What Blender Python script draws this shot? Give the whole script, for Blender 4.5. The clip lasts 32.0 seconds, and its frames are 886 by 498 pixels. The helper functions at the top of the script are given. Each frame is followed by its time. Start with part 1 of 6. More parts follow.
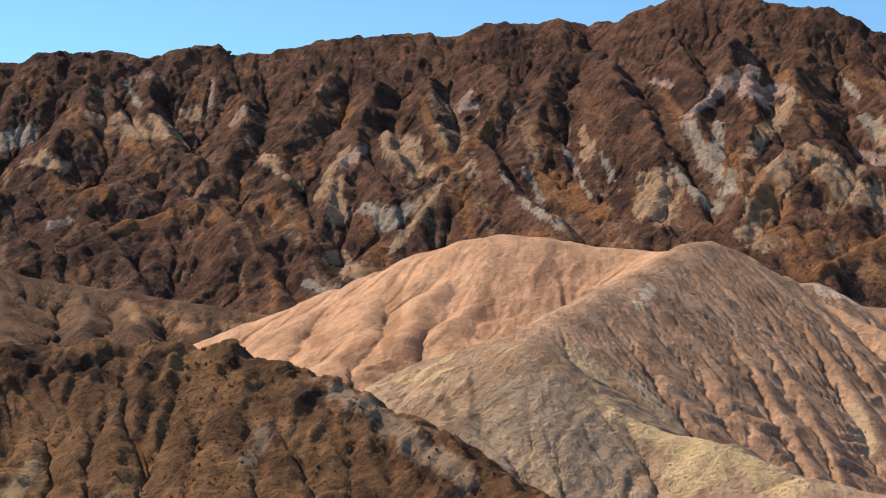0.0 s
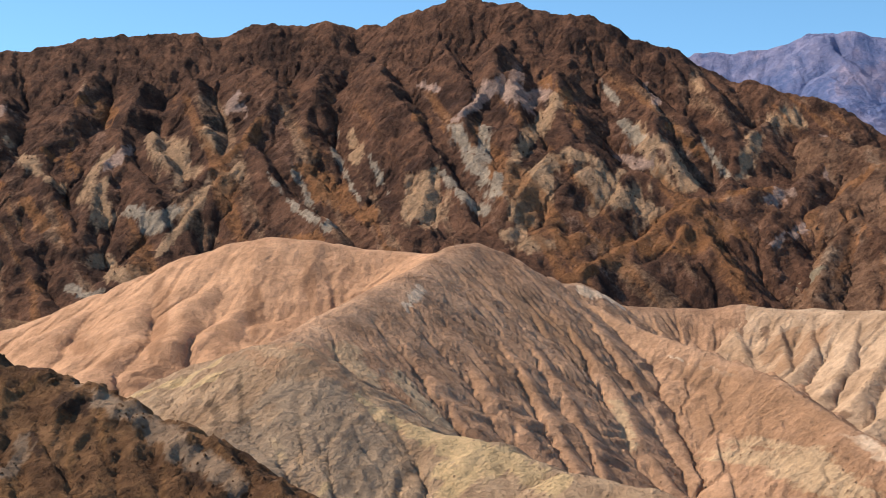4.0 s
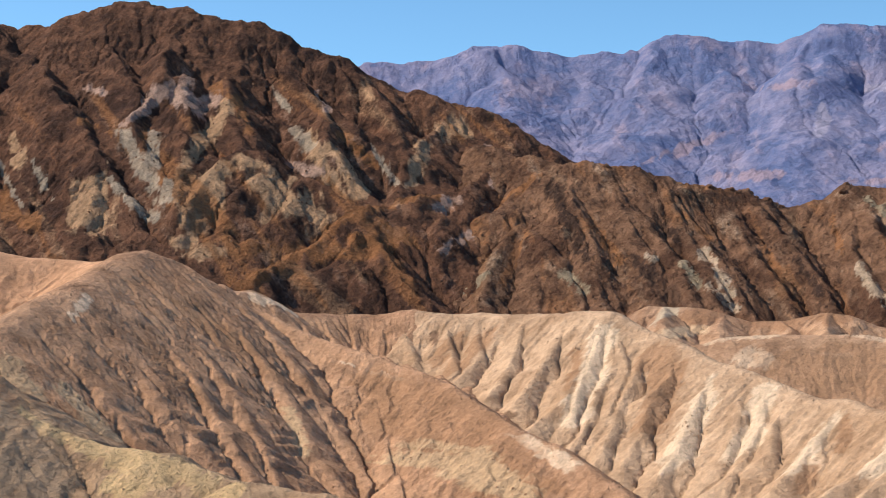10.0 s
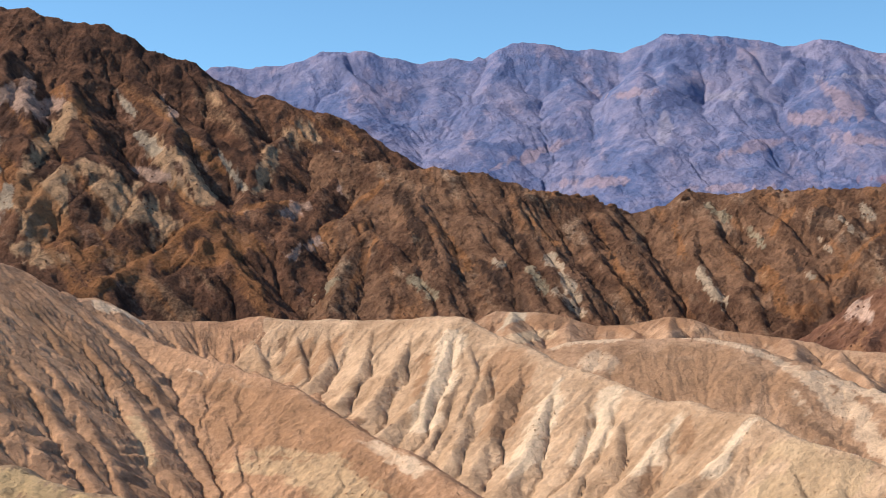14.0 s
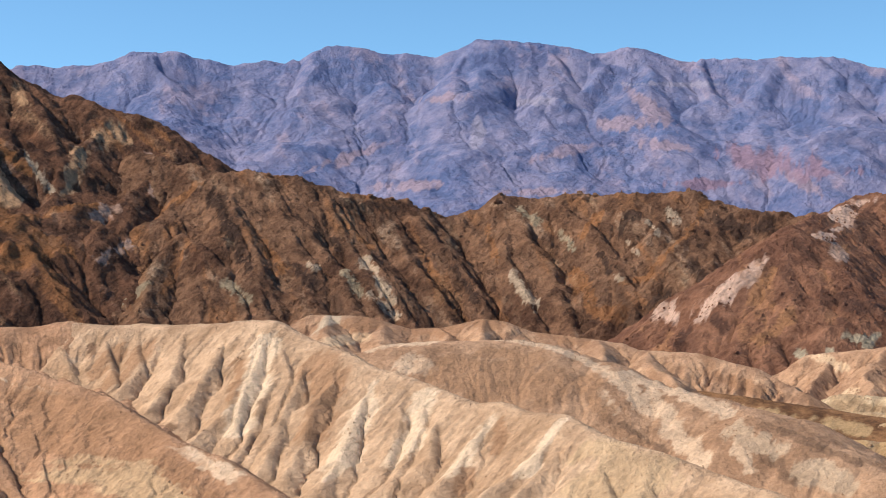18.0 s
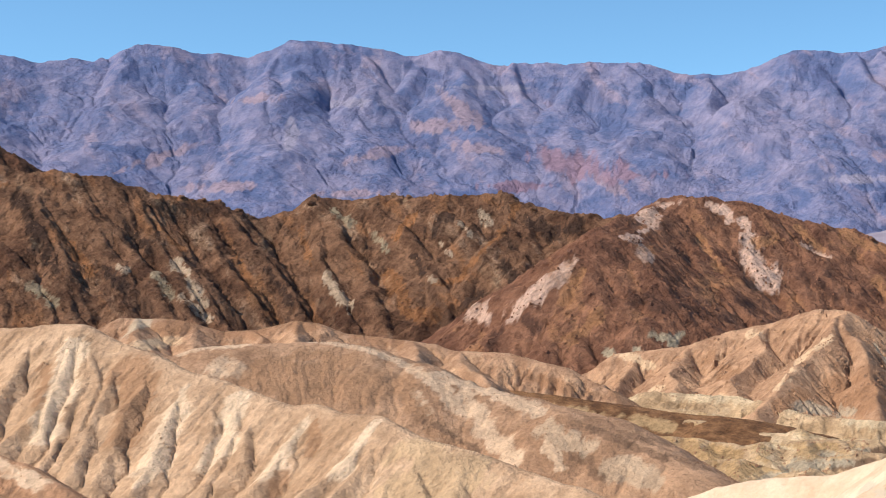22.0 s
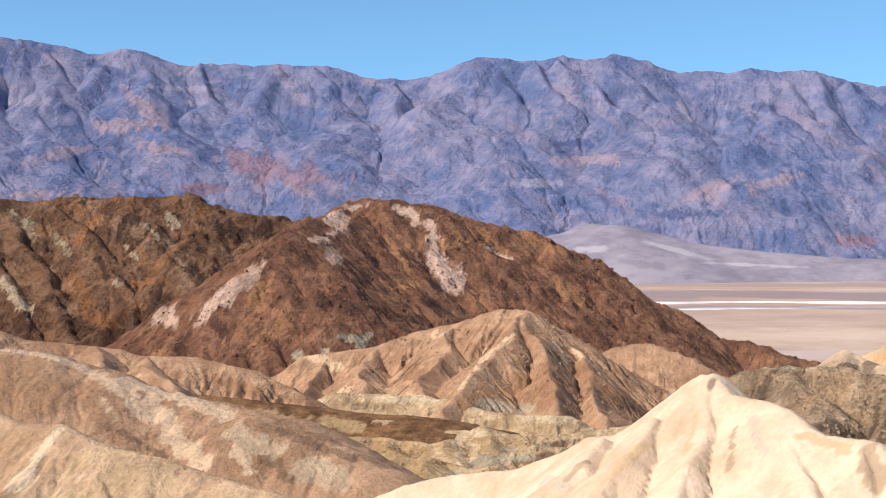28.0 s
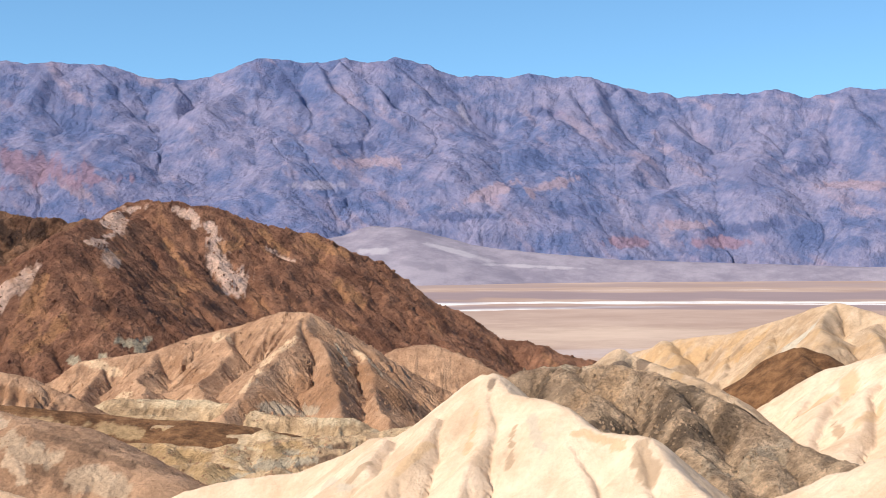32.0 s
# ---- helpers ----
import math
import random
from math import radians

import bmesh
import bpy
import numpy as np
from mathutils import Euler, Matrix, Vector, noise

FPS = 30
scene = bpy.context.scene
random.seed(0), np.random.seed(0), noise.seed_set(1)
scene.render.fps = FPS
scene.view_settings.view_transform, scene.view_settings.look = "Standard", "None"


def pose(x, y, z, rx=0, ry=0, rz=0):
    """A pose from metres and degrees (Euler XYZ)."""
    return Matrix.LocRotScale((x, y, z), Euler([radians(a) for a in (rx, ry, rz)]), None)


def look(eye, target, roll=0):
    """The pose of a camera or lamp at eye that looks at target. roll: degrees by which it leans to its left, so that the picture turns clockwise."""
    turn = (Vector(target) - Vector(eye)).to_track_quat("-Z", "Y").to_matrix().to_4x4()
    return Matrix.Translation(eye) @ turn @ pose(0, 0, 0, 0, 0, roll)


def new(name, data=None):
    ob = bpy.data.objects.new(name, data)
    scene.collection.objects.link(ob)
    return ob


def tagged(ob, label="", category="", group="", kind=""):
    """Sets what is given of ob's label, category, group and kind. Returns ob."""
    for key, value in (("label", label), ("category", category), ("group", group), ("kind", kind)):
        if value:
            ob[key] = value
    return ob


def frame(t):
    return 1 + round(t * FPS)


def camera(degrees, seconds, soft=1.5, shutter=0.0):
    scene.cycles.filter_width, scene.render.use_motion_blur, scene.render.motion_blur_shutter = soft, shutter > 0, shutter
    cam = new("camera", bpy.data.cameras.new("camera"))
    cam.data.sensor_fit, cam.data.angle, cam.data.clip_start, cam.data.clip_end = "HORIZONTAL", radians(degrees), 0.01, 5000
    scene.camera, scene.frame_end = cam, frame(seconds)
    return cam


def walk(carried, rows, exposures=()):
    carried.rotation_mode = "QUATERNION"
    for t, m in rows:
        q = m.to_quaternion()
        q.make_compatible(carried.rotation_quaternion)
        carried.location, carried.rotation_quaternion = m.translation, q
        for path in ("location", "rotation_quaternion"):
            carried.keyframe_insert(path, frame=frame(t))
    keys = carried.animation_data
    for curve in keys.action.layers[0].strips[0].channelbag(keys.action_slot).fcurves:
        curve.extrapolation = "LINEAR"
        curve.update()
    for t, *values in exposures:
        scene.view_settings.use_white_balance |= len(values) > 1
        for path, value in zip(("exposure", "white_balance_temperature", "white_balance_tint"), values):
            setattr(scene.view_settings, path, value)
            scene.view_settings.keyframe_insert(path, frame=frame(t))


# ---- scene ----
# The camera stands on a lookout over eroded desert hills and pans to the right.
cam = camera(33.32, 32.0, 0.95)
EYE = (0.0, 0.0, 80.0)
# seconds, heading clockwise from +y, pitch, roll (degrees)
SWING = [
    (0, 0.000, -0.927, 0.245),
    (0.5, 1.019, -0.909, 0.253),
    (1, 2.222, -0.899, 0.245),
    (1.5, 3.581, -0.882, 0.257),
    (2, 4.814, -0.873, 0.232),
    (2.5, 5.973, -0.860, 0.206),
    (3, 6.931, -0.850, 0.156),
    (3.5, 7.885, -0.825, 0.111),
    (5.5, 12.150, -0.733, 0.105),
    (6, 13.183, -0.707, 0.081),
    (6.5, 14.204, -0.687, 0.090),
    (7, 15.245, -0.664, 0.105),
    (7.5, 16.358, -0.634, 0.073),
    (8, 17.577, -0.614, 0.068),
    (8.5, 18.741, -0.597, 0.090),
    (9, 19.836, -0.581, 0.025),
    (9.5, 20.789, -0.546, 0.010),
    (10, 21.557, -0.519, -0.000),
    (10.5, 22.436, -0.496, 0.004),
    (11, 23.386, -0.479, -0.025),
    (11.5, 24.205, -0.453, -0.048),
    (12, 24.776, -0.421, -0.043),
    (12.5, 25.429, -0.387, -0.088),
    (13, 26.136, -0.351, -0.055),
    (13.5, 26.742, -0.321, -0.065),
    (14, 27.400, -0.292, -0.078),
    (14.5, 28.149, -0.276, -0.052),
    (16.5, 31.804, -0.210, -0.080),
    (17, 32.732, -0.209, -0.074),
    (17.5, 33.644, -0.195, -0.074),
    (18, 34.566, -0.178, -0.098),
    (18.5, 35.613, -0.159, -0.105),
    (19, 36.666, -0.160, -0.121),
    (19.5, 37.681, -0.148, -0.126),
    (20, 38.602, -0.148, -0.162),
    (20.5, 39.479, -0.143, -0.168),
    (21, 40.271, -0.125, -0.129),
    (21.5, 41.000, -0.125, -0.168),
    (22, 41.761, -0.129, -0.162),
    (22.5, 42.493, -0.129, -0.172),
    (23, 43.243, -0.127, -0.194),
    (23.5, 43.991, -0.127, -0.223),
    (24, 44.988, -0.127, -0.211),
    (24.5, 46.135, -0.126, -0.224),
    (25, 47.373, -0.129, -0.236),
    (25.5, 48.584, -0.144, -0.267),
    (27.5, 52.741, -0.096, -0.280),
    (28, 53.767, -0.085, -0.304),
    (28.5, 54.763, -0.080, -0.350),
    (29, 55.746, -0.066, -0.369),
    (29.5, 56.738, -0.064, -0.420),
    (30, 57.717, -0.061, -0.366),
    (30.5, 58.837, -0.058, -0.401),
    (31, 60.006, -0.056, -0.411),
    (31.5, 61.123, -0.053, -0.427),
    (32, 62.176, -0.053, -0.412),
]
walk(cam, [(t, pose(*EYE, 90 + p, 0, -a) @ pose(0, 0, 0, 0, 0, r)) for t, a, p, r in SWING])

# ---- light ----
SUN_AZ, SUN_EL = radians(-62), radians(44)
scene.view_settings.exposure = 0.36
world = bpy.data.worlds.new("sky")
scene.world = world
world.use_nodes = True
wn = world.node_tree
sky = wn.nodes.new("ShaderNodeTexSky")
sky.sky_type, sky.sun_disc = "NISHITA", False
sky.sun_elevation, sky.sun_rotation = SUN_EL, SUN_AZ
sky.altitude, sky.air_density, sky.dust_density, sky.ozone_density = 2500, 1.0, 0.0, 2.5
coord, lift = wn.nodes.new("ShaderNodeTexCoord"), wn.nodes.new("ShaderNodeVectorMath")
lift.operation, lift.inputs[1].default_value = "ADD", (0, 0, 0.07)
wn.links.new(coord.outputs["Generated"], lift.inputs[0])
wn.links.new(lift.outputs[0], sky.inputs[0])
clear = wn.nodes.new("ShaderNodeMix")
clear.data_type, clear.blend_type, clear.inputs[0].default_value = "RGBA", "MULTIPLY", 1.0
clear.inputs[7].default_value = (0.74, 0.97, 0.98, 1)
wn.links.new(sky.outputs[0], clear.inputs[6])
wn.links.new(clear.outputs[2], wn.nodes["Background"].inputs[0])
wn.nodes["Background"].inputs[1].default_value = 0.15
sun_data = bpy.data.lights.new("sun", "SUN")
sun_data.energy, sun_data.angle, sun_data.color = 4.8, radians(0.53), (1.0, 0.88, 0.74)
sun = new("sun", sun_data)
to_sun = Vector((math.sin(SUN_AZ) * math.cos(SUN_EL), math.cos(SUN_AZ) * math.cos(SUN_EL), math.sin(SUN_EL)))
sun.matrix_world = look(to_sun * 300, (0, 0, 0))


# ---- noise on arrays ----
def smooth(a, lo, hi):
    t = np.clip((a - lo) / (hi - lo), 0, 1)
    return t * t * (3 - 2 * t)


TABLE = np.random.RandomState(7).uniform(0, 2 * np.pi, (256, 256)).astype(np.float32)
TABLE_COS, TABLE_SIN = np.cos(TABLE).ravel(), np.sin(TABLE).ravel()


def pn(x, y, seed=0):
    """Gradient noise, about -0.7 to 0.7."""
    x, y = np.asarray(x, np.float32) + seed * 13.37, np.asarray(y, np.float32) + seed * 7.91
    bx, by = np.floor(x), np.floor(y)
    fx, fy = x - bx, y - by
    xi, yi = bx.astype(np.int32) & 255, (by.astype(np.int32) & 255) * 256
    xj, yj = (xi + 1) & 255, (yi + 256) & 65535
    u, v = fx * fx * fx * (fx * (fx * 6 - 15) + 10), fy * fy * fy * (fy * (fy * 6 - 15) + 10)

    def corner(i, gx, gy):
        return TABLE_COS[i] * gx + TABLE_SIN[i] * gy

    a, b = corner(xi + yi, fx, fy), corner(xj + yi, fx - 1, fy)
    c, d = corner(xi + yj, fx, fy - 1), corner(xj + yj, fx - 1, fy - 1)
    a = a + (b - a) * u
    return a + (c + (d - c) * u - a) * v


def fbm(x, y, octaves=4, seed=0, gain=0.5):
    out, amp, f = 0, 1.0, 1.0
    for k in range(octaves):
        out = out + amp * pn(x * f, y * f, seed + k * 17)
        amp, f = amp * gain, f * 2.03
    return out


def crags(x, y, octaves=4, seed=0, gain=0.5):
    """Sharp-crested noise, about -1 to 1."""
    out, amp, f = 0, 1.0, 1.0
    for k in range(octaves):
        out = out + amp * (0.55 - 2.6 * np.abs(pn(x * f, y * f, seed + k * 31)))
        amp, f = amp * gain, f * 2.1
    return out * 0.55


# ---- terrain ----
def ground_z(x, y):
    """The broad ground: a lookout knoll, a basin of washes, then the valley floor."""
    r = np.hypot(x, y)
    z = 25 - 25 * smooth(r, 480, 950)
    knoll = 78.3 - 0.75 * np.maximum(r - 3.5, 0)
    return np.maximum(z, knoll)


def ridge_shape(X, Y, line, slope, round_):
    """Height of one ridge with evenly sloping sides, the way along its crest and the distance from it."""
    H, S, D = np.full(X.shape, -1e9), np.zeros(X.shape), np.zeros(X.shape)
    along = 0.0
    for (x0, y0, z0), (x1, y1, z1) in zip(line, line[1:]):
        dx, dy = x1 - x0, y1 - y0
        n = math.hypot(dx, dy) + 1e-6
        raw = ((X - x0) * dx + (Y - y0) * dy) / (n * n)
        t = np.clip(raw, 0, 1)
        d = np.hypot(X - x0 - t * dx, Y - y0 - t * dy)
        side = np.where((X - x0) * dy - (Y - y0) * dx > 0, 1.0, -1.0)
        h = z0 + (z1 - z0) * t - slope * (np.sqrt(d * d + round_ * round_) - round_)
        m = h > H
        H = np.where(m, h, H)
        S = np.where(m, along + raw * n, S)
        D = np.where(m, d * side, D)
        along += n
    return H, S, D


GRIDS = {}


def landform(name, lines, step, slope, spur_slope, rill, depth, material, label, category, seed=1,
             round_=2.0, spur_round=1.0, rough=0.3, rough_size=6.0, crag=0.0, crag_size=20.0, margin=40.0, beds=(), floor=None, fine=0.0, steep=0.0,
             wear=8, cut=0.02, chute=0.0, mottle=(0, 0, 0, 0), bed_names=("pale_bed", "orange_bed", "dark_patch", "grey_bed"), blocks=0.0, block_size=8.0, cap=None, ragged=0.5, wander=0.8):
    """One hill or range as a sheet of ground: a crest and its spurs, cut by rills that run down the slopes."""
    floor = floor or ground_z
    main = np.array(lines[0])
    ax = main[-1, :2] - main[0, :2]
    ax = ax / np.hypot(*ax)
    every = np.array([p for l in lines for p in l])[:, :2]
    u, v = every @ ax, every @ np.array((-ax[1], ax[0]))
    crest = (main[:, :2] @ np.array((-ax[1], ax[0]))).max() + 4 * step
    us = np.arange(u.min() - margin, u.max() + margin, step)
    vs = np.concatenate([np.arange(v.min() - margin, crest, step), np.arange(crest, max(crest, v.max()) + margin, step * 4)])
    U, V = np.meshgrid(us, vs)
    X, Y = (U * ax[0] - V * ax[1]).ravel(), (U * ax[1] + V * ax[0]).ravel()
    low = floor(X, Y)
    wx, wy = fbm(X / (rill * 4), Y / (rill * 4), 3, seed), fbm(X / (rill * 4), Y / (rill * 4), 3, seed + 50)
    X2, Y2 = X + wx * rill * wander, Y + wy * rill * wander
    H = np.full(X.shape, -1e9)
    for k, line in enumerate(lines):
        h, s, d = ridge_shape(X2 if k else X, Y2 if k else Y, line, slope if k == 0 else spur_slope, round_ if k == 0 else spur_round)
        m = (h > H - 2.2 * depth) & (h > low - 6 - depth)
        h, s, d, w = h[m], s[m], d[m], wx[m]
        ad = np.abs(d)
        grow = smooth(ad, 0, rill * 1.6) if k else smooth(ad, 0, rill * 2.2)
        skew = s + w * rill * 0.9 + np.sign(d) * 40 * k
        n = np.abs(pn(skew / rill, d / (rill * 5) + k * 7.7, seed + k)) * 2.2 - 0.55
        n = n + 0.42 * (np.abs(pn(skew / rill * 2.7 + 9, d / (rill * 3) + k * 3.1, seed + k + 40)) * 2.2 - 0.55)
        n = n + 0.17 * (np.abs(pn(skew / rill * 6.5 + 3, d / rill + k * 1.3, seed + k + 60)) * 2.2 - 0.55)
        h = h + grow * depth * n
        H[m] = np.maximum(H[m], h)
        if k == 0 and blocks:
            n = fbm(X[m] / block_size, Y[m] / block_size, 3, seed + 200)
            H[m] += blocks * (smooth(n, -0.05, 0.06) + smooth(n, 0.2, 0.28) - 0.6) * (1 - smooth(ad, block_size, block_size * 2.5))
    if rough:
        H = H + rough * fbm(X / rough_size, Y / rough_size, 4, seed + 90, 0.55)
    if crag:
        H = H + crag * crags(X / crag_size, Y / crag_size, 5, seed + 120, 0.55)
    if steep:
        n = fbm(X / (crag_size * 1.7), Y / (crag_size * 1.7), 3, seed + 140)
        H = H + steep * (smooth(n, 0.02, 0.12) + smooth(n, 0.25, 0.33) - smooth(-n, 0.1, 0.18) - 0.4)
    if wear:
        H, flow = erode(H.reshape(U.shape), wear, cut, seed, H > low - 3)
        H, flow = H.ravel(), flow.ravel()
    if fine:
        H = H + fine * crags(X / (step * 6), Y / (step * 6), 2, seed + 160, 0.6)
    shape = U.shape
    keep = (H > low - 2.5).reshape(shape)
    quad = keep[:-1, :-1] | keep[1:, :-1] | keep[:-1, 1:] | keep[1:, 1:]
    H = np.maximum(H, low - 4)
    tint, patch = strata(beds, ax, X, Y, H, rill, seed, mottle, ragged) if beds else (None, None)
    if cap is not None:  # dark cap rock keeps the upper beds covered
        tint *= (1 - 0.8 * smooth(H + 10 * fbm(X / 40, Y / 40, 3, seed + 9), *cap))[:, None]
    if chute:
        tint[:, 3] = np.maximum(tint[:, 3], chute * smooth(np.log(flow), 3.2, 5.5) * smooth(fbm(X / 60, Y / 60, 3, seed + 5), -0.1, 0.3))
    gy, gx = np.gradient(H.reshape(shape), vs, us)
    N = np.stack([-(gx * ax[0] - gy * ax[1]), -(gx * ax[1] + gy * ax[0]), np.ones(shape)], -1).reshape(-1, 3)
    N = N / np.linalg.norm(N, axis=1)[:, None]
    X, Y, H = X.reshape(shape), Y.reshape(shape), H.reshape(shape)
    GRIDS[name] = (X, Y, H)
    rest = quad
    if patch is not None:
        patch = patch.reshape(shape)[:-1, :-1]
        rest = quad & (patch < 0)
    ob = tagged(new(name, bpy.data.meshes.new(name)), label, category)
    if patch is not None:
        for k in np.unique(patch[quad & (patch >= 0)]):
            m = whole_piece(quad & (patch == k))
            rest |= quad & (patch == k) & ~m
            if m.sum() > 12:
                kind = bed_names[k // 100]
                tagged(sheet(kind, X, Y, H, m, material, tint, N, ob), kind.replace("_", " ") + " of weathered ground")
            else:
                rest |= m
    ob.data = sheet_mesh(name, X, Y, H, rest, material, tint, N)
    return ob


def erode(H, rounds, cut, seed, land):
    """Running water: each place drains to its lowest neighbour, and is cut down the more, the more land drains through it."""
    rng = np.random.RandomState(seed)
    rows, cols = H.shape
    n = rows * cols
    idx = np.arange(n).reshape(rows, cols)
    area = np.ones(n)
    for _ in range(rounds):
        best, to = np.zeros(H.shape), idx.copy()
        for dy, dx in ((0, 1), (1, 0), (0, -1), (-1, 0), (1, 1), (1, -1), (-1, 1), (-1, -1)):
            ya, yb, xa, xb = max(0, -dy), rows - max(0, dy), max(0, -dx), cols - max(0, dx)
            here, there = (slice(ya, yb), slice(xa, xb)), (slice(ya + dy, yb + dy), slice(xa + dx, xb + dx))
            drop = (H[here] - H[there]) / math.hypot(dx, dy) * rng.uniform(0.8, 1.2, (yb - ya, xb - xa))
            m = drop > best[here]
            best[here] = np.where(m, drop, best[here])
            to[here] = np.where(m, idx[there], to[here])
        flat = H.ravel()
        order = np.argsort(flat)
        order = order[land[order]]
        rec, low_first = to.ravel().tolist(), order.tolist()
        a = [1.0] * n
        for i in reversed(low_first):
            r = rec[i]
            if r != i:
                a[r] += a[i]
        area = np.array(a)
        f = (cut * np.sqrt(np.minimum(area, 4000))).tolist()
        h = flat.tolist()
        for i in low_first:
            r = rec[i]
            if r != i:
                h[i] = (h[i] + f[i] * h[r]) / (1 + f[i])
        H = np.array(h).reshape(rows, cols)
    return H, area.reshape(rows, cols)


def strata(beds, ax, X, Y, Z, grain, seed, mottle, torn):
    """How much of each of four kinds of bed shows at each place: patches given by centre, half width, half height and lean."""
    out, owner, most = np.zeros((len(X), 4), np.float32), np.full(len(X), -1), np.full(len(X), 0.45)
    U = X * ax[0] + Y * ax[1]
    ragged = fbm(U / (grain * 0.4) + Z / (grain * 2), Z / (grain * 2.2), 5, seed + 7, 0.7)
    for k, amount in enumerate(mottle):
        if amount:
            n = fbm(U / (grain * 1.5) + Z / (grain * 2.4) + k * 31, Z / (grain * 2.2) + (X - Y) / (grain * 7), 5, seed + 70 + k, 0.62)
            out[:, k] = amount * smooth(n, 0.05, 0.5)
    for k, patches in enumerate(beds):
        for j, patch in enumerate(patches):
            if isinstance(patch, list):
                m, reach, comb = stroke(patch, ax, X, Y, Z, seed + 11 * k + j)
                amount = (1 - smooth(reach + torn * (0.6 * ragged[m] + 1.4 * comb), 0.45, 1.4)) * (1.0 + torn * comb)
                out[m, k] = np.maximum(out[m, k], amount)
                amount = 1 - reach * 0.55
                mine = amount > most[m]
                most[m] = np.where(mine, amount, most[m])
                owner[m] = np.where(mine, k * 100 + j, owner[m])
                continue
            cx, cy, cz, wide, high, lean = patch
            m = (np.abs(X - cx) < 3 * (wide + high) + 5) & (np.abs(Y - cy) < 3 * (wide + high) + 5)
            x, y, z = X[m] - cx, Y[m] - cy, Z[m] - cz
            u = x * ax[0] + y * ax[1]
            c, s = math.cos(radians(lean)), math.sin(radians(lean))
            p, q = (u * c + z * s) / (wide * 1.25), (z * c - u * s) / (high * 1.3)
            r = np.sqrt(p * p + q * q) + torn * ragged[m]
            amount = 1 - smooth(r, 0.3, 1.2)
            out[m, k] = np.maximum(out[m, k], amount)
            amount = 1 - np.sqrt(p * p + q * q) * 0.55
            mine = amount > most[m]
            most[m] = np.where(mine, amount, most[m])
            owner[m] = np.where(mine, k * 100 + j, owner[m])
    return out, owner


def stroke(line, ax, X, Y, Z, seed):
    """A streak of one bed: points with half widths; gives the places near it and their distance in half widths, frayed down the slope."""
    pts = np.array(line)
    side = 4 * pts[:, 3].max() + 6
    m = (X > pts[:, 0].min() - side) & (X < pts[:, 0].max() + side) & (Y > pts[:, 1].min() - side) & (Y < pts[:, 1].max() + side)
    wide = pts[:, 3].mean()
    u, v, z = X[m] * ax[0] + Y[m] * ax[1], Y[m] * ax[0] - X[m] * ax[1], Z[m]
    n = fbm(u / (wide * 1.6), (z - 0.5 * v) / (wide * 2.2), 4, seed, 0.6)
    u = u + wide * 1.1 * n
    z = z + wide * 1.1 * fbm(u / (wide * 2), z / (wide * 2), 3, seed + 5, 0.6)
    us, vs = pts[:, :2] @ np.array(ax), pts[:, :2] @ np.array((-ax[1], ax[0]))
    reach = np.full(u.shape, 9.0)
    for i in range(max(1, len(pts) - 1)):
        j = min(i + 1, len(pts) - 1)
        du, dz = us[j] - us[i], pts[j, 2] - pts[i, 2]
        t = np.clip(((u - us[i]) * du + (z - pts[i, 2]) * dz) / (du * du + dz * dz + 1e-9), 0, 1)
        w = pts[i, 3] + (pts[j, 3] - pts[i, 3]) * t
        away = 0.4 * (v - vs[i] - t * (vs[j] - vs[i]))
        reach = np.minimum(reach, np.sqrt((u - us[i] - t * du) ** 2 + (z - pts[i, 2] - t * dz) ** 2 + away * away) / w)
    comb = fbm(u / (wide * 0.35), (z - 0.6 * v) / (wide * 3), 3, seed + 9, 0.6)
    return m, reach, comb


def whole_piece(mask):
    """The largest joined piece of a mask."""
    cells = set(zip(*(a.tolist() for a in np.nonzero(mask))))
    best = []
    while cells:
        todo = [cells.pop()]
        piece = list(todo)
        while todo:
            y, x = todo.pop()
            for c in ((y + 1, x), (y - 1, x), (y, x + 1), (y, x - 1)):
                if c in cells:
                    cells.discard(c)
                    todo.append(c)
                    piece.append(c)
        if len(piece) > len(best):
            best = piece
    out = np.zeros(mask.shape, bool)
    if best:
        out[tuple(np.array(best).T)] = True
    return out


def sheet(name, X, Y, Z, quad, material, paint=None, normals=None, parent=None):
    ob = new(name, sheet_mesh(name, X, Y, Z, quad, material, paint, normals))
    ob.parent = parent
    return ob


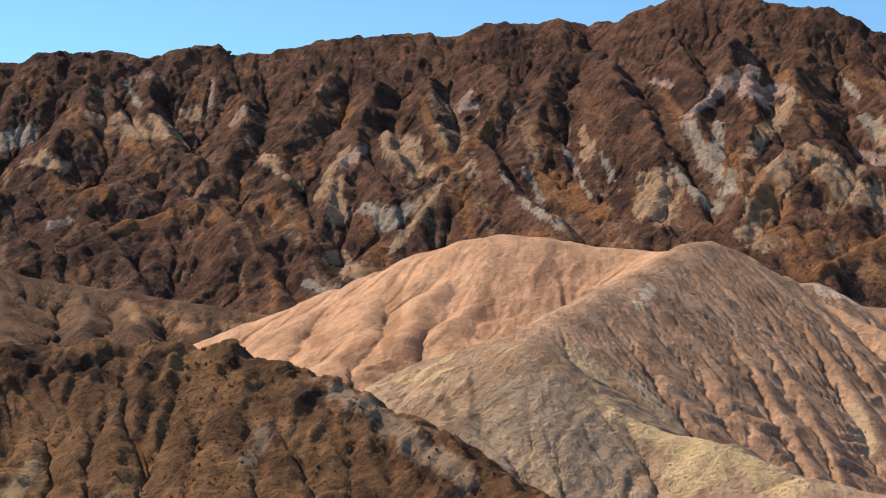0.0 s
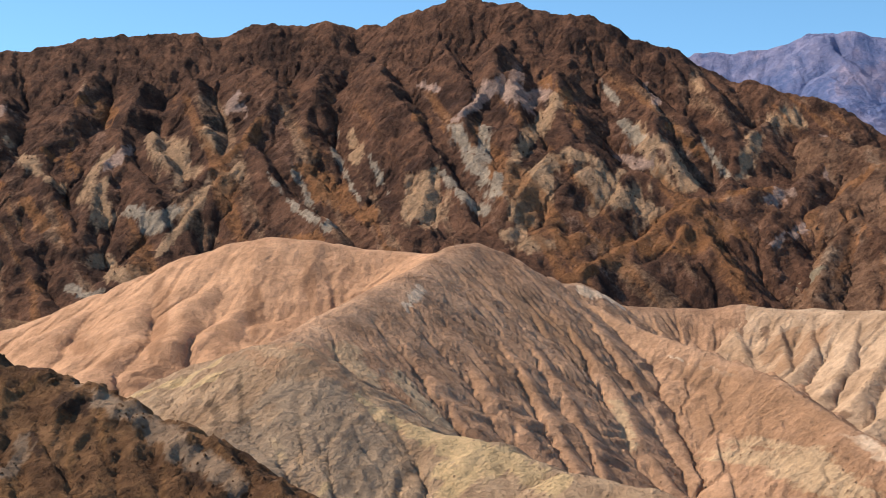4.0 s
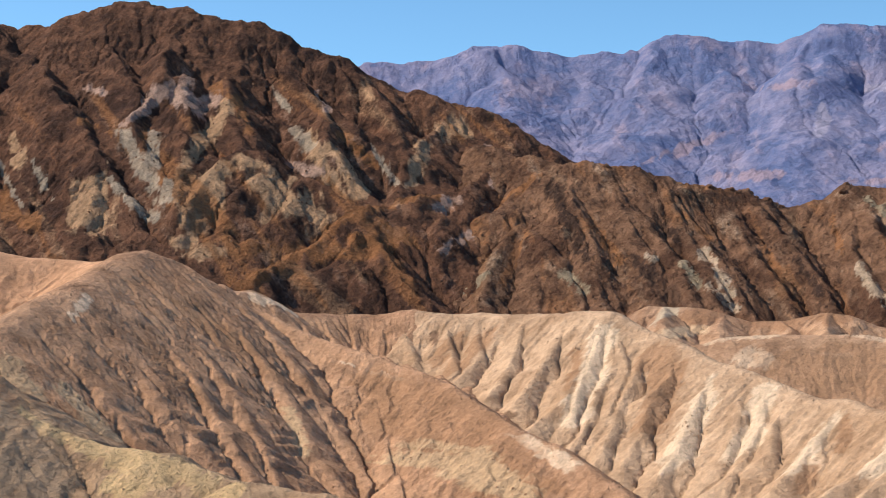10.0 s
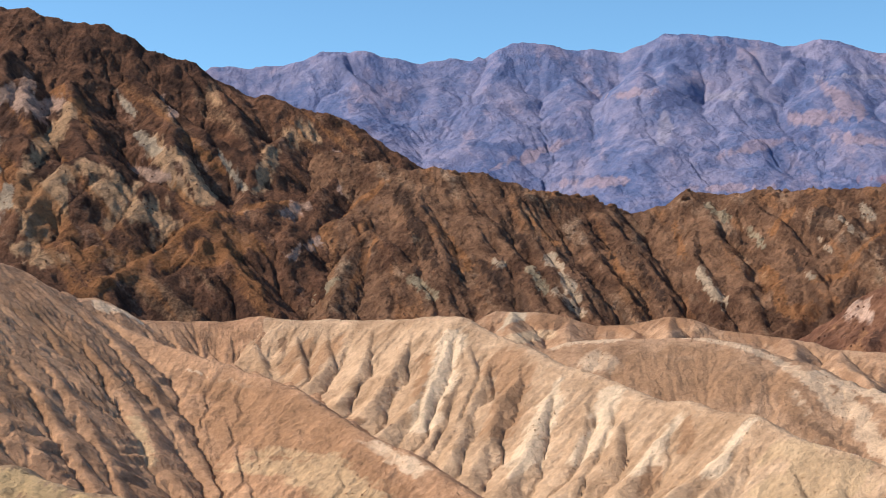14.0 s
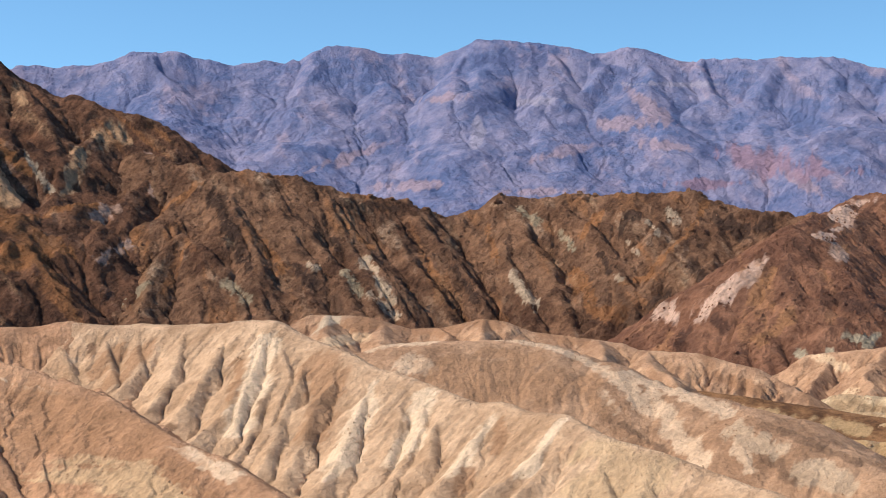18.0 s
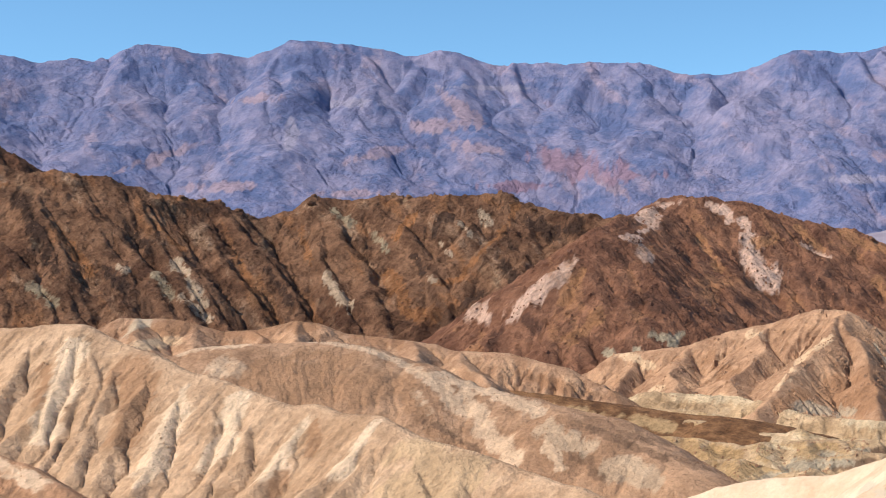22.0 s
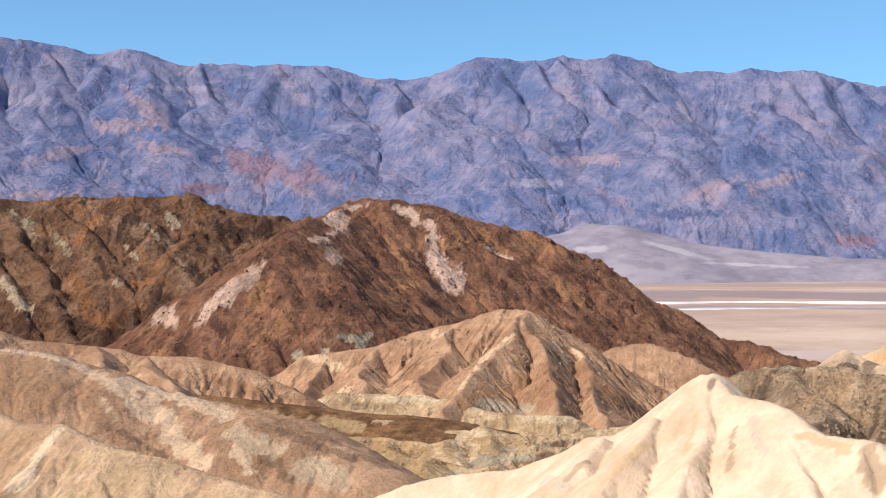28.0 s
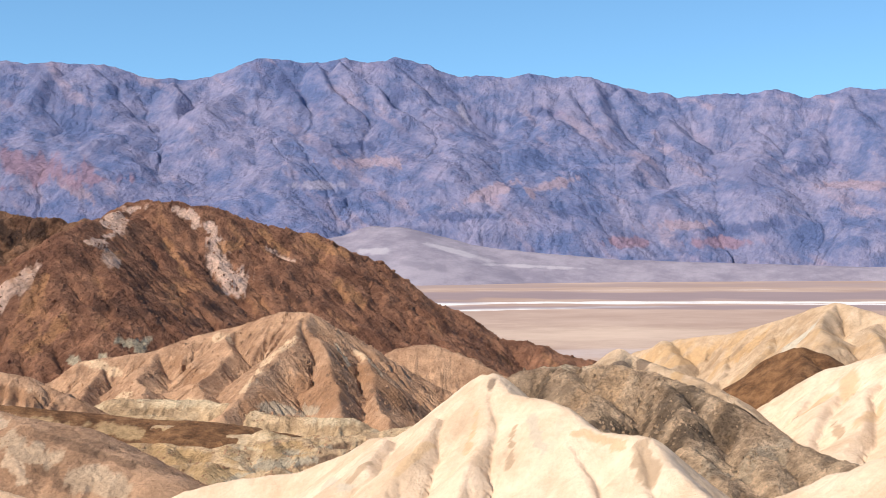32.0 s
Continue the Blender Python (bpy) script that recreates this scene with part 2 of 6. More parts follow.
def sheet_mesh(name, X, Y, Z, quad, material, paint=None, normals=None):
    rows, cols = X.shape
    idx = np.arange(rows * cols).reshape(rows, cols)
    a, b, c, d = idx[:-1, :-1], idx[:-1, 1:], idx[1:, 1:], idx[1:, :-1]
    f = np.stack([a[quad], b[quad], c[quad], d[quad]], -1)
    used = np.zeros(rows * cols, bool)
    used[f.ravel()] = True
    renum = np.cumsum(used) - 1
    f = renum[f]
    co = np.stack([X.ravel(), Y.ravel(), Z.ravel()], -1)[used]
    me = bpy.data.meshes.new(name)
    me.vertices.add(len(co))
    me.vertices.foreach_set("co", co.ravel().astype(np.float32))
    me.loops.add(len(f) * 4)
    me.loops.foreach_set("vertex_index", f.ravel().astype(np.int32))
    me.polygons.add(len(f))
    me.polygons.foreach_set("loop_start", (np.arange(len(f)) * 4).astype(np.int32))
    me.polygons.foreach_set("use_smooth", np.ones(len(f), bool))
    me.update(calc_edges=True)
    if paint is not None:
        layer = me.color_attributes.new("beds", "FLOAT_COLOR", "POINT")
        layer.data.foreach_set("color", paint[used].ravel())
    me.materials.append(material)
    if normals is not None:
        me.normals_split_custom_set_from_vertices(normals[used].astype(np.float32).tolist())
    return me


# ---- materials ----
def earth(name, dark, light, scale=1.0, bump=0.3, beds=None, rough=0.95, contrast=0.45):
    """Dry soil or rock: two tones, mottled at three sizes; beds: colours of up to four kinds of strata held in the mesh."""
    m = bpy.data.materials.new(name)
    m.use_nodes = True
    nt = m.node_tree
    bsdf = nt.nodes["Principled BSDF"]
    bsdf.inputs["Roughness"].default_value = rough
    bsdf.inputs["Specular IOR Level"].default_value = 0.15

    def node(kind, **props):
        n = nt.nodes.new(kind)
        for k, v in props.items():
            n.inputs[k].default_value = v
        return n

    geo = nt.nodes.new("ShaderNodeNewGeometry")

    def speck(size, detail=6.0, roughness=0.6):
        n = node("ShaderNodeTexNoise", Scale=1.0 / size, Detail=detail, Roughness=roughness)
        nt.links.new(geo.outputs["Position"], n.inputs["Vector"])
        return n.outputs["Fac"]

    def ramp(fac, lo, hi):
        r = node("ShaderNodeMapRange")
        r.interpolation_type = "SMOOTHSTEP"
        r.inputs["From Min"].default_value, r.inputs["From Max"].default_value = lo, hi
        nt.links.new(fac, r.inputs["Value"])
        return r.outputs["Result"]

    def mix(fac, a, b, blend="MIX"):
        x = nt.nodes.new("ShaderNodeMix")
        x.data_type, x.blend_type = "RGBA", blend
        for sock, val in ((x.inputs[0], fac), (x.inputs[6], a), (x.inputs[7], b)):
            if isinstance(val, (int, float)):
                sock.default_value = val
            elif isinstance(val, tuple):
                sock.default_value = (*val, 1)
            else:
                nt.links.new(val, sock)
        return x.outputs[2]

    def calc(op, a, b):
        x = nt.nodes.new("ShaderNodeMath")
        x.operation = op
        for sock, val in zip(x.inputs, (a, b)):
            if isinstance(val, (int, float)):
                sock.default_value = val
            else:
                nt.links.new(val, sock)
        return x.outputs[0]

    big, mid, fine = speck(24 * scale), speck(5 * scale, 8.0, 0.65), speck(0.8 * scale, 6.0, 0.7)
    col = mix(ramp(calc("ADD", calc("MULTIPLY", big, 0.5), calc("MULTIPLY", mid, 0.5)), 0.38, 0.62), dark, light)
    if beds:
        att = nt.nodes.new("ShaderNodeVertexColor")
        att.layer_name = "beds"
        sep = nt.nodes.new("ShaderNodeSeparateColor")
        nt.links.new(att.outputs["Color"], sep.inputs[0])
        edge = calc("ADD", calc("MULTIPLY", calc("SUBTRACT", mid, 0.5), 0.75), calc("MULTIPLY", calc("SUBTRACT", fine, 0.5), 0.4))
        for sock, tone in zip((sep.outputs[0], sep.outputs[1], sep.outputs[2], att.outputs["Alpha"]), beds):
            fac = ramp(calc("ADD", sock, edge), 0.24, 0.92)
            col = mix(calc("MULTIPLY", fac, 0.85), col, tone)
    speckle = node("ShaderNodeMapRange")
    speckle.inputs["From Min"].default_value, speckle.inputs["From Max"].default_value = 0.34, 0.66
    speckle.inputs["To Min"].default_value, speckle.inputs["To Max"].default_value = 1 - 0.85 * contrast, 1 + 0.85 * contrast
    nt.links.new(calc("ADD", calc("MULTIPLY", fine, 0.5), calc("MULTIPLY", mid, 0.5)), speckle.inputs["Value"])
    grey = nt.nodes.new("ShaderNodeCombineColor")
    for k in range(3):
        nt.links.new(speckle.outputs[0], grey.inputs[k])
    col = mix(1.0, col, grey.outputs[0], "MULTIPLY")
    nt.links.new(col, bsdf.inputs["Base Color"])
    b = node("ShaderNodeBump", Strength=1.0, Distance=bump * scale * 1.35)
    nt.links.new(calc("ADD", fine, calc("MULTIPLY", mid, 1.5)), b.inputs["Height"])
    nt.links.new(b.outputs[0], bsdf.inputs["Normal"])
    return m


pale = earth("pale_clay", (0.365, 0.203, 0.117), (0.465, 0.273, 0.162), 1.0, 0.4, contrast=0.5, beds=((0.66, 0.485, 0.335), (0.35, 0.195, 0.108), (0.20, 0.115, 0.07), (0.50, 0.345, 0.205)))
pink_clay = earth("pink_clay", (0.44, 0.238, 0.13), (0.535, 0.30, 0.17), 1.0, 0.25, contrast=0.36, beds=((0.62, 0.40, 0.25), (0.34, 0.175, 0.092), (0.20, 0.115, 0.07), (0.46, 0.30, 0.19)))
dome_clay = earth("dome_clay", (0.32, 0.186, 0.11), (0.425, 0.262, 0.16), 1.0, 0.35, contrast=0.4, beds=((0.60, 0.43, 0.29), (0.33, 0.19, 0.108), (0.20, 0.12, 0.075), (0.46, 0.335, 0.225)))
rib_clay = earth("rib_clay", (0.42, 0.265, 0.158), (0.545, 0.37, 0.238), 0.9, 0.4, contrast=0.38, beds=((0.70, 0.525, 0.36), (0.35, 0.20, 0.112), (0.20, 0.115, 0.07), (0.50, 0.345, 0.205)))
cream = earth("cream_clay", (0.58, 0.415, 0.28), (0.71, 0.545, 0.395), 1.0, 0.2, contrast=0.14, beds=((0.56, 0.38, 0.225), (0.40, 0.28, 0.18), (0.2, 0.14, 0.1), (0.50, 0.42, 0.32)))
grey_clay = earth("grey_clay", (0.42, 0.26, 0.152), (0.55, 0.365, 0.222), 0.8, 0.8, contrast=0.35, beds=((0.72, 0.50, 0.26), (0.48, 0.275, 0.155), (0.20, 0.13, 0.08), (0.42, 0.295, 0.195)))
# Third bed tone, near black, also paints shadow under the dark ridge's crest.
dark_clay = earth("dark_clay", (0.125, 0.06, 0.028), (0.275, 0.142, 0.066), 0.6, 0.8, contrast=0.4, beds=((0.48, 0.32, 0.165), (0.27, 0.135, 0.056), (0.045, 0.024, 0.016), (0.38, 0.252, 0.16)))
tan_clay = earth("tan_clay", (0.34, 0.195, 0.118), (0.48, 0.295, 0.18), 1.0, 0.5, contrast=0.35, beds=((0.62, 0.44, 0.28), (0.33, 0.18, 0.10), (0.17, 0.10, 0.064), (0.46, 0.365, 0.26)))
rough_clay = earth("rough_clay", (0.38, 0.255, 0.16), (0.60, 0.425, 0.275), 0.7, 1.2, contrast=0.7, beds=((0.72, 0.56, 0.38), (0.48, 0.31, 0.18), (0.14, 0.098, 0.066), (0.50, 0.38, 0.26)))
brown_rock = earth("brown_rock", (0.118, 0.057, 0.034), (0.275, 0.148, 0.086), 2.2, 1.1, contrast=0.58, beds=((0.60, 0.45, 0.31), (0.345, 0.155, 0.066), (0.062, 0.036, 0.026), (0.40, 0.32, 0.21)))
umber_rock = earth("umber_rock", (0.078, 0.038, 0.025), (0.205, 0.098, 0.056), 2.2, 1.2, contrast=0.58, beds=((0.56, 0.345, 0.195), (0.33, 0.145, 0.058), (0.54, 0.355, 0.27), (0.47, 0.375, 0.275)))
brown_clay = earth("brown_clay", (0.115, 0.06, 0.034), (0.195, 0.108, 0.06), 1.2, 0.6, beds=((0.5, 0.35, 0.2), (0.36, 0.19, 0.09), (0.12, 0.07, 0.045), (0.3, 0.25, 0.2)))
red_rock = earth("red_rock", (0.17, 0.078, 0.049), (0.30, 0.148, 0.088), 2.0, 0.8, contrast=0.45, beds=((0.70, 0.48, 0.37), (0.40, 0.20, 0.098), (0.10, 0.05, 0.035), (0.47, 0.40, 0.28)))
# Bluish mauve: the haze of distance is put into the rock's base colours.
hazed_mauve_rock = earth("hazed_mauve_rock", (0.118, 0.16, 0.315), (0.268, 0.255, 0.375), 12, 0.6, contrast=0.24, beds=((0.36, 0.275, 0.33), (0.10, 0.125, 0.25), (0.285, 0.185, 0.245), (0.33, 0.31, 0.41)))
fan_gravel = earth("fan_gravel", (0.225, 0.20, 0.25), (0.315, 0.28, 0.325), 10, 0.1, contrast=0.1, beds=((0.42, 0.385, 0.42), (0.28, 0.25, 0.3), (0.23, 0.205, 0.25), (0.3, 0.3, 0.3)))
playa = earth("valley_floor", (0.40, 0.28, 0.222), (0.49, 0.36, 0.288), 30, 0.02, contrast=0.06, beds=((0.86, 0.84, 0.82), (0.27, 0.205, 0.215), (0.58, 0.44, 0.34), (0.5, 0.42, 0.4)))
buff_clay = earth("buff_clay", (0.48, 0.33, 0.205), (0.64, 0.465, 0.31), 1.0, 0.5, contrast=0.2, beds=((0.55, 0.35, 0.18), (0.36, 0.25, 0.16), (0.2, 0.14, 0.1), (0.6, 0.54, 0.43)))
wash_clay = earth("wash_clay", (0.43, 0.285, 0.16), (0.57, 0.405, 0.245), 1.2, 0.6, beds=((0.68, 0.53, 0.34), (0.45, 0.29, 0.14), (0.15, 0.09, 0.06), (0.40, 0.34, 0.25)))
wash = earth("wash_ground", (0.38, 0.25, 0.142), (0.50, 0.355, 0.21), 1.5, 0.3)

# ---- crests and spurs, in metres ----
DARK_RIDGE_1 = [
    [(-45.1, 109, 69.7), (-37.7, 111.8, 70.7), (-31.4, 113.7, 70.3), (-27.3, 114.8, 70.8), (-23.4, 115, 70.7), (-19.9, 115, 70.2), (-16.4, 114.8, 70.6), (-13.6, 113.9, 69.4), (-11.3, 112.8, 69.2), (-9.5, 111.6, 68.5), (-6.9, 110.5, 67.6), (-5.1, 109.2, 66.8), (-2.6, 108, 66.1), (-0.5, 106, 65.3), (0.7, 104, 64.4), (3, 102, 63.2), (5.9, 96.8, 62.3), (9.5, 89.5, 60.8)],
    [(-30.4, 110, 68), (-29.3, 104.5, 64.6), (-28.2, 99.3, 61.5)],
    [(-27.8, 111.4, 68.8), (-26.2, 105.7, 65.3), (-24.8, 99.5, 61.5)],
    [(-25.1, 112.8, 69.5), (-23.6, 105.9, 65.3), (-22.4, 99.7, 61.5)],
    [(-19.2, 113.6, 69.4), (-18.4, 106.3, 65.2), (-17.6, 99.7, 61.5)],
]
DARK_RIDGE_2 = [
    [(-16.1, 113, 69.5), (-15.8, 108.2, 66.6), (-16.4, 103.8, 64)],
    [(-12.8, 109, 66.8), (-14.2, 104, 64), (-15, 99.7, 61.5)],
    [(-12.8, 109, 66.8), (-11.2, 104.1, 64), (-10, 99.9, 61.5)],
    [(-6.7, 107.7, 65.9), (-4.9, 103.9, 63.6), (-3.1, 100.2, 61.4)],
    [(-9.4, 110.2, 67.7), (-7.8, 105.4, 64.6), (-6.6, 100.2, 61.4)],
]
DARK_RIDGE = DARK_RIDGE_1 + DARK_RIDGE_2
GREY_RIDGE = [
    [(-15.4, 181.3, 56.6), (-10.5, 179.7, 59.5), (-5.6, 177.9, 62.2), (-1.6, 176, 64), (1.8, 174, 65.2), (5, 170.9, 66.5), (9.7, 167.7, 67.2), (12.4, 165, 64.8), (15.9, 162.2, 62), (19.3, 159.3, 59.6), (23.7, 156.2, 58.2), (27.9, 153, 57.8), (31.4, 149.7, 56.5), (35.7, 146.2, 55.2), (39.2, 142.7, 54.9), (34.4, 141.9, 56), (38.8, 138.7, 55.4), (41.9, 135.7, 55.2), (43.7, 130.9, 54.2), (46.1, 123.7, 52.4)],
    [(2.4, 174, 65.2), (4.1, 159.9, 60.4), (5.5, 147.9, 53.9), (5.9, 141.9, 51.2)],
    [(23.7, 156.2, 58), (23.7, 148.1, 53.9), (23.5, 143.1, 51.5)],
    [(-4.1, 172, 60.2), (-2.2, 172, 60.8), (1.8, 174, 64)],
    [(28, 153.5, 57.6), (29.2, 142, 52.9)],
]
ROUND_HILL_BACK = [
    [(-56.9, 279.3, 52.9), (-48.3, 278.8, 56.7), (-35.4, 278.3, 61.6), (-19.5, 277.3, 67.9), (-10.9, 275.8, 71.4), (-2.5, 274, 75.1), (4.8, 272, 77.3), (10.9, 269.8, 78.3), (18, 268.4, 77.9), (22, 267.1, 77.1), (28, 265.5, 76.2), (32.9, 264, 75.7), (37.2, 259.3, 75.5), (41.9, 251.5, 76.2)],
    [(-19.4, 276.3, 67.6), (-24.3, 260.9, 62.8), (-28.2, 243.4, 57.4)],
    [(-2.5, 274, 74.9), (-12.8, 251.7, 64.4), (-19.9, 233.2, 55.7)],
    [(6.8, 270.9, 77.3), (-5.9, 241.9, 62.3), (-8, 224.9, 54.1)],
    [(15, 269.6, 77.9), (4.4, 245, 64.9), (-0.3, 228, 57.2)],
    [(23, 267, 76.9), (10.9, 244.8, 65), (6.8, 231.9, 58.6)],
    [(-13.4, 244.6, 62.1), (-16.5, 235.4, 58.2), (-18.5, 227.2, 55.5)],
]
ROUND_HILL_1 = [
    [(1.2, 184, 63), (5.5, 187.9, 64.7), (10, 191.7, 66), (15.6, 198.4, 68.6), (20.9, 205.9, 70.5), (26.6, 213.4, 72.7), (33.9, 224.4, 75.3), (38, 230.9, 77.2), (42.3, 235.2, 77.6), (45.9, 237.6, 76.4), (51.1, 240.6, 73.7), (57.3, 243.4, 70.8), (61.3, 244.4, 70.8), (64.4, 245.7, 69.4), (67.6, 246.9, 67), (74.1, 247.1, 66.4), (79.4, 247.6, 66.2), (83.8, 245.1, 66.1), (89.9, 241.8, 67.1)],
    [(57.3, 244.4, 70.3), (62.7, 234.8, 67.1), (67.5, 225.1, 63.9), (75.8, 208.7, 60.6), (79.2, 196.7, 58.4), (80.2, 183.2, 55.5), (82.4, 169, 53.3), (83.4, 156.1, 50.4), (82.9, 146.1, 47.7)],
]
ROUND_HILL_2 = [
    [(40, 231.8, 76.8), (44, 216.6, 67.8), (47.2, 201.1, 59.2), (48.9, 189, 52.8), (49.5, 179.8, 48.3)],
    [(40, 231.8, 76.8), (38.1, 215.9, 69.6), (41.5, 204, 62.2), (44.2, 191.3, 55.7), (45.5, 181.5, 50.4)],
    [(30, 216.7, 73), (32.8, 203.4, 65.6), (35.6, 193.5, 59.6), (39.2, 185.7, 54.4), (41.6, 180.2, 50.8)],
    [(24.4, 209.5, 71.3), (26.9, 202.5, 66.6), (28.7, 191.7, 60.7), (31.5, 182.8, 55.2)],
    [(41.2, 233.7, 77.3), (52, 221.4, 67.4), (56, 209.8, 60.5), (57.1, 193.1, 51.9), (58.8, 183.4, 46.5)],
    [(56.1, 242.8, 71.9), (59.2, 221.8, 64.7), (61.8, 206, 56.6), (63.2, 194.6, 50.6), (64.2, 183.1, 46.2)],
]
ROUND_HILL_3 = [
    [(79.4, 238.3, 61.2), (70, 204.8, 56.4), (67.9, 191.3, 50.9), (65.5, 178.2, 46.2)],
    [(84, 228.4, 59), (74.5, 195.7, 55.6), (72.3, 183.5, 51), (69.6, 172.7, 46.9)],
    [(88.8, 215.6, 56.4), (77.6, 182.5, 53.9), (74.7, 171.9, 49.6), (73.1, 166.7, 47.5)],
    [(87.7, 222.5, 58), (76.4, 188.7, 54.7), (72.8, 176.7, 49.7), (70.7, 170.7, 47)],
    [(81.9, 233.6, 60.1), (71.9, 199, 55.3), (69.8, 187.5, 50.5), (67, 176.1, 46.5)],
    [(88.7, 202.2, 54.3), (79.4, 173.7, 52.7), (77.4, 164.4, 49.2)],
    [(74.4, 241.6, 63.1), (67.5, 210.5, 57.6), (66.1, 195.8, 51.1), (64.2, 183.1, 46.2)],
    [(72.4, 209, 59.2), (70.3, 196.1, 53.4), (67, 183, 47.7)],
]
ROUND_HILL_4 = [
    [(74.6, 199, 56.7), (72.4, 187.2, 52), (69.9, 177, 48.3)],
    [(76.2, 188.7, 54.5), (74.6, 179.1, 51.3), (73.1, 171.9, 48.7)],
    [(69.9, 216.4, 61.2), (67.2, 203.3, 54.4), (63.8, 190.8, 48.6)],
]
ROUND_HILL = ROUND_HILL_1 + ROUND_HILL_2 + ROUND_HILL_3 + ROUND_HILL_4
FLUTED_RIDGE_1 = [
    [(89.9, 241.8, 67.1), (92.5, 237.6, 66.6), (99.3, 231.6, 66.8), (105.3, 222.3, 66.9), (109.7, 211.2, 68), (111.1, 208.2, 68.1), (112.7, 199.3, 65.3), (114.2, 191.6, 64), (114.6, 184.3, 62), (116.3, 176.6, 60.9), (117.8, 169, 59.2), (117.9, 162.8, 58.4), (119.1, 159.4, 58.9), (119.8, 153.2, 58), (120.2, 147.1, 58.2), (119.9, 139.5, 56.4), (121.6, 131.3, 55.2), (122.9, 123.2, 53.4), (122.1, 113.9, 52.7), (120.4, 103.8, 50.9)],
    [(102.3, 222.8, 65.7), (94.9, 210.9, 60.1), (87.6, 203.9, 55.7)],
    [(106.4, 214.4, 66.6), (99, 206.2, 61.7), (91.4, 199.1, 56.6)],
    [(108.9, 208.5, 67.1), (101.5, 198.8, 60.9), (95.4, 193.1, 56.5), (89.3, 190.7, 53.3)],
]
FLUTED_RIDGE_2 = [
    [(109.5, 205, 66.2), (105.2, 196.3, 61), (97.6, 188.5, 55.4), (90.7, 182.3, 50.6)],
    [(111.7, 198.3, 64.5), (105.8, 191.1, 59.8), (99, 184.4, 55), (93.6, 177.5, 50.7)],
    [(113.1, 189.8, 62.8), (105.4, 184.6, 58), (99.6, 178.2, 53.4), (93.5, 172.6, 49.2)],
    [(119.8, 142.1, 56.9), (116.3, 135.8, 53.7), (113.1, 130.1, 50.7)],
    [(121.1, 132.1, 55.1), (117.1, 128.8, 52.5), (114.7, 127, 50.9)],
    [(109.2, 206.9, 66.8), (101.6, 197.8, 60.6), (94.3, 188.8, 54.4)],
    [(109.2, 202.7, 65), (105.3, 192.9, 60.1), (98, 184.5, 54.6)],
    [(117, 188.2, 61.7), (109.2, 178.9, 58), (100.6, 170.3, 51.9), (95.9, 166.7, 48.9)],
]
FLUTED_RIDGE_3 = [
    [(115.6, 180.2, 61.7), (111, 170.9, 56.7), (104.2, 164.3, 51.7)],
    [(116.7, 174.2, 60.3), (111.4, 166.2, 55.5), (102.7, 160.1, 50.2), (98.4, 159.3, 47.9)],
    [(117.6, 168.1, 58.9), (112.2, 164.4, 55.6), (107.3, 159.2, 52.6)],
    [(118.9, 159.2, 58.7), (112.3, 155.9, 54.8), (102.7, 151.4, 49.2)],
    [(119.8, 146.8, 57.9), (113.1, 143.6, 54), (104.5, 143.3, 49.6)],
    [(119.8, 146.8, 57.9), (114.4, 141.9, 54.1), (106.6, 139.4, 49.9)],
    [(97.3, 228.8, 65.1), (93.5, 221, 61.2), (89.5, 216.2, 58.1)],
    [(93.1, 236.3, 66.3), (90.8, 226.7, 61.8), (88.9, 218.3, 58.4)],
    [(88.2, 242.6, 66.4), (85.8, 233.3, 62.4), (84.6, 226, 59.2)],
]
FLUTED_RIDGE = FLUTED_RIDGE_1 + FLUTED_RIDGE_2 + FLUTED_RIDGE_3
TAN_DOME_1 = [
    [(144.1, 253.9, 54.6), (153.4, 253.1, 58.1), (160.7, 250.9, 59.9), (167.8, 247.1, 60.4), (175.6, 242.4, 60.5), (182.4, 238.2, 60.7), (185.6, 233.1, 60), (188.7, 228.1, 58.2), (191, 222.2, 56.8), (193.1, 216.4, 54.4), (196.7, 207.6, 52.2), (199.1, 199.7, 51.1), (201.2, 191.8, 49.6), (203.7, 183.3, 48.3), (197.2, 187.4, 49.4), (199, 178, 47), (199.8, 169.5, 44.7), (198.7, 159.8, 42), (195.5, 152.6, 38.4), (191.4, 144.8, 33.6)],
    [(194.6, 212.9, 53.8), (191.4, 202.4, 48.5), (184.2, 190.6, 42.7)],
    [(197.1, 206.2, 52.6), (191.9, 195.3, 46.9), (184.7, 180.8, 42.3)],
    [(199.7, 197.6, 50.8), (195, 184.8, 47.7), (189.3, 177.4, 43)],
]
TAN_DOME_2 = [
    [(201.4, 183.6, 48.1), (196.9, 172.9, 44.4), (192.4, 164.4, 40.2)],
    [(187, 221.7, 56), (180.3, 208.6, 48.1), (176.9, 200.4, 43.8)],
]
TAN_DOME = TAN_DOME_1 + TAN_DOME_2
LOW_TAN_HILL = [
    [(-161.6, 409.3, 68.2), (-139.1, 412.2, 67.5), (-123.3, 411.9, 67.5), (-115.3, 411.6, 65.1), (-102.9, 412.3, 62.8), (-91.4, 409.9, 61.9), (-75.4, 408.1, 59.2), (-59.4, 405.7, 57.1), (-46.6, 402.3, 55), (-34, 398.6, 50.7)],
    [(-123.3, 411.9, 67.3), (-106.4, 364.8, 51.5)],
    [(-102.9, 412.3, 62.7), (-88.2, 364.5, 48.8)],
    [(-89.9, 410.3, 61.5), (-74.3, 364.5, 48.8)],
    [(-70.5, 406.9, 58.3), (-59.9, 370.2, 48.4)],
]
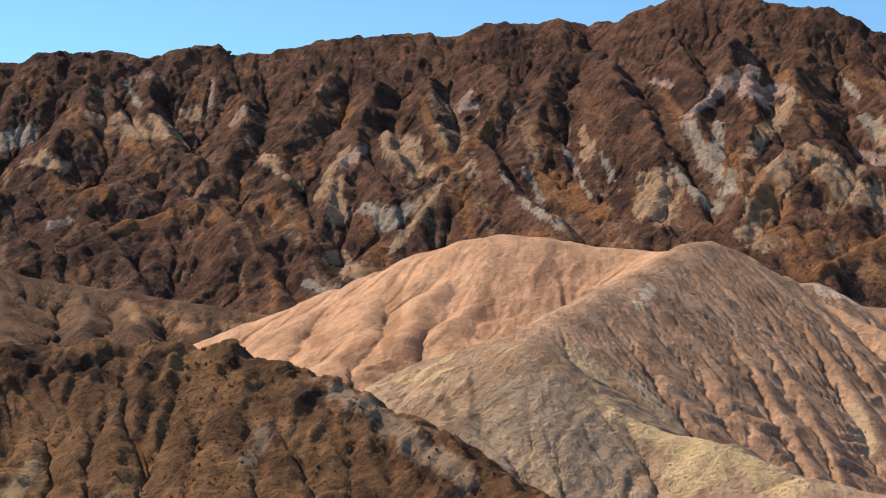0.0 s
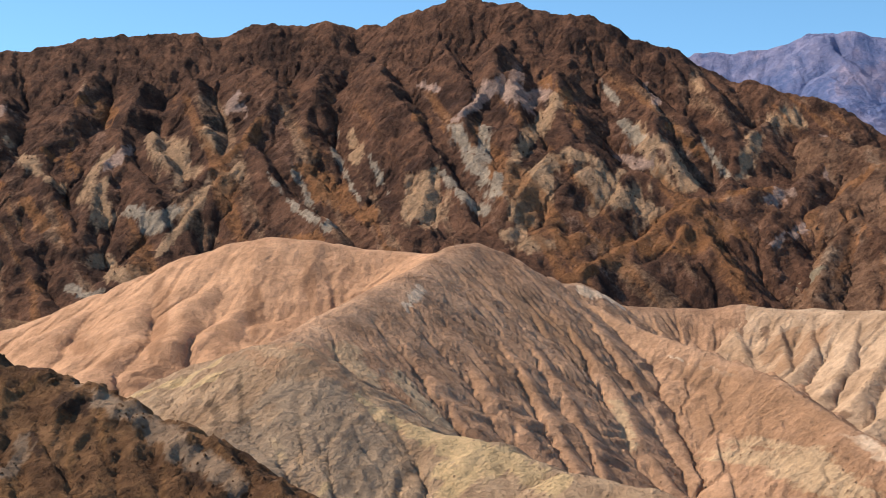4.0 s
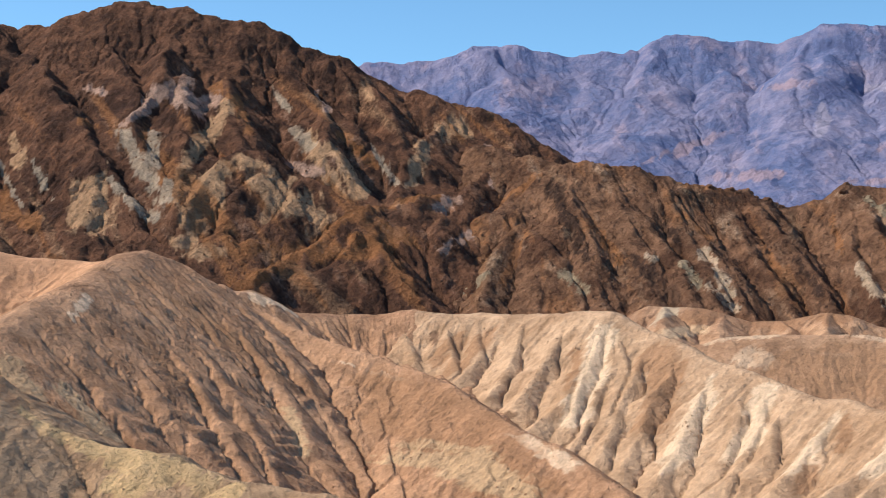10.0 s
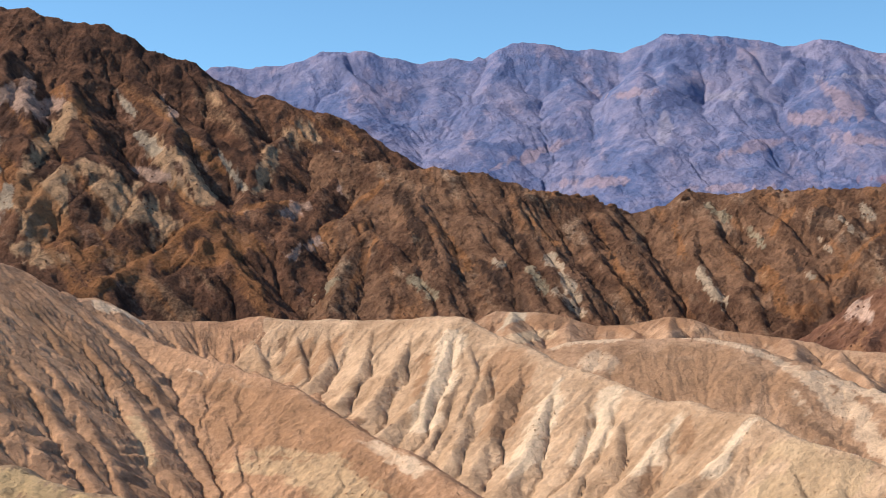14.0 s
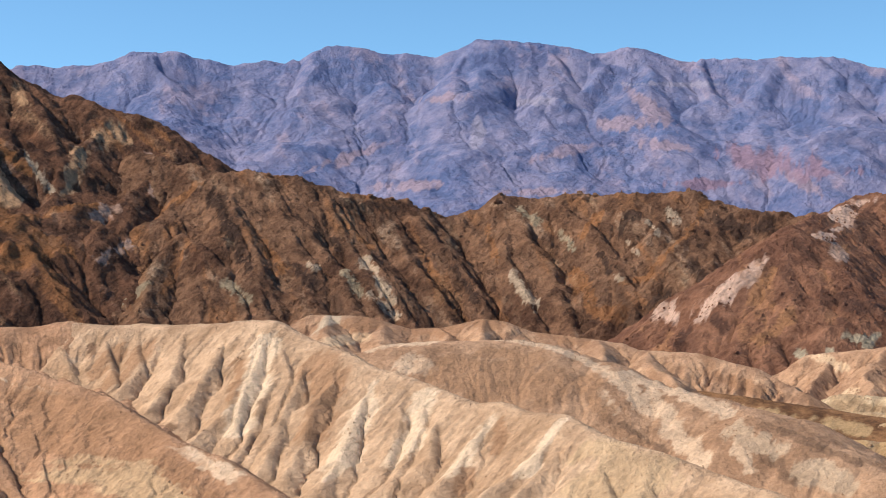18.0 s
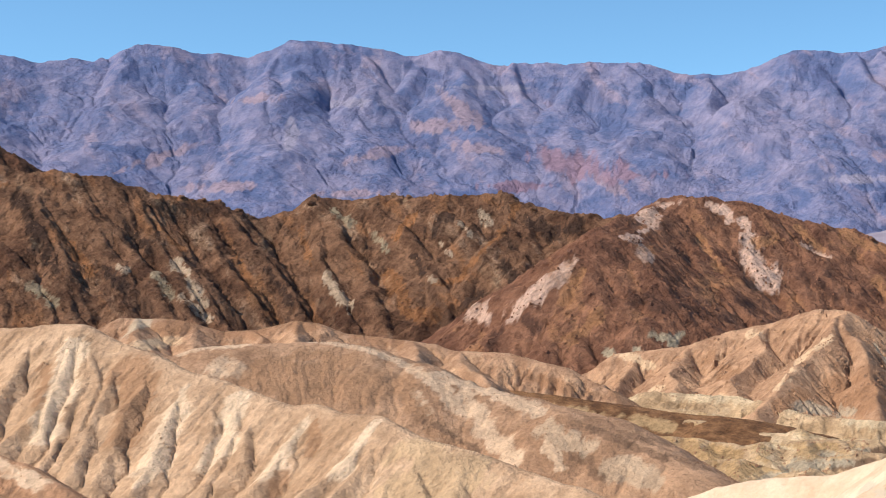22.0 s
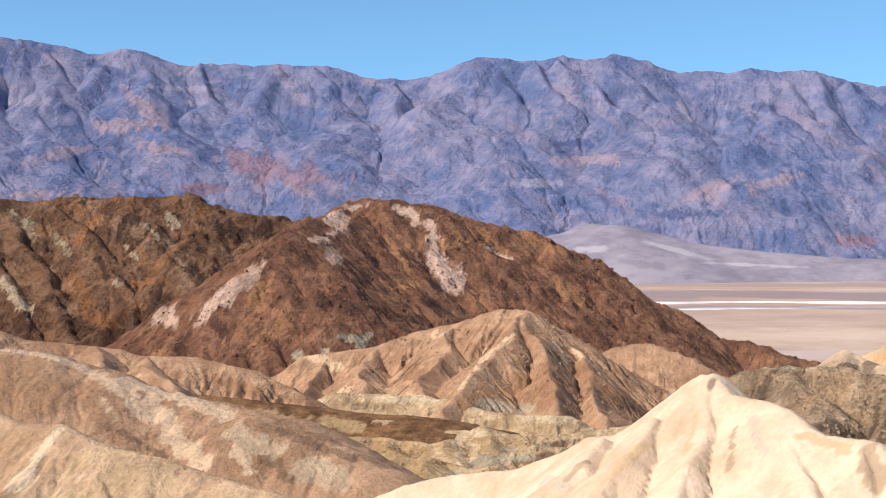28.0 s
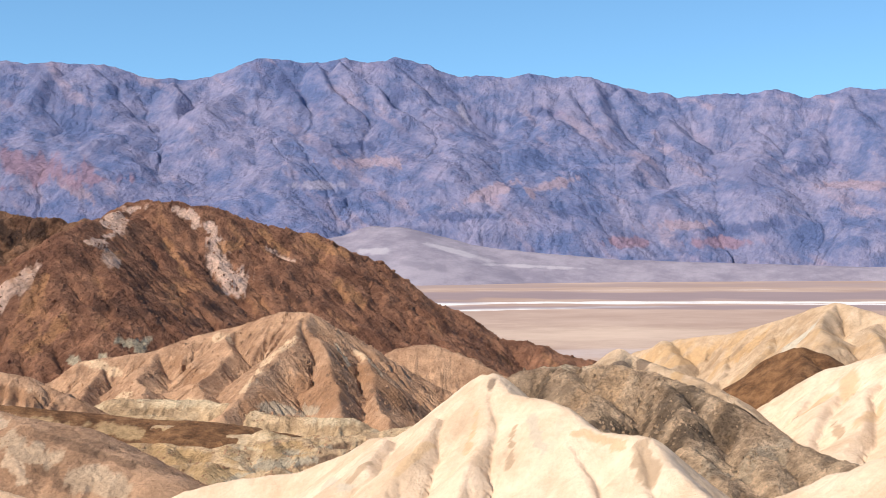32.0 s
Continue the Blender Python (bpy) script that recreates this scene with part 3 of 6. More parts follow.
ORANGE_BADLANDS = [
    [(207.8, 387.8, 51.8), (216.6, 383, 59.3), (224.4, 376.5, 59.1), (229.2, 371.7, 58.7), (239.3, 363.3, 55.3), (246.5, 356.6, 55.8), (253.4, 349.8, 58.2), (259, 344.1, 57.7), (264.4, 338.3, 54.7), (272, 330.5, 53.6), (281.3, 318.6, 51.9), (282.9, 313.1, 50.2), (291.9, 299.2, 49.7), (298.7, 283.8, 46.2), (301.9, 270, 40.7)],
    [(221.4, 377.9, 59.3), (200.8, 345.9, 51.3)],
    [(233.5, 369.4, 57.1), (210.1, 338, 49.3)],
    [(246.8, 357, 55.7), (221, 327.4, 47.5)],
    [(255.4, 347.2, 58.3), (233.5, 322.3, 50.4)],
    [(264.8, 338.8, 54.6), (242.7, 312.9, 47.8)],
    [(284.6, 310.2, 49.9), (264.6, 279.7, 42.5)],
    [(274.5, 323.1, 53), (256.1, 296.8, 46.4)],
]
BROWN_MOUNTAIN_CREST_A = [(-382.8, 847.6, 171.5), (-326.9, 870.7, 176), (-282, 886.2, 179.6), (-256.7, 892.1, 178.7), (-242.1, 894.5, 183.4), (-214.4, 899.8, 185.5), (-179.6, 906.1, 182.3), (-157.7, 908.9, 186.9), (-138.9, 910.7, 188.2), (-130.3, 910.7, 184.1), (-106.2, 912.2, 187.5), (-75, 913.6, 194.7), (-33.3, 914.4, 198.5), (8.5, 911.6, 197.6), (22.2, 908.1, 201.3), (59.9, 903, 202.9), (73.5, 900.3, 205.6), (86.9, 897.5, 201.2), (106.9, 893.6, 205.9), (116.5, 889.1, 211.3), (139.1, 882.4, 214.5), (164.5, 874.7, 215.1), (195.2, 863.2, 211.8), (181, 861.2, 213.3), (202.7, 851.2, 207.4), (224.1, 840.7, 199.5)]
BROWN_MOUNTAIN_CREST_B = [(241.8, 830.5, 189), (262.4, 819, 183.4), (279.4, 808.1, 171.4), (292.9, 797.9, 162.7), (312.1, 785.3, 157.2), (324.8, 774.6, 150.3), (342.3, 759.8, 143.8), (353.5, 747.3, 133.2), (364.3, 734.7, 120.4), (373.7, 707.4, 101.4)]
BROWN_MOUNTAIN_1 = [
    BROWN_MOUNTAIN_CREST_A + BROWN_MOUNTAIN_CREST_B,
    [(-203.6, 861.5, 160.7), (-204.2, 830.4, 142), (-210.9, 796.2, 121.2), (-218.1, 767.9, 103.6)],
    [(-117.3, 866.4, 158.3), (-113.3, 814.5, 128.8), (-116.2, 781.7, 108.9), (-120.9, 760.7, 95.6), (-138.8, 750.9, 89), (-159.2, 739.4, 81.7), (-174.5, 721.2, 72)],
    [(-120.9, 760.7, 95.6), (-99.9, 729, 79.2), (-81.7, 703.9, 64.5), (-71.9, 675.5, 48.4)],
    [(-178.6, 892.4, 174), (-164.5, 838.1, 142.7), (-146.1, 806.8, 123.6), (-158.6, 778, 105.6), (-176.1, 763.8, 97.8), (-198.5, 738.5, 85)],
    [(-180.8, 741.3, 85.1), (-160.5, 726.1, 73.4), (-143.8, 692.3, 52.6)],
    [(-180.8, 741.3, 85.1), (-189, 718.6, 72), (-198.9, 700.4, 61.4)],
    [(-205.5, 775.8, 108.3), (-217.7, 766.4, 102.6), (-226.5, 756.9, 97.4)],
]
BROWN_MOUNTAIN_2 = [
    [(-191.2, 857.3, 155.5), (-182.3, 838.8, 142.7), (-168.1, 816.7, 129.3), (-156.4, 799.7, 119.2)],
    [(-168.4, 844.6, 146.4), (-150.2, 812.5, 126.9), (-137.2, 800.2, 119.3)],
    [(-67, 877.7, 172.9), (-74.3, 847.3, 153.5), (-76.4, 817.9, 135.4), (-86.5, 796.5, 121.7)],
    [(-84.2, 775.6, 108.8), (-71.8, 740.1, 87.8), (-60.8, 711.1, 71.2)],
    [(-41.1, 860.3, 164.6), (-45.6, 824.5, 142.2), (-43.8, 793.6, 123.3), (-54.5, 774, 110.3), (-61.4, 750.2, 95.1), (-62.2, 726.8, 80.7)],
    [(-43.8, 793.6, 123.3), (-28.5, 752.1, 99.6), (-23, 717.1, 79.5)],
    [(-29.3, 809.5, 133.4), (-24.7, 782.7, 118.3), (-19.4, 762, 107.1)],
    [(-6.6, 855.9, 164.3), (-4.7, 813, 140), (3, 780.7, 121.3)],
]
BROWN_MOUNTAIN_3 = [
    [(27.8, 864, 175.1), (38.5, 845.2, 165), (29.4, 812.7, 144.7), (19.5, 786.8, 127.7), (4.5, 774, 117.4), (-8.5, 751.8, 102.5), (-14, 740.8, 95.1)],
    [(19.5, 786.8, 127.7), (25.9, 750.1, 108.3), (38.4, 715.3, 93.4), (56, 679.6, 78.6)],
    [(13.2, 764, 113.2), (-1.3, 745.7, 99.5), (-14.9, 722.1, 83.7), (-25.5, 710.8, 75.4), (-34.3, 697.6, 66.2)],
    [(63, 850.1, 173.7), (55.8, 813.5, 151.1), (52.1, 781.3, 133.4)],
    [(93.1, 829.6, 171.6), (102.1, 776.9, 145.2), (109.9, 729.5, 120.4), (101.5, 699.4, 101.4), (90, 672.2, 83.1)],
    [(109.9, 729.5, 120.4), (113.9, 693.5, 101.3), (114.2, 663.7, 83.9)],
]
BROWN_MOUNTAIN_4 = [
    [(74.5, 659.6, 71.9), (88, 666.6, 79.5), (109.5, 674.2, 89.1), (119.9, 657.5, 81.4), (129.5, 642.9, 74.1)],
    [(129.8, 822, 177.2), (134.8, 778.2, 154.3)],
    [(160.1, 816.9, 182.9), (151.5, 787.9, 164.3)],
    [(163.6, 788.4, 166.8), (156.5, 767.8, 153.4), (157.1, 740.2, 136.7), (148.4, 716.4, 121.2), (139.2, 694.6, 106.7), (132.8, 671.3, 91.7)],
    [(140.2, 774.8, 154), (127.4, 751.3, 137.4), (132.5, 716.2, 118.4), (135, 686.4, 101.2)],
    [(184.8, 786.7, 167), (178.4, 746.9, 142.4), (175.1, 715, 122.5), (157.1, 698.1, 111), (140.1, 673.4, 94.1), (128.8, 648.2, 77.3)],
    [(175.1, 715, 122.5), (187.4, 701.9, 114.3), (202.9, 691.2, 108.1), (216.3, 674.5, 97.4)],
]
BROWN_MOUNTAIN_5 = [
    [(177.8, 692, 108.3), (162.7, 679, 99.7), (149.9, 654.6, 83.6)],
    [(149.2, 646.3, 78.6), (138.1, 642.2, 74.9), (129.4, 636.1, 70)],
    [(195.4, 689.8, 107.1), (176.4, 660.7, 88.9), (161.8, 644.9, 78.6)],
    [(224.4, 797.7, 172.8), (230.5, 768.8, 154.7), (221.4, 723.5, 127.4), (225.7, 699.3, 112), (233.5, 678.9, 99)],
    [(230.5, 768.8, 154.7), (242.4, 746, 139.6), (256.7, 728.2, 127)],
    [(269.6, 788.7, 164), (271.6, 756.6, 144.2), (264.9, 724.7, 124.9)],
    [(320, 749.1, 134.1), (301.8, 762.1, 141.4), (271.2, 727.5, 126.3), (247.6, 685.6, 102.1)],
    [(315.3, 734.3, 125.5), (312.2, 715.8, 114), (281.1, 682.9, 98.2), (255.9, 657.1, 83.9)],
]
BROWN_MOUNTAIN_6 = [
    [(271.3, 685.1, 100.1), (245.9, 676.8, 96.9), (222.3, 666.9, 92.4), (200.9, 652, 83.7), (180.1, 635.8, 73.5), (160.1, 618.3, 62.1), (142.8, 608, 54.5)],
    [(214.3, 659.5, 88.3), (224.1, 639.6, 75.5), (227.4, 618.5, 62.2)],
    [(182.8, 635.9, 73.5), (188.7, 612.4, 59.1), (191.8, 590.5, 45.5)],
    [(219.7, 659.1, 87.8), (203.8, 635.4, 73.5), (186, 620.2, 63.8)],
]
BROWN_MOUNTAIN = BROWN_MOUNTAIN_1 + BROWN_MOUNTAIN_2 + BROWN_MOUNTAIN_3 + BROWN_MOUNTAIN_4 + BROWN_MOUNTAIN_5 + BROWN_MOUNTAIN_6
BROWN_RIDGE_1 = [
    [(311.9, 736.7, 129.4), (327, 697.1, 118.7), (336.7, 683.6, 116.8), (354.6, 673.9, 116.2), (369.6, 665.2, 114.3), (386.8, 654.8, 107.9), (398.8, 646.9, 103.5), (416.3, 639.8, 104.1), (426.5, 637.1, 98.3), (437.8, 633.4, 94.9), (452.7, 624.9, 97.7), (462.8, 619.6, 104.1), (483.8, 605.5, 105.6), (511.2, 579.2, 104.3), (481.9, 600.5, 105.2), (498.7, 580.1, 104.9), (526.8, 547.8, 106.4), (539, 528.7, 99.9), (546.6, 513.5, 96.8), (552.1, 503.9, 93.1), (559.1, 492.4, 94.4), (561.7, 481.8, 89.7), (568.3, 458.2, 83.9)],
    [(338.9, 680, 115.3), (328.3, 683, 112.9), (301.3, 673.2, 97.5), (273.2, 663.8, 80.7), (252.3, 655.1, 67.3), (234.4, 645.2, 55)],
]
BROWN_RIDGE_2 = [
    [(328.3, 683, 112.9), (319.7, 646.2, 92.2), (312.9, 614.9, 73.4), (304.6, 580.5, 52.6)],
    [(298.3, 649.9, 86.1), (278, 633.9, 70.6), (259.1, 606.3, 51)],
    [(298.3, 649.9, 86.1), (301, 618.3, 72.1), (300.2, 593.6, 58.5)],
    [(352.4, 668.4, 112.5), (352.4, 633, 92.4), (349.6, 595.6, 70.7), (338.9, 562.6, 50)],
    [(374.8, 655.5, 107.8), (373.3, 619.7, 86.8), (367.1, 584.1, 65.5), (360.5, 550.3, 45)],
    [(399.2, 645.9, 103), (397.6, 617.1, 86.9), (390, 585.8, 67.9), (382.2, 546.9, 44.6)],
    [(414.1, 637.3, 102.1), (414, 602, 81.3), (408.9, 567, 60.1), (398.6, 540, 43.3)],
    [(461.3, 615.4, 101.5), (443.2, 586.7, 81.2), (427.9, 562.1, 65.3), (415.9, 532.1, 48.3)],
]
BROWN_RIDGE_3 = [
    [(465.5, 612.9, 101.9), (450.4, 574.7, 80.7), (438.8, 540.7, 62.1), (424, 514.5, 45.1)],
    [(482, 596.2, 103.5), (472, 549, 80.7), (454.9, 507.5, 57.4), (436, 475.6, 36.6)],
    [(519.4, 547.7, 102.8), (488.6, 534.9, 83.4), (472.7, 533.3, 75.2), (455.1, 527.3, 64.8)],
    [(531.8, 540.2, 104), (508.3, 525.2, 88.8), (489.7, 518.3, 77.9), (465.4, 507.6, 62.4), (437.8, 503.5, 47.7), (419.3, 504.9, 39.4)],
    [(536.3, 532.9, 102.7), (511.8, 512.4, 83.3), (487, 496.7, 67.5), (462.4, 485.8, 52.7)],
    [(547.8, 511.4, 95.9), (519.5, 503.1, 80.5), (481.5, 480.2, 57.5)],
    [(375.3, 658.3, 109.8), (368, 623.5, 89.1), (359.4, 588.3, 67.7), (348.6, 561.1, 50.5)],
]
BROWN_RIDGE_4 = [
    [(355.4, 669.8, 114), (345.8, 634.4, 91.9), (337.2, 599.6, 70.4), (326.4, 572.8, 53.2)],
    [(335.8, 681.5, 115.4), (323.7, 638.8, 89.1), (314.7, 604.2, 68), (303.9, 578.1, 51.1)],
]
BROWN_RIDGE = BROWN_RIDGE_1 + BROWN_RIDGE_2 + BROWN_RIDGE_3 + BROWN_RIDGE_4
RED_HILL_1 = [
    [(554.2, 497.9, 91.2), (558, 486.1, 95.3), (565.1, 469.9, 102.2), (569.5, 459.1, 104.2), (592.7, 441.7, 101.5), (612.7, 421.6, 92.1), (631.6, 400.7, 84.9), (644.4, 385.8, 75), (653.8, 375.3, 65), (661.7, 360.9, 55.2), (668.9, 346.3, 46.9), (675.5, 331.5, 36), (676.8, 326.4, 33.6), (685.2, 305.2, 30.2), (693.5, 296.4, 25.7), (703.8, 282.1, 21.5), (705.2, 255.4, 10.8)],
    [(565.1, 470, 101.9), (505.2, 440.1, 92.6), (436.6, 396.8, 86.7)],
    [(504.8, 439.8, 92.5), (436.2, 394.8, 85.5), (413.7, 390.5, 72.3), (393, 388.5, 59.9), (380.6, 392.4, 52.9)],
    [(436.2, 394.8, 85.5), (433.2, 373.2, 72.2), (428.6, 352.8, 59.8), (434.6, 340.3, 52.7)],
]
RED_HILL_2 = [
    [(436.2, 394.8, 85.5), (415.7, 379.2, 70.3), (392.9, 371, 56.3), (373.9, 364.1, 44.1)],
    [(415.7, 379.2, 70.3), (409.3, 358.1, 58.2), (408.6, 345.4, 51.4)],
    [(563.1, 463.2, 100.4), (513.7, 435.8, 88.7), (458.4, 401, 83.3), (437.2, 394.2, 85)],
    [(557, 461.7, 98.1), (530.1, 431.2, 83.6), (504, 396.1, 68.8), (482.6, 362.2, 55.9), (478.2, 350.7, 50.7)],
    [(581.6, 450, 102.7), (570.4, 430.6, 89.1), (558.5, 412, 75.7), (544.4, 387, 58.4), (541.5, 373.2, 50.1)],
    [(602.7, 431.7, 97.1), (585.7, 403.5, 78.2), (573.8, 380.2, 62.9), (566.6, 363.8, 52.1)],
    [(617.3, 408.9, 85.8), (609.5, 385.2, 70.1), (598.8, 359.4, 53.8)],
]
RED_HILL_3 = [
    [(572.4, 453.2, 101.7), (548.3, 432.5, 83.7), (513.8, 391.6, 63.9)],
    [(591.7, 440.5, 100.4), (575.4, 412.2, 80.9), (558.5, 387.8, 63.1), (550.2, 370.4, 51.6)],
    [(611.3, 421.1, 91.4), (596.8, 393.9, 72.9), (579.8, 369.3, 57.3)],
    [(617.6, 411.8, 87.5), (608.8, 386.3, 70.7), (595.6, 362.3, 55.1), (581.6, 344.9, 42.9)],
    [(629.2, 399.1, 83.2), (622.6, 369.1, 65.1), (616.2, 343.7, 49.4), (608.2, 324.5, 37.1)],
    [(640.6, 373.2, 67.5), (626.8, 343.5, 50.3), (617.1, 317.5, 34.2)],
    [(380.3, 393.5, 52.9), (369.7, 388.5, 46.2), (362.8, 384.2, 41.7)],
]
RED_HILL = RED_HILL_1 + RED_HILL_2 + RED_HILL_3
TAN_HILL = [
    [(378.1, 334.8, 43.3), (389.1, 314, 46.4), (397.4, 303.5, 51.2), (405.3, 292.8, 54), (409.8, 277.6, 59), (411.2, 266.4, 58.8), (420.2, 255.9, 50.8), (430.1, 245, 41.5), (437.9, 230.8, 32.5)],
    [(411.2, 266.4, 58.8), (375.7, 256.7, 47.7), (344.4, 249, 38.5), (333.5, 246.9, 34.7)],
    [(411.2, 266.4, 58.8), (379, 242.6, 44.8), (352, 219.9, 33.5)],
    [(405.3, 292.8, 53.6), (368.7, 275.1, 43.8), (342.7, 259.8, 36.4)],
    [(420.2, 255.9, 50.8), (387.7, 228.4, 38.2), (364.9, 207.9, 31.6)],
    [(379.9, 331.2, 42.7), (349.3, 307, 34.6)],
    [(471.6, 273.2, 40.6), (478.9, 270.4, 43.4), (484.7, 259.9, 44.5), (485.8, 247.1, 40), (486.4, 234.5, 34.5)],
    [(389.1, 314, 46.4), (351.9, 288.4, 37.3)],
]
WHITE_HILL_1 = [
    [(160.7, 132.1, 44), (162.2, 125.4, 47.1), (164.3, 117.5, 49.1), (165.7, 110.2, 50), (166.4, 103.6, 52.4), (165.3, 97.7, 55.4), (164.2, 93.7, 55.9), (163.6, 88.5, 58.6), (162.3, 84.5, 61.4), (161.2, 80.1, 64.3), (160.2, 77.7, 64.9), (157.3, 74.4, 62.9), (155.3, 69.2, 62.5), (153.5, 65.7, 62), (150.4, 60.3, 59.8), (148.5, 53.8, 59.7), (143.7, 49.7, 57.4), (139.2, 44.1, 55.1)],
    [(160.7, 79, 64.7), (153.2, 74.5, 60.5), (145.9, 73.6, 56.3), (140.4, 73, 53.3)],
    [(154.5, 67.7, 62.3), (148.4, 63.4, 58.6), (143.6, 58.7, 56.1), (140.8, 56.4, 54.8)],
    [(148.8, 54.6, 59.7), (144.9, 52.7, 57.6), (140.6, 50.6, 55.4)],
]
WHITE_HILL_2 = [
    [(153.9, 82.9, 59.9), (147.3, 82.3, 56.7), (141.1, 82.3, 53.1)],
    [(155, 90.4, 57.1), (147.9, 89.3, 54.8), (144.6, 91.1, 52.4)],
]
WHITE_HILL = WHITE_HILL_1 + WHITE_HILL_2
ROUGH_HILL = [
    [(195.6, 96.3, 57.8), (197.2, 92.9, 60.5), (198.3, 90.6, 61.9), (200.5, 85.7, 62.5), (200.2, 81.1, 62.5), (200.2, 78.5, 63), (199.3, 72.2, 62), (197.1, 66.4, 60.8), (194, 59.8, 58.9), (189.7, 53.2, 56.1), (185.8, 48.5, 54.7), (181.1, 42.5, 54), (177.8, 39.1, 53.8), (172.8, 33.5, 51.9)],
    [(199.5, 85.3, 62.4), (178.2, 71.5, 56.4), (163.8, 61.5, 51.9)],
    [(198.4, 71.8, 62), (176.7, 58.1, 55.9), (162.6, 49.6, 51.6)],
    [(188.7, 53, 56), (169.9, 45.8, 52.1)],
]
PALE_KNOB = [
    [(241.7, 101.2, 56.8), (243.2, 97.5, 59.6), (242.6, 93.5, 62.1), (241, 89.3, 60.7), (237.9, 83.1, 59.4), (234.6, 77.1, 58.4), (229.6, 69.9, 56.2), (223.4, 62.7, 52.7)],
    [(242.6, 93.5, 61.9), (221.9, 86.1, 57.1)],
    [(234.6, 77.1, 58.2), (214, 69.5, 54.2)],
]
FAR_TAN_RIDGE = [
    [(436.3, 174.9, 40.1), (436, 161.5, 47.3), (435.4, 148.4, 51.5), (431, 129.3, 53.9), (426.1, 119.4, 56.8), (420.9, 109.7, 59.7), (417.6, 102.4, 62.3), (414.2, 95.3, 64.1), (410.6, 88.4, 62.8), (407.1, 80.5, 60.7), (395.5, 59.6, 57.2)],
    [(434.4, 148.1, 51.2), (391.8, 136.9, 41.7)],
    [(431, 129.3, 53.5), (386.6, 120.8, 42.8)],
    [(423, 113.6, 58.2), (369.5, 108, 43.2)],
    [(414.2, 95.3, 63.8), (364.2, 89.4, 51.4), (329, 85.9, 43.9)],
    [(407.1, 80.5, 60.4), (357.3, 74.4, 49.6)],
]
DARK_CONE = [
    [(331.5, 95.6, 45.8), (333.3, 88.9, 54.6), (334.5, 84.7, 56.8), (333.4, 80.6, 55.7), (331.3, 76.3, 52.9)],
    [(334.5, 84.7, 56.7), (307.7, 80.3, 48.6)],
]
CREAM_SLOPE = [
    [(273.5, 80, 45.3), (272.5, 76.5, 47.7), (270.9, 70.7, 52.1), (269.5, 66.2, 55.2), (268, 61.8, 58), (264.9, 52.4, 61), (259.1, 39.1, 64.1)],
    [(268, 61.8, 57.8), (242.8, 59.7, 51.7), (222.9, 56.6, 46.2)],
    [(264.9, 52.4, 60.8), (237.9, 49.6, 53.5), (222.9, 48.1, 49.3)],
    [(258.8, 40.8, 64.1), (226.7, 39, 52.7)],
]
NEAR_CREAM = [
    [(144.4, 40.6, 53.9), (145.1, 38, 55.3), (144.8, 35.1, 56.7), (144.6, 31.8, 58.1), (143.2, 28.4, 59.8), (140.4, 21.2, 62.7)],
    [(144.6, 31.8, 58.1), (132.7, 29.7, 55.1)],
]
FLATS_1 = [
    [(274.3, 251.3, 36.4), (272.4, 238.4, 35.8), (269.1, 227, 35.1), (274.3, 217.4, 34.9), (277.1, 207.2, 33.8), (279.7, 203.7, 34.9), (283.6, 198.2, 33.6), (286.1, 196.4, 35.8), (291.5, 190.1, 35.4), (300.5, 179.5, 36.2), (309, 168.7, 38)],
    [(239.4, 203.2, 32.1), (241.9, 197, 33.7), (245.7, 192.2, 35.2), (249.9, 186.8, 35.6), (249.9, 183.5, 34.9), (250.6, 179.1, 34)],
    [(225.4, 185.6, 30.8), (228.8, 181.4, 32.9), (238.4, 172, 34.4), (240.9, 166.8, 36.9), (242.5, 162.7, 35.3), (243.5, 157.5, 37), (245.7, 150.3, 40)],
]
FLATS_2 = [
    [(295.2, 239.2, 36.6), (296.2, 231.6, 35.8), (296.9, 224.1, 34.3), (302.4, 213.2, 34.4), (302.6, 209.5, 35.8), (304, 203.9, 34.3), (309.4, 191.8, 34.4)],
    [(290.9, 302.9, 39.1), (300.8, 285.9, 37.3), (307.7, 271, 36.4), (313.7, 256.1, 36), (318.3, 239, 34.6)],
    [(327.9, 278.1, 38.4), (338.9, 256.4, 37.6), (344.1, 232, 33.7), (350.9, 215.8, 33.4)],
    [(268.8, 187.9, 33), (274.3, 179.9, 34.4), (280.5, 173.9, 35.6)],
    [(274.3, 217.4, 34.6), (263.4, 205.4, 33.7)],
    [(279.7, 203.7, 34.8), (263, 192.7, 34)],
    [(286.1, 196.4, 35.5), (273.2, 185, 34.6)],
    [(290.8, 189.3, 35.3), (278.5, 177, 34.9)],
    [(240.9, 166.8, 36.7), (225.6, 159, 34.7)],
]
FLATS_3 = [
    [(249.1, 186.2, 35.7), (232.9, 176.1, 34)],
]
FLATS = FLATS_1 + FLATS_2 + FLATS_3
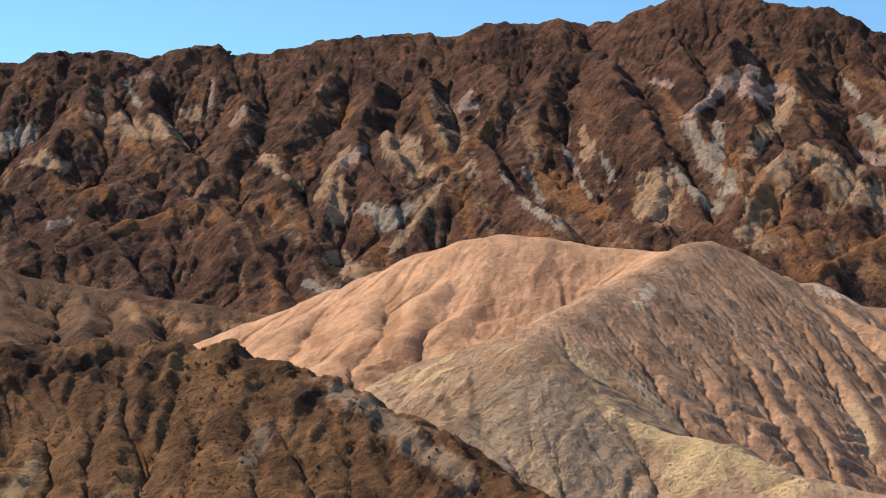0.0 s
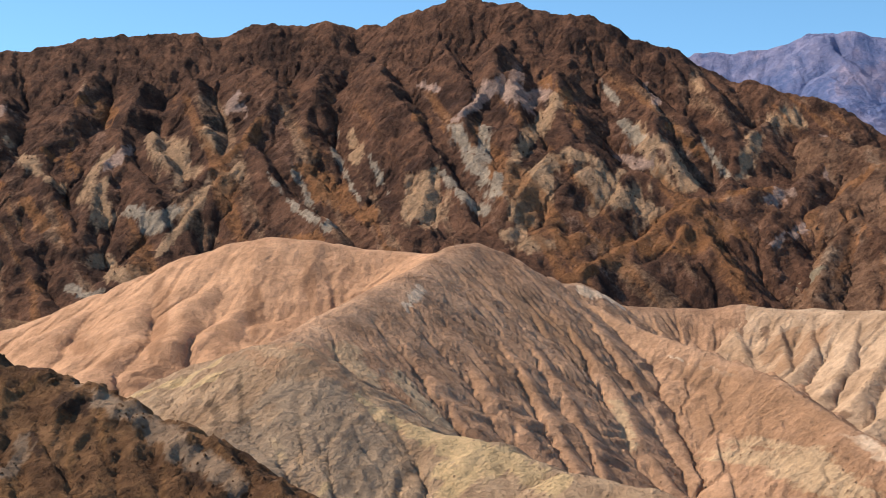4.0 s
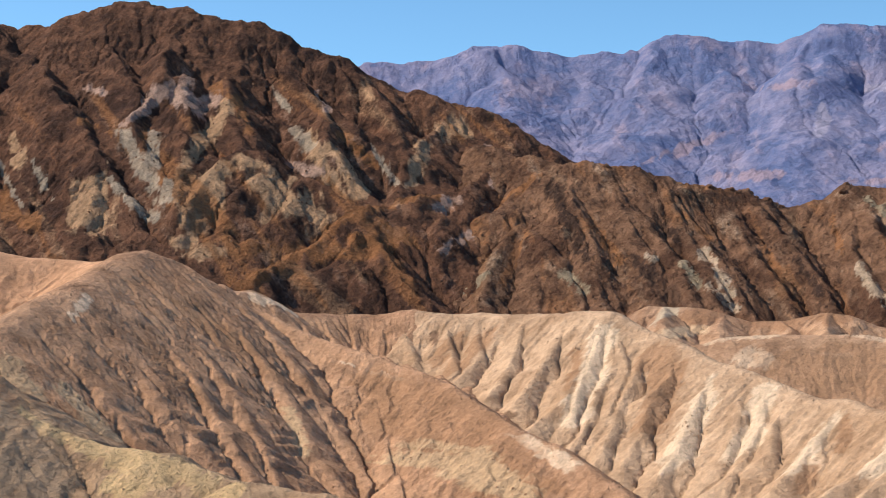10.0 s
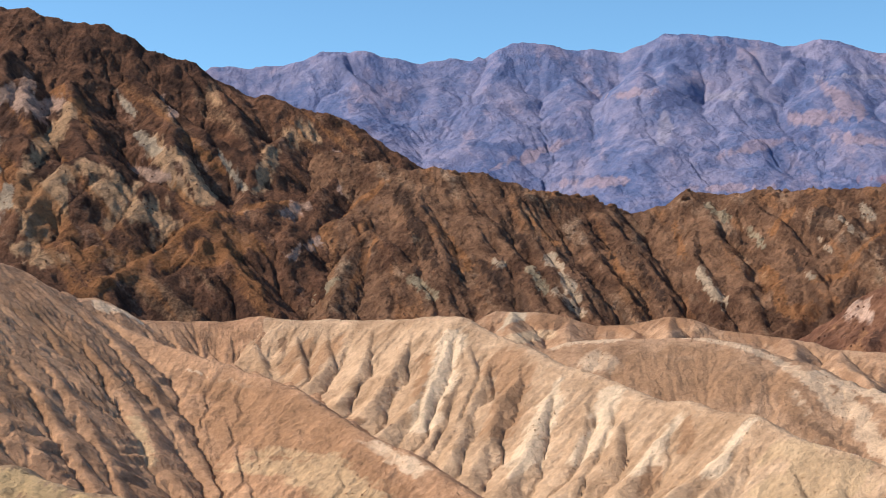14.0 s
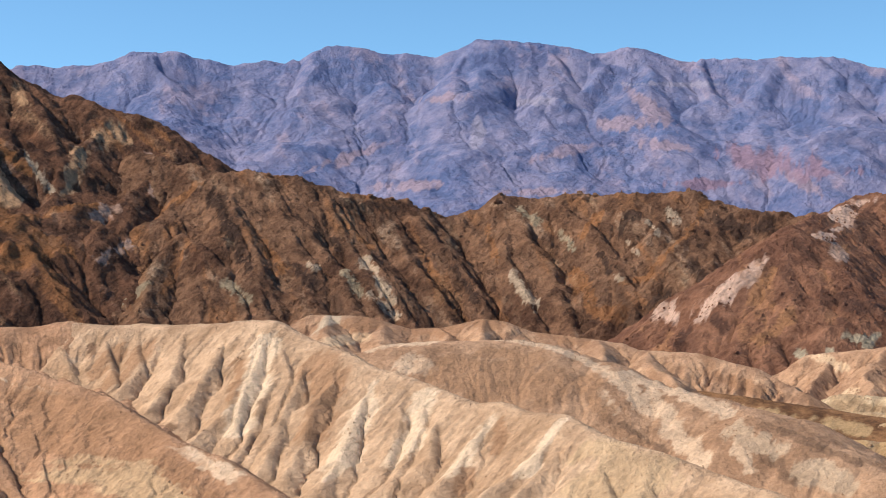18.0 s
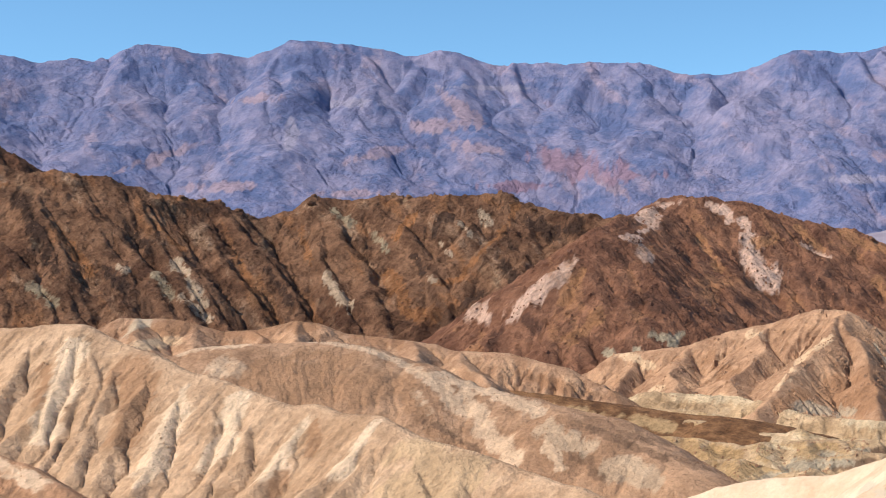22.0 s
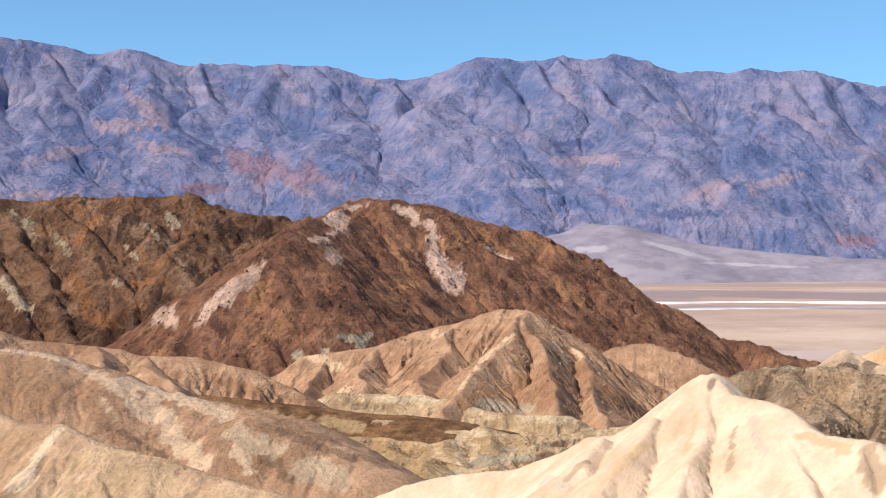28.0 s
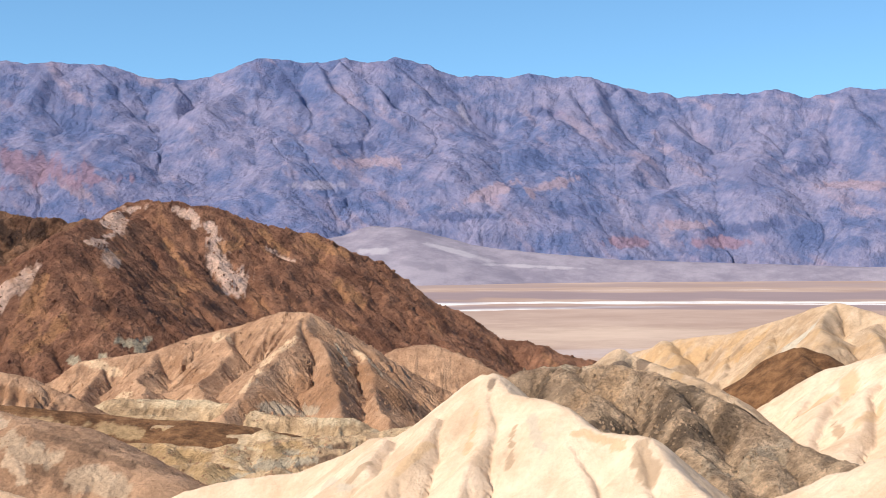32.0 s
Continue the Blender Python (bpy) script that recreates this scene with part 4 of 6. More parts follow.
FAR_RANGE_CREST_A = [(1235.9, 4720.9, 577.4), (1412.1, 4664.3, 616.6), (1584.7, 4601.4, 636.2), (1550.2, 4606.2, 640.1), (1653.3, 4567.5, 633.6), (1755.9, 4526.3, 656.3), (1874.9, 4475.7, 693.6), (1975.7, 4429.3, 702.8), (2093.2, 4375, 680.5), (2159.6, 4342.6, 669.2), (2274.6, 4283.5, 674), (2331.3, 4252.9, 660.5), (2435.3, 4194.2, 718.1), (2545.1, 4128.5, 721.7), (2622.1, 4080.1, 701.8), (2727.6, 4010.3, 693.8), (2844.8, 3928.1, 744.7), (2972.1, 3832.6, 740), (3054.2, 3767.5, 713.2), (3147.1, 3690.3, 696.4), (3142.3, 3694.4, 700.3), (3226.1, 3621.5, 722.3), (3294.5, 3559.3, 705.3), (3388.2, 3470.2, 661.9), (3517.7, 3338.9, 672.9), (3633.7, 3197.1, 681.7)]
FAR_RANGE_CREST_B = [(3697, 3108.2, 652.9), (3768.9, 3004.6, 621.8), (3858.5, 2872, 629.4), (3942.3, 2738.3, 688), (4028.4, 2609.9, 682.5), (4089.9, 2512.6, 685.1), (4031.3, 2605.5, 679), (4117.9, 2466.3, 679.3), (4173.3, 2371.5, 688.2), (4226.4, 2275.5, 669.4), (4268.9, 2194.6, 639.4), (4326, 2079.9, 630.8), (4387.3, 1947.2, 641.7), (4444.3, 1813.4, 621), (4484.1, 1712.6, 582.5), (4533.4, 1577.5, 575.8), (4545, 1543.8, 560.5), (4598.9, 1374.7, 559.6), (4632.6, 1256.5, 570.4), (4654.6, 1172.7, 544.6), (4686.2, 1038.9, 563.1), (4709.8, 926.2, 564.2), (4747.1, 710.7, 567.5), (4793.9, 242, 561.5)]
FAR_RANGE_1 = [
    FAR_RANGE_CREST_A + FAR_RANGE_CREST_B,
    [(1933.7, 4428.7, 687.7), (1916, 4280.5, 596.8), (1964.8, 4180.5, 538.4), (1999.9, 4057.5, 461.8), (1859.8, 3957.9, 382.3), (1754.1, 3920.1, 335.8)],
    [(2436.7, 4162.2, 700.7), (2316.8, 4063.1, 601.4), (2252.3, 3915.8, 497.9), (2131.2, 3788.1, 382.7), (2057.8, 3707, 310.8)],
    [(2513.7, 4112.5, 700.8), (2456.2, 3934.3, 580.4), (2439.6, 3762.7, 470), (2400.2, 3552, 359.6), (2359.3, 3407, 274.3)],
    [(2365, 4221.4, 674.3), (2150.6, 4202.8, 586.3), (1868.3, 4133.5, 495.1), (1719.9, 4166.9, 464.8)],
    [(2182.6, 4111.9, 544.7), (2103, 3891.3, 421.2), (1987.5, 3814.2, 329.9)],
    [(2839.2, 3904.6, 729.5), (2669.8, 3823.2, 609.9), (2481.2, 3763.7, 480.6), (2331.5, 3657.1, 379.4), (2191, 3585.8, 293.1)],
]
FAR_RANGE_2 = [
    [(2793.7, 3811.6, 661.7), (2683.2, 3690.5, 554.7), (2678.6, 3582.8, 494), (2632.5, 3438.8, 398), (2608.1, 3288.9, 307.9)],
    [(2987.4, 3766.4, 697.8), (2937.9, 3590.9, 578.4), (2784.6, 3511.1, 493.8), (2749.9, 3335.6, 379.9), (2721.7, 3201.7, 291.3)],
    [(3207.5, 3603.9, 705.3), (3103, 3434.5, 574.2), (3082.6, 3274.1, 473.8), (2933.8, 3175, 369.4), (2790.3, 3135.8, 290.3)],
    [(3129.9, 3653, 677.6), (2968.6, 3518.5, 538.8), (2900.9, 3335, 435.9)],
    [(3238.3, 2957.6, 376.5), (3096.8, 3020.7, 326.2), (2907.2, 2986.3, 252.6), (2797.5, 2982.7, 214.5)],
    [(3238.3, 2957.6, 376.5), (3222.4, 2817.8, 312.3), (3179.8, 2682.1, 228)],
    [(3368.1, 3484.9, 667.6), (3286.5, 3301.4, 538.3), (3220.3, 3141.1, 437), (3084.5, 3053.3, 343.7)],
]
FAR_RANGE_3 = [
    [(3601.1, 3220.2, 672.1), (3542.3, 3049.4, 566.5), (3498.7, 2899.4, 465.6), (3403.6, 2778.1, 365.9), (3276.9, 2737, 297)],
    [(3535.9, 3284.7, 661.7), (3357, 3191.1, 529.5), (3170.5, 3131.3, 411.2), (3095.1, 3022.4, 327.1)],
    [(3919, 2729.8, 670.9), (3741.7, 2695.2, 552.4), (3571.1, 2657.6, 437.3), (3454.1, 2671.8, 362.7), (3358.3, 2699.6, 306.3)],
    [(3932.6, 2707.4, 669.9), (3792.7, 2531, 526.1), (3661.5, 2368.1, 391.8), (3558.3, 2226.5, 285.9), (3487.8, 2126, 211.9)],
    [(3762.4, 2954.6, 601.4), (3609.2, 2791.5, 464.8), (3451.4, 2568.9, 344.5)],
    [(3936.9, 2687.2, 664.8), (3774.2, 2555.7, 526.1), (3596.3, 2496.4, 408.6), (3442.3, 2429.3, 300.1), (3327.4, 2425.5, 232.6)],
]
FAR_RANGE_4 = [
    [(4072.9, 2494.2, 668.4), (3921.6, 2242.2, 500.6), (3804.2, 2137.7, 399.8), (3674.8, 2102.1, 313.7), (3553.5, 2104.9, 242.8)],
    [(4020.3, 2589.7, 670.8), (3868.6, 2410.4, 524.2), (3708.7, 2272.5, 387.7), (3562.4, 2202.1, 280.8)],
    [(4158.1, 2355.8, 673.2), (4041.4, 2148.3, 521), (3935.1, 1999.2, 403.9), (3819.8, 1882.8, 295.6), (3727.2, 1786.5, 207.9)],
    [(4239.3, 2226.6, 645.7), (4106.1, 1935.2, 461.6), (3942.5, 1788.5, 329.4), (3838.1, 1628.5, 222.3)],
    [(4372.6, 1924.8, 624.8), (4181.9, 1805.4, 476.4), (4017.7, 1804.8, 379.5), (3883.8, 1800, 295.1)],
    [(4428.6, 1783.9, 598.4), (4219.5, 1647.9, 436.6), (3999.2, 1628.8, 309.6), (3835.2, 1594.8, 209)],
    [(4392.8, 1929.7, 637.5), (4140.1, 1895.4, 474.8), (3933.3, 1911.3, 360.2), (3737.3, 1941.7, 283.3)],
]
FAR_RANGE_5 = [
    [(4392.8, 1929.7, 637.5), (4212.5, 1716.2, 454.4), (4121, 1536.6, 339.9), (4064.8, 1396.1, 248)],
    [(4491.9, 1677.1, 577.6), (4312.7, 1480.1, 416.4), (4234.4, 1332, 321.9), (4145, 1188.1, 245.3)],
    [(4610.3, 1247, 553.6), (4421.1, 1266, 431.5), (4244.1, 1300.7, 321.3), (4059.1, 1313.9, 216.8)],
    [(4610.3, 1247, 553.6), (4484.8, 1092.9, 428.3), (4291.2, 949.6, 295.8), (4151.5, 861, 193.7)],
    [(4529.6, 1538.6, 549.8), (4253.5, 1534.9, 397.8), (4018.7, 1536.7, 285.9), (3833.3, 1533.2, 184.4)],
    [(4658.7, 1015.5, 541.8), (4460.1, 940, 403.2), (4307.5, 848.6, 293.4)],
    [(3604.9, 1873.6, 189.3), (3665.1, 1799.6, 182.9), (3646, 1671.6, 119)],
    [(3622.3, 2061.2, 269.5), (3587.2, 1969.8, 218.8), (3472.7, 1994.5, 162.9)],
]
FAR_RANGE_6 = [
    [(3848.6, 1472.5, 167.9), (4012.5, 1398.4, 225.5), (4037, 1290.4, 196.6), (3978.5, 1160.1, 133.8)],
]
FAR_RANGE = FAR_RANGE_1 + FAR_RANGE_2 + FAR_RANGE_3 + FAR_RANGE_4 + FAR_RANGE_5 + FAR_RANGE_6
FAN = [
    [(2763, 2228, 125.8), (2886, 2067, 104.4), (2957, 1963, 91.5), (3030, 1866, 109.6), (3100, 1765, 130.6), (3132, 1689, 109.6), (3152, 1593, 85.7), (3178, 1501, 73), (3225, 1376, 60.1), (3274, 1254, 48.5), (3358, 1007, 39.1), (3422, 761, 30.2), (3483, 405, 24.2)],
    [(3100, 1765, 133.3), (3037, 1699, 98.6), (2965, 1614, 59.2), (2881, 1512, 22.3)],
]
DARK_BENCH = [
    [(271.4, 296.6, 41.2), (278.9, 286.7, 40.9), (286.1, 276.7, 39.8), (294.9, 258.3, 37.9), (299.1, 242.4, 36.6), (303.6, 228.5, 36.3)],
]

# patches of other beds, some with light, shade or haze painted in: x, y, z, half width, half height, lean (one list for
# each colour)
FAR_BED_A = [(2621.9, 3754.9, 521.8, 87.8, 17.6, 0), (3061.8, 3338.4, 494.7, 104.2, 20.8, -40), (2951, 3316.2, 436.9, 102, 23.8, 0), (2970, 3166.4, 362.1, 83, 16.6, -10), (2284.2, 3436.9, 242.1, 110.3, 14.2, 0), (2520.3, 3178.4, 223, 108.4, 12.4, 0), (2988.5, 2709.7, 262.5, 92.5, 18.5, -30), (2690.4, 3288.8, 342.6, 97.5, 19.5, 20), (2242.2, 3669.4, 347.3, 82.2, 19.7, 30), (3701.6, 2219.4, 326.1, 99, 19.8, 0), (3940.4, 1751.4, 256.2, 115.3, 14.8, 15), (3736.8, 1852.2, 228.2, 95.6, 14.3, 20), (3940.6, 1374, 136.3, 95.6, 14.3, 0), (4284.7, 951.7, 247.1, 100.6, 13.4, 0), (3441, 1959.3, 106, 60.5, 13.6, 0)]
# Dark blue patches of the far range; their blue is painted haze.
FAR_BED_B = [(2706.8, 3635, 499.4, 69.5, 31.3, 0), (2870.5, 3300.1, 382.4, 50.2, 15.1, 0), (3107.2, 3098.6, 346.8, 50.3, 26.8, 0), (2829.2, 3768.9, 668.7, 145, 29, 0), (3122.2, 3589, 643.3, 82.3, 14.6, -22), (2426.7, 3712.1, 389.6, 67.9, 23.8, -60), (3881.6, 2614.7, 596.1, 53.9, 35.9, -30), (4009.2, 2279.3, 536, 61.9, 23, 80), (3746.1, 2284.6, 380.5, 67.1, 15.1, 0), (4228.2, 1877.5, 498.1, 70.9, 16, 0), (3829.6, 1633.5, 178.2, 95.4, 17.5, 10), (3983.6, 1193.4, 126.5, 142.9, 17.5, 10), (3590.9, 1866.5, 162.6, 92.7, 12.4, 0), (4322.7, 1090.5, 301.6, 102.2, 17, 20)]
FAR_BED_C = [(3142, 2911.8, 306.3, 147.4, 42.6, -15), (2810.5, 2844.5, 245.4, 91.7, 15.3, 0), (3928.2, 1256.4, 88.1, 94.5, 14.2, 0), (3812, 1459.1, 89.8, 62.3, 12.5, 0), (3215.8, 2774.6, 274.2, 97.4, 16.2, 0), (3488.9, 1714.1, 54.8, 118.7, 5.9, -8), (3668, 1404.5, 22.4, 149.9, 4.5, 0)]
FAR_BED_D = [(2548.1, 3505, 398.6, 66.3, 14.9, -60), (2806.6, 3566.5, 516.5, 87, 15.7, 0), (3242.8, 3405.7, 580, 144.4, 10.8, 0), (4106.6, 2092.3, 499.2, 53, 17.7, 80), (3510.4, 2253.1, 254.8, 79.7, 11.2, 0)]
FAR_BEDS = (FAR_BED_A, FAR_BED_B, FAR_BED_C, FAR_BED_D)
FAN_BED_A = [(2984, 1551, 71.6, 89.9, 5.1, -15), (3089, 1388, 35.4, 142.2, 3.9, -3), (2901, 1711, 72.9, 51.4, 7.7, 0)]
FAN_BED_C = [(2848, 1565, 41.5, 74.5, 7.5, -10)]
FAN_BEDS = (FAN_BED_A, (), FAN_BED_C, ())
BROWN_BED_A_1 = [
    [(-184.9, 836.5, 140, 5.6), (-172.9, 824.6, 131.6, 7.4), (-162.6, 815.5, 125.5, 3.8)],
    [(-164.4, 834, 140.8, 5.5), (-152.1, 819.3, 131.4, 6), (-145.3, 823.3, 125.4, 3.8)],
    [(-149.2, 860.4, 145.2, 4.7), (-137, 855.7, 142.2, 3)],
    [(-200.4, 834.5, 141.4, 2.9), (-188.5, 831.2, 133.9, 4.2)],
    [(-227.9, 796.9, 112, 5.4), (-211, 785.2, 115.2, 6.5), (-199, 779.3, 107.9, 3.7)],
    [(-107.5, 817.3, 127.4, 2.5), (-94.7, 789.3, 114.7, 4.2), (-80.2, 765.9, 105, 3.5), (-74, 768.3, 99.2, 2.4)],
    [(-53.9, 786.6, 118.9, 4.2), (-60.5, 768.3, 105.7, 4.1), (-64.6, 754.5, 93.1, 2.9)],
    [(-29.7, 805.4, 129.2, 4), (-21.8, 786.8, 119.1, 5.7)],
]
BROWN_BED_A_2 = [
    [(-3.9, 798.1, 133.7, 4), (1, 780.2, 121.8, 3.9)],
    # Pale triangular facet; its lit left face is painted in as tan.
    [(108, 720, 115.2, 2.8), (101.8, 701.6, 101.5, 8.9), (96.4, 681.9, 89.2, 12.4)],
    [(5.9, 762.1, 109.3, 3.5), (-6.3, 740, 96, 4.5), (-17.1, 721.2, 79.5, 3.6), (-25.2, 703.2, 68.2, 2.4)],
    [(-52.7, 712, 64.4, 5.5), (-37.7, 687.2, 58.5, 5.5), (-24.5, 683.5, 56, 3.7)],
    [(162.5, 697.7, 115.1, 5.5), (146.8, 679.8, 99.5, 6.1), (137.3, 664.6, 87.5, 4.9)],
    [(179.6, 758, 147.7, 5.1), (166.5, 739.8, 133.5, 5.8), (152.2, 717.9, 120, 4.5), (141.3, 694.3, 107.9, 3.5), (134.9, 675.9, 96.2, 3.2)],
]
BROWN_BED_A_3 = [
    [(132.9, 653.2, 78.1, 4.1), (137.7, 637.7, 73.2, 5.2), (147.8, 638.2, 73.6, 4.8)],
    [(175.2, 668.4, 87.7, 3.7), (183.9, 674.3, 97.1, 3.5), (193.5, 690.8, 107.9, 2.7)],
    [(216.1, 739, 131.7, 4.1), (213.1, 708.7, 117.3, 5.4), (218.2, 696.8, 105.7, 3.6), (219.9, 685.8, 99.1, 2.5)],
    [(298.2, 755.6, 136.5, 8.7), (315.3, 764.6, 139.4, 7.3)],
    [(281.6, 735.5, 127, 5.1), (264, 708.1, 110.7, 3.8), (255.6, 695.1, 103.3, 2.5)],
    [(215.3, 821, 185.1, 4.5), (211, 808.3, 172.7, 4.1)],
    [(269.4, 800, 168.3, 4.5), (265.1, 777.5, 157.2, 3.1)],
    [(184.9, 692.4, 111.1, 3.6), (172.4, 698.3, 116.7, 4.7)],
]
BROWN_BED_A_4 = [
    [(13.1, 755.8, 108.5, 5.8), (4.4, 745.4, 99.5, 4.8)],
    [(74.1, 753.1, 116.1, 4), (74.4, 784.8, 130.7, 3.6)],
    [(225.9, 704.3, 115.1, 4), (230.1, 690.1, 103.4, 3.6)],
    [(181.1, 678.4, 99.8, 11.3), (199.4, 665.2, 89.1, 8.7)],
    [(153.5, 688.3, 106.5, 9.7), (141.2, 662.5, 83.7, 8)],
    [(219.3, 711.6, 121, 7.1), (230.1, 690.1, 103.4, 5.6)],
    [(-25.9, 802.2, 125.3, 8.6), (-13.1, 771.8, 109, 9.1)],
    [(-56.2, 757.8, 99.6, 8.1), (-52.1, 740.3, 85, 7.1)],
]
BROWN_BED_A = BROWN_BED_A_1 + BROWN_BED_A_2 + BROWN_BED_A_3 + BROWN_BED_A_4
BROWN_BED_B_1 = [
    [(270, 684, 99.2, 2.5), (247.3, 680.8, 97, 2.5), (221.2, 663.6, 91.8, 2.9), (201.1, 652.8, 82.4, 3.9), (180.5, 637.1, 72.3, 4.8), (162.6, 618.3, 64, 4.6), (148.7, 607.5, 58.5, 3.1)],
    [(26.7, 804.6, 137.3, 3.4), (17, 780.9, 124.3, 4.5), (4.5, 768.6, 114.8, 2.6)],
    [(-165.7, 804.9, 121.2, 4.4), (-177.5, 816.8, 125.5, 2.9)],
    [(-67, 781.7, 109.1, 2.7), (-73.5, 787.8, 113.8, 2.1), (-73.8, 807.4, 125.4, 1.9)],
    [(105.6, 868.1, 192.4, 4), (95.8, 860.1, 179.9, 3.3)],
    [(309.2, 671.7, 84.1, 2.5), (316.4, 659.5, 72.9, 2.5), (323.3, 653.3, 66.9, 1.9)],
]
BROWN_BED_B_2 = [
    [(-127.2, 750.2, 87.6, 4.6), (-151.1, 741.2, 81.8, 4), (-165.1, 727.9, 76.1, 2.8)],
    [(-80.1, 793.9, 115.6, 3), (-86.6, 797.5, 120.3, 2.4)],
    [(-91.1, 759.3, 93.7, 4.1), (-79.7, 735.3, 79.3, 3.4)],
    [(155, 638.1, 73.6, 5), (166.6, 643.3, 76, 3.6)],
    [(47.3, 749.2, 108.4, 7.5), (60.1, 731.4, 96.6, 7.3), (73.4, 697.1, 85.3, 5.4)],
    [(106, 761.9, 138.1, 4.1), (114.6, 742.1, 131, 2.9)],
    [(229.8, 655.9, 83.8, 4.8), (243.6, 647.3, 75.9, 3.7)],
    [(191.8, 639.8, 73.5, 6.6), (206.2, 634.7, 73.5, 6.6), (233.5, 650.4, 78.5, 4.7)],
    [(-200.6, 768.3, 102.2, 6.1), (-174.7, 757.8, 96.2, 5.3)],
]
BROWN_BED_B_3 = [
    [(-107.8, 775.2, 99.8, 5.4), (-115, 745.4, 84.8, 5.2)],
    [(-52.8, 840.1, 143.4, 7.1), (-72.5, 845, 150.1, 5.8)],
    [(71.2, 870.8, 182.7, 7.3), (89.2, 852.8, 174.1, 5.9)],
    [(235.8, 735.4, 131.3, 4.1), (245.8, 718.9, 116.1, 4.1)],
    [(30.7, 694.1, 74.5, 3.2), (50.5, 675.7, 75.2, 3.1)],
    [(178.5, 786.2, 160.6, 3.1), (186.2, 766.6, 150.1, 4.2), (183, 729.3, 132.6, 3.4)],
]
BROWN_BED_B = BROWN_BED_B_1 + BROWN_BED_B_2 + BROWN_BED_B_3
BROWN_BED_C_1 = [
    [(177.3, 820.6, 180.3, 2.9), (168.6, 805.2, 168.3, 5), (157.7, 771.8, 155, 7.2), (162.1, 760, 146.4, 8.3), (174.9, 777.2, 153, 5.2)],
    [(145.4, 776.6, 155, 5.1), (153.3, 779.9, 159.8, 4.9), (141.4, 771.1, 148.5, 3.6)],
    [(137.9, 764.6, 144.9, 3.6), (123.3, 746.5, 136.2, 2.6)],
    [(115, 806.7, 158.8, 3.7), (120.9, 795.8, 155.9, 2.8)],
    [(16.9, 841.9, 156, 3.9), (11.1, 830.7, 147.4, 5.1), (17.9, 827.1, 145.2, 2.8)],
    [(-112.6, 836.6, 143.5, 5.2), (-120.4, 838, 137.8, 3.9)],
    [(-189.5, 887.6, 172.7, 5.9), (-171.3, 880.8, 168.7, 4.8)],
    [(205.8, 726.3, 115.1, 5.5), (211.5, 703.3, 110.3, 3.4)],
]
BROWN_BED_C_2 = [
    [(276.5, 685.2, 97.6, 4.5), (262, 674.3, 93.4, 3.3)],
    [(291.8, 673.8, 87.4, 2.5), (270.4, 657, 78.5, 2.4), (251.4, 639.7, 72.8, 2.4)],
    [(319.7, 740.6, 126.8, 3.1), (317.5, 722.7, 117.4, 6.3), (305.1, 699.3, 106.9, 4.7)],
    [(326.5, 733.3, 119.6, 4.9), (338.8, 730.9, 118.1, 3.1)],
    [(-43.5, 788.4, 120.9, 3.9), (-51.6, 775.2, 111.9, 3.6)],
    [(-194.6, 734.7, 80.2, 3.5), (-184.8, 740.1, 81.6, 2.6)],
    [(237.9, 793.5, 160.2, 2.8), (233.8, 758.9, 147.9, 2.7)],
]
BROWN_BED_C = BROWN_BED_C_1 + BROWN_BED_C_2
BROWN_BED_D_1 = [
    [(122.3, 740.5, 132.4, 3.7), (125.8, 725.2, 119.9, 5.9), (128.5, 704, 107.5, 5.2), (127.7, 690.7, 101, 2.4)],
    [(136.5, 737.9, 130.6, 4.9), (133.1, 714.1, 115.3, 4.4)],
    [(66.8, 794.8, 131.7, 1.5), (63.6, 773.4, 120.6, 2.7), (66.4, 752.1, 108.4, 1.7), (72.1, 719.4, 94, 1.4)],
    [(79.2, 749.8, 117.5, 1.7), (82.5, 730.8, 105.2, 2.5), (84.9, 710.8, 96.5, 1.6)],
    [(41.7, 749.4, 108.6, 1.7), (48.2, 728.7, 91.8, 2.2), (55.1, 686.2, 81, 2.4)],
    [(212.4, 749.5, 137, 3.6), (214.9, 730.7, 127.1, 3.8)],
    [(134.7, 688.2, 104.4, 3.2), (130.3, 679.2, 96.2, 3.7)],
]
BROWN_BED_D_2 = [
    [(-40.2, 740.1, 90.2, 3.4), (-27.5, 725.6, 82.8, 6.4), (-17.4, 732.3, 88.5, 5.3)],
    [(-64.1, 688.5, 53.1, 2.1), (-55.6, 680.8, 49.5, 3.1), (-49.8, 679.7, 50.9, 2.1)],
    [(-145.4, 901.5, 182.6, 1.7), (-135.9, 871.3, 162, 2), (-135.9, 859.2, 147.7, 1.7)],
    [(-72.7, 906.1, 188.9, 3.1), (-69.8, 892, 177.1, 3.4)],
    [(-188.7, 879, 164.1, 1.7), (-175.3, 853.1, 147.7, 2)],
    [(-246, 822.2, 125.5, 8.2), (-234.1, 829.8, 129.2, 6.6)],
    [(-3.6, 690.7, 58.5, 3.2), (-14.1, 686.4, 56, 3.1)],
    [(109.4, 707.5, 107.1, 2.5), (116.5, 685.5, 95.8, 3.2), (125, 674.2, 87.9, 2.6)],
    [(212.2, 794.7, 162.6, 1.9), (216.6, 775.5, 148.7, 2.8)],
]
BROWN_BED_D_3 = [
    [(249.3, 729.3, 125.4, 2.4), (252.4, 703.1, 106.9, 2.3)],
    [(27, 742.4, 108, 1.4), (39.6, 713.2, 90.7, 2.2), (53.4, 680.1, 79.3, 2.1)],
]
BROWN_BED_D = BROWN_BED_D_1 + BROWN_BED_D_2 + BROWN_BED_D_3
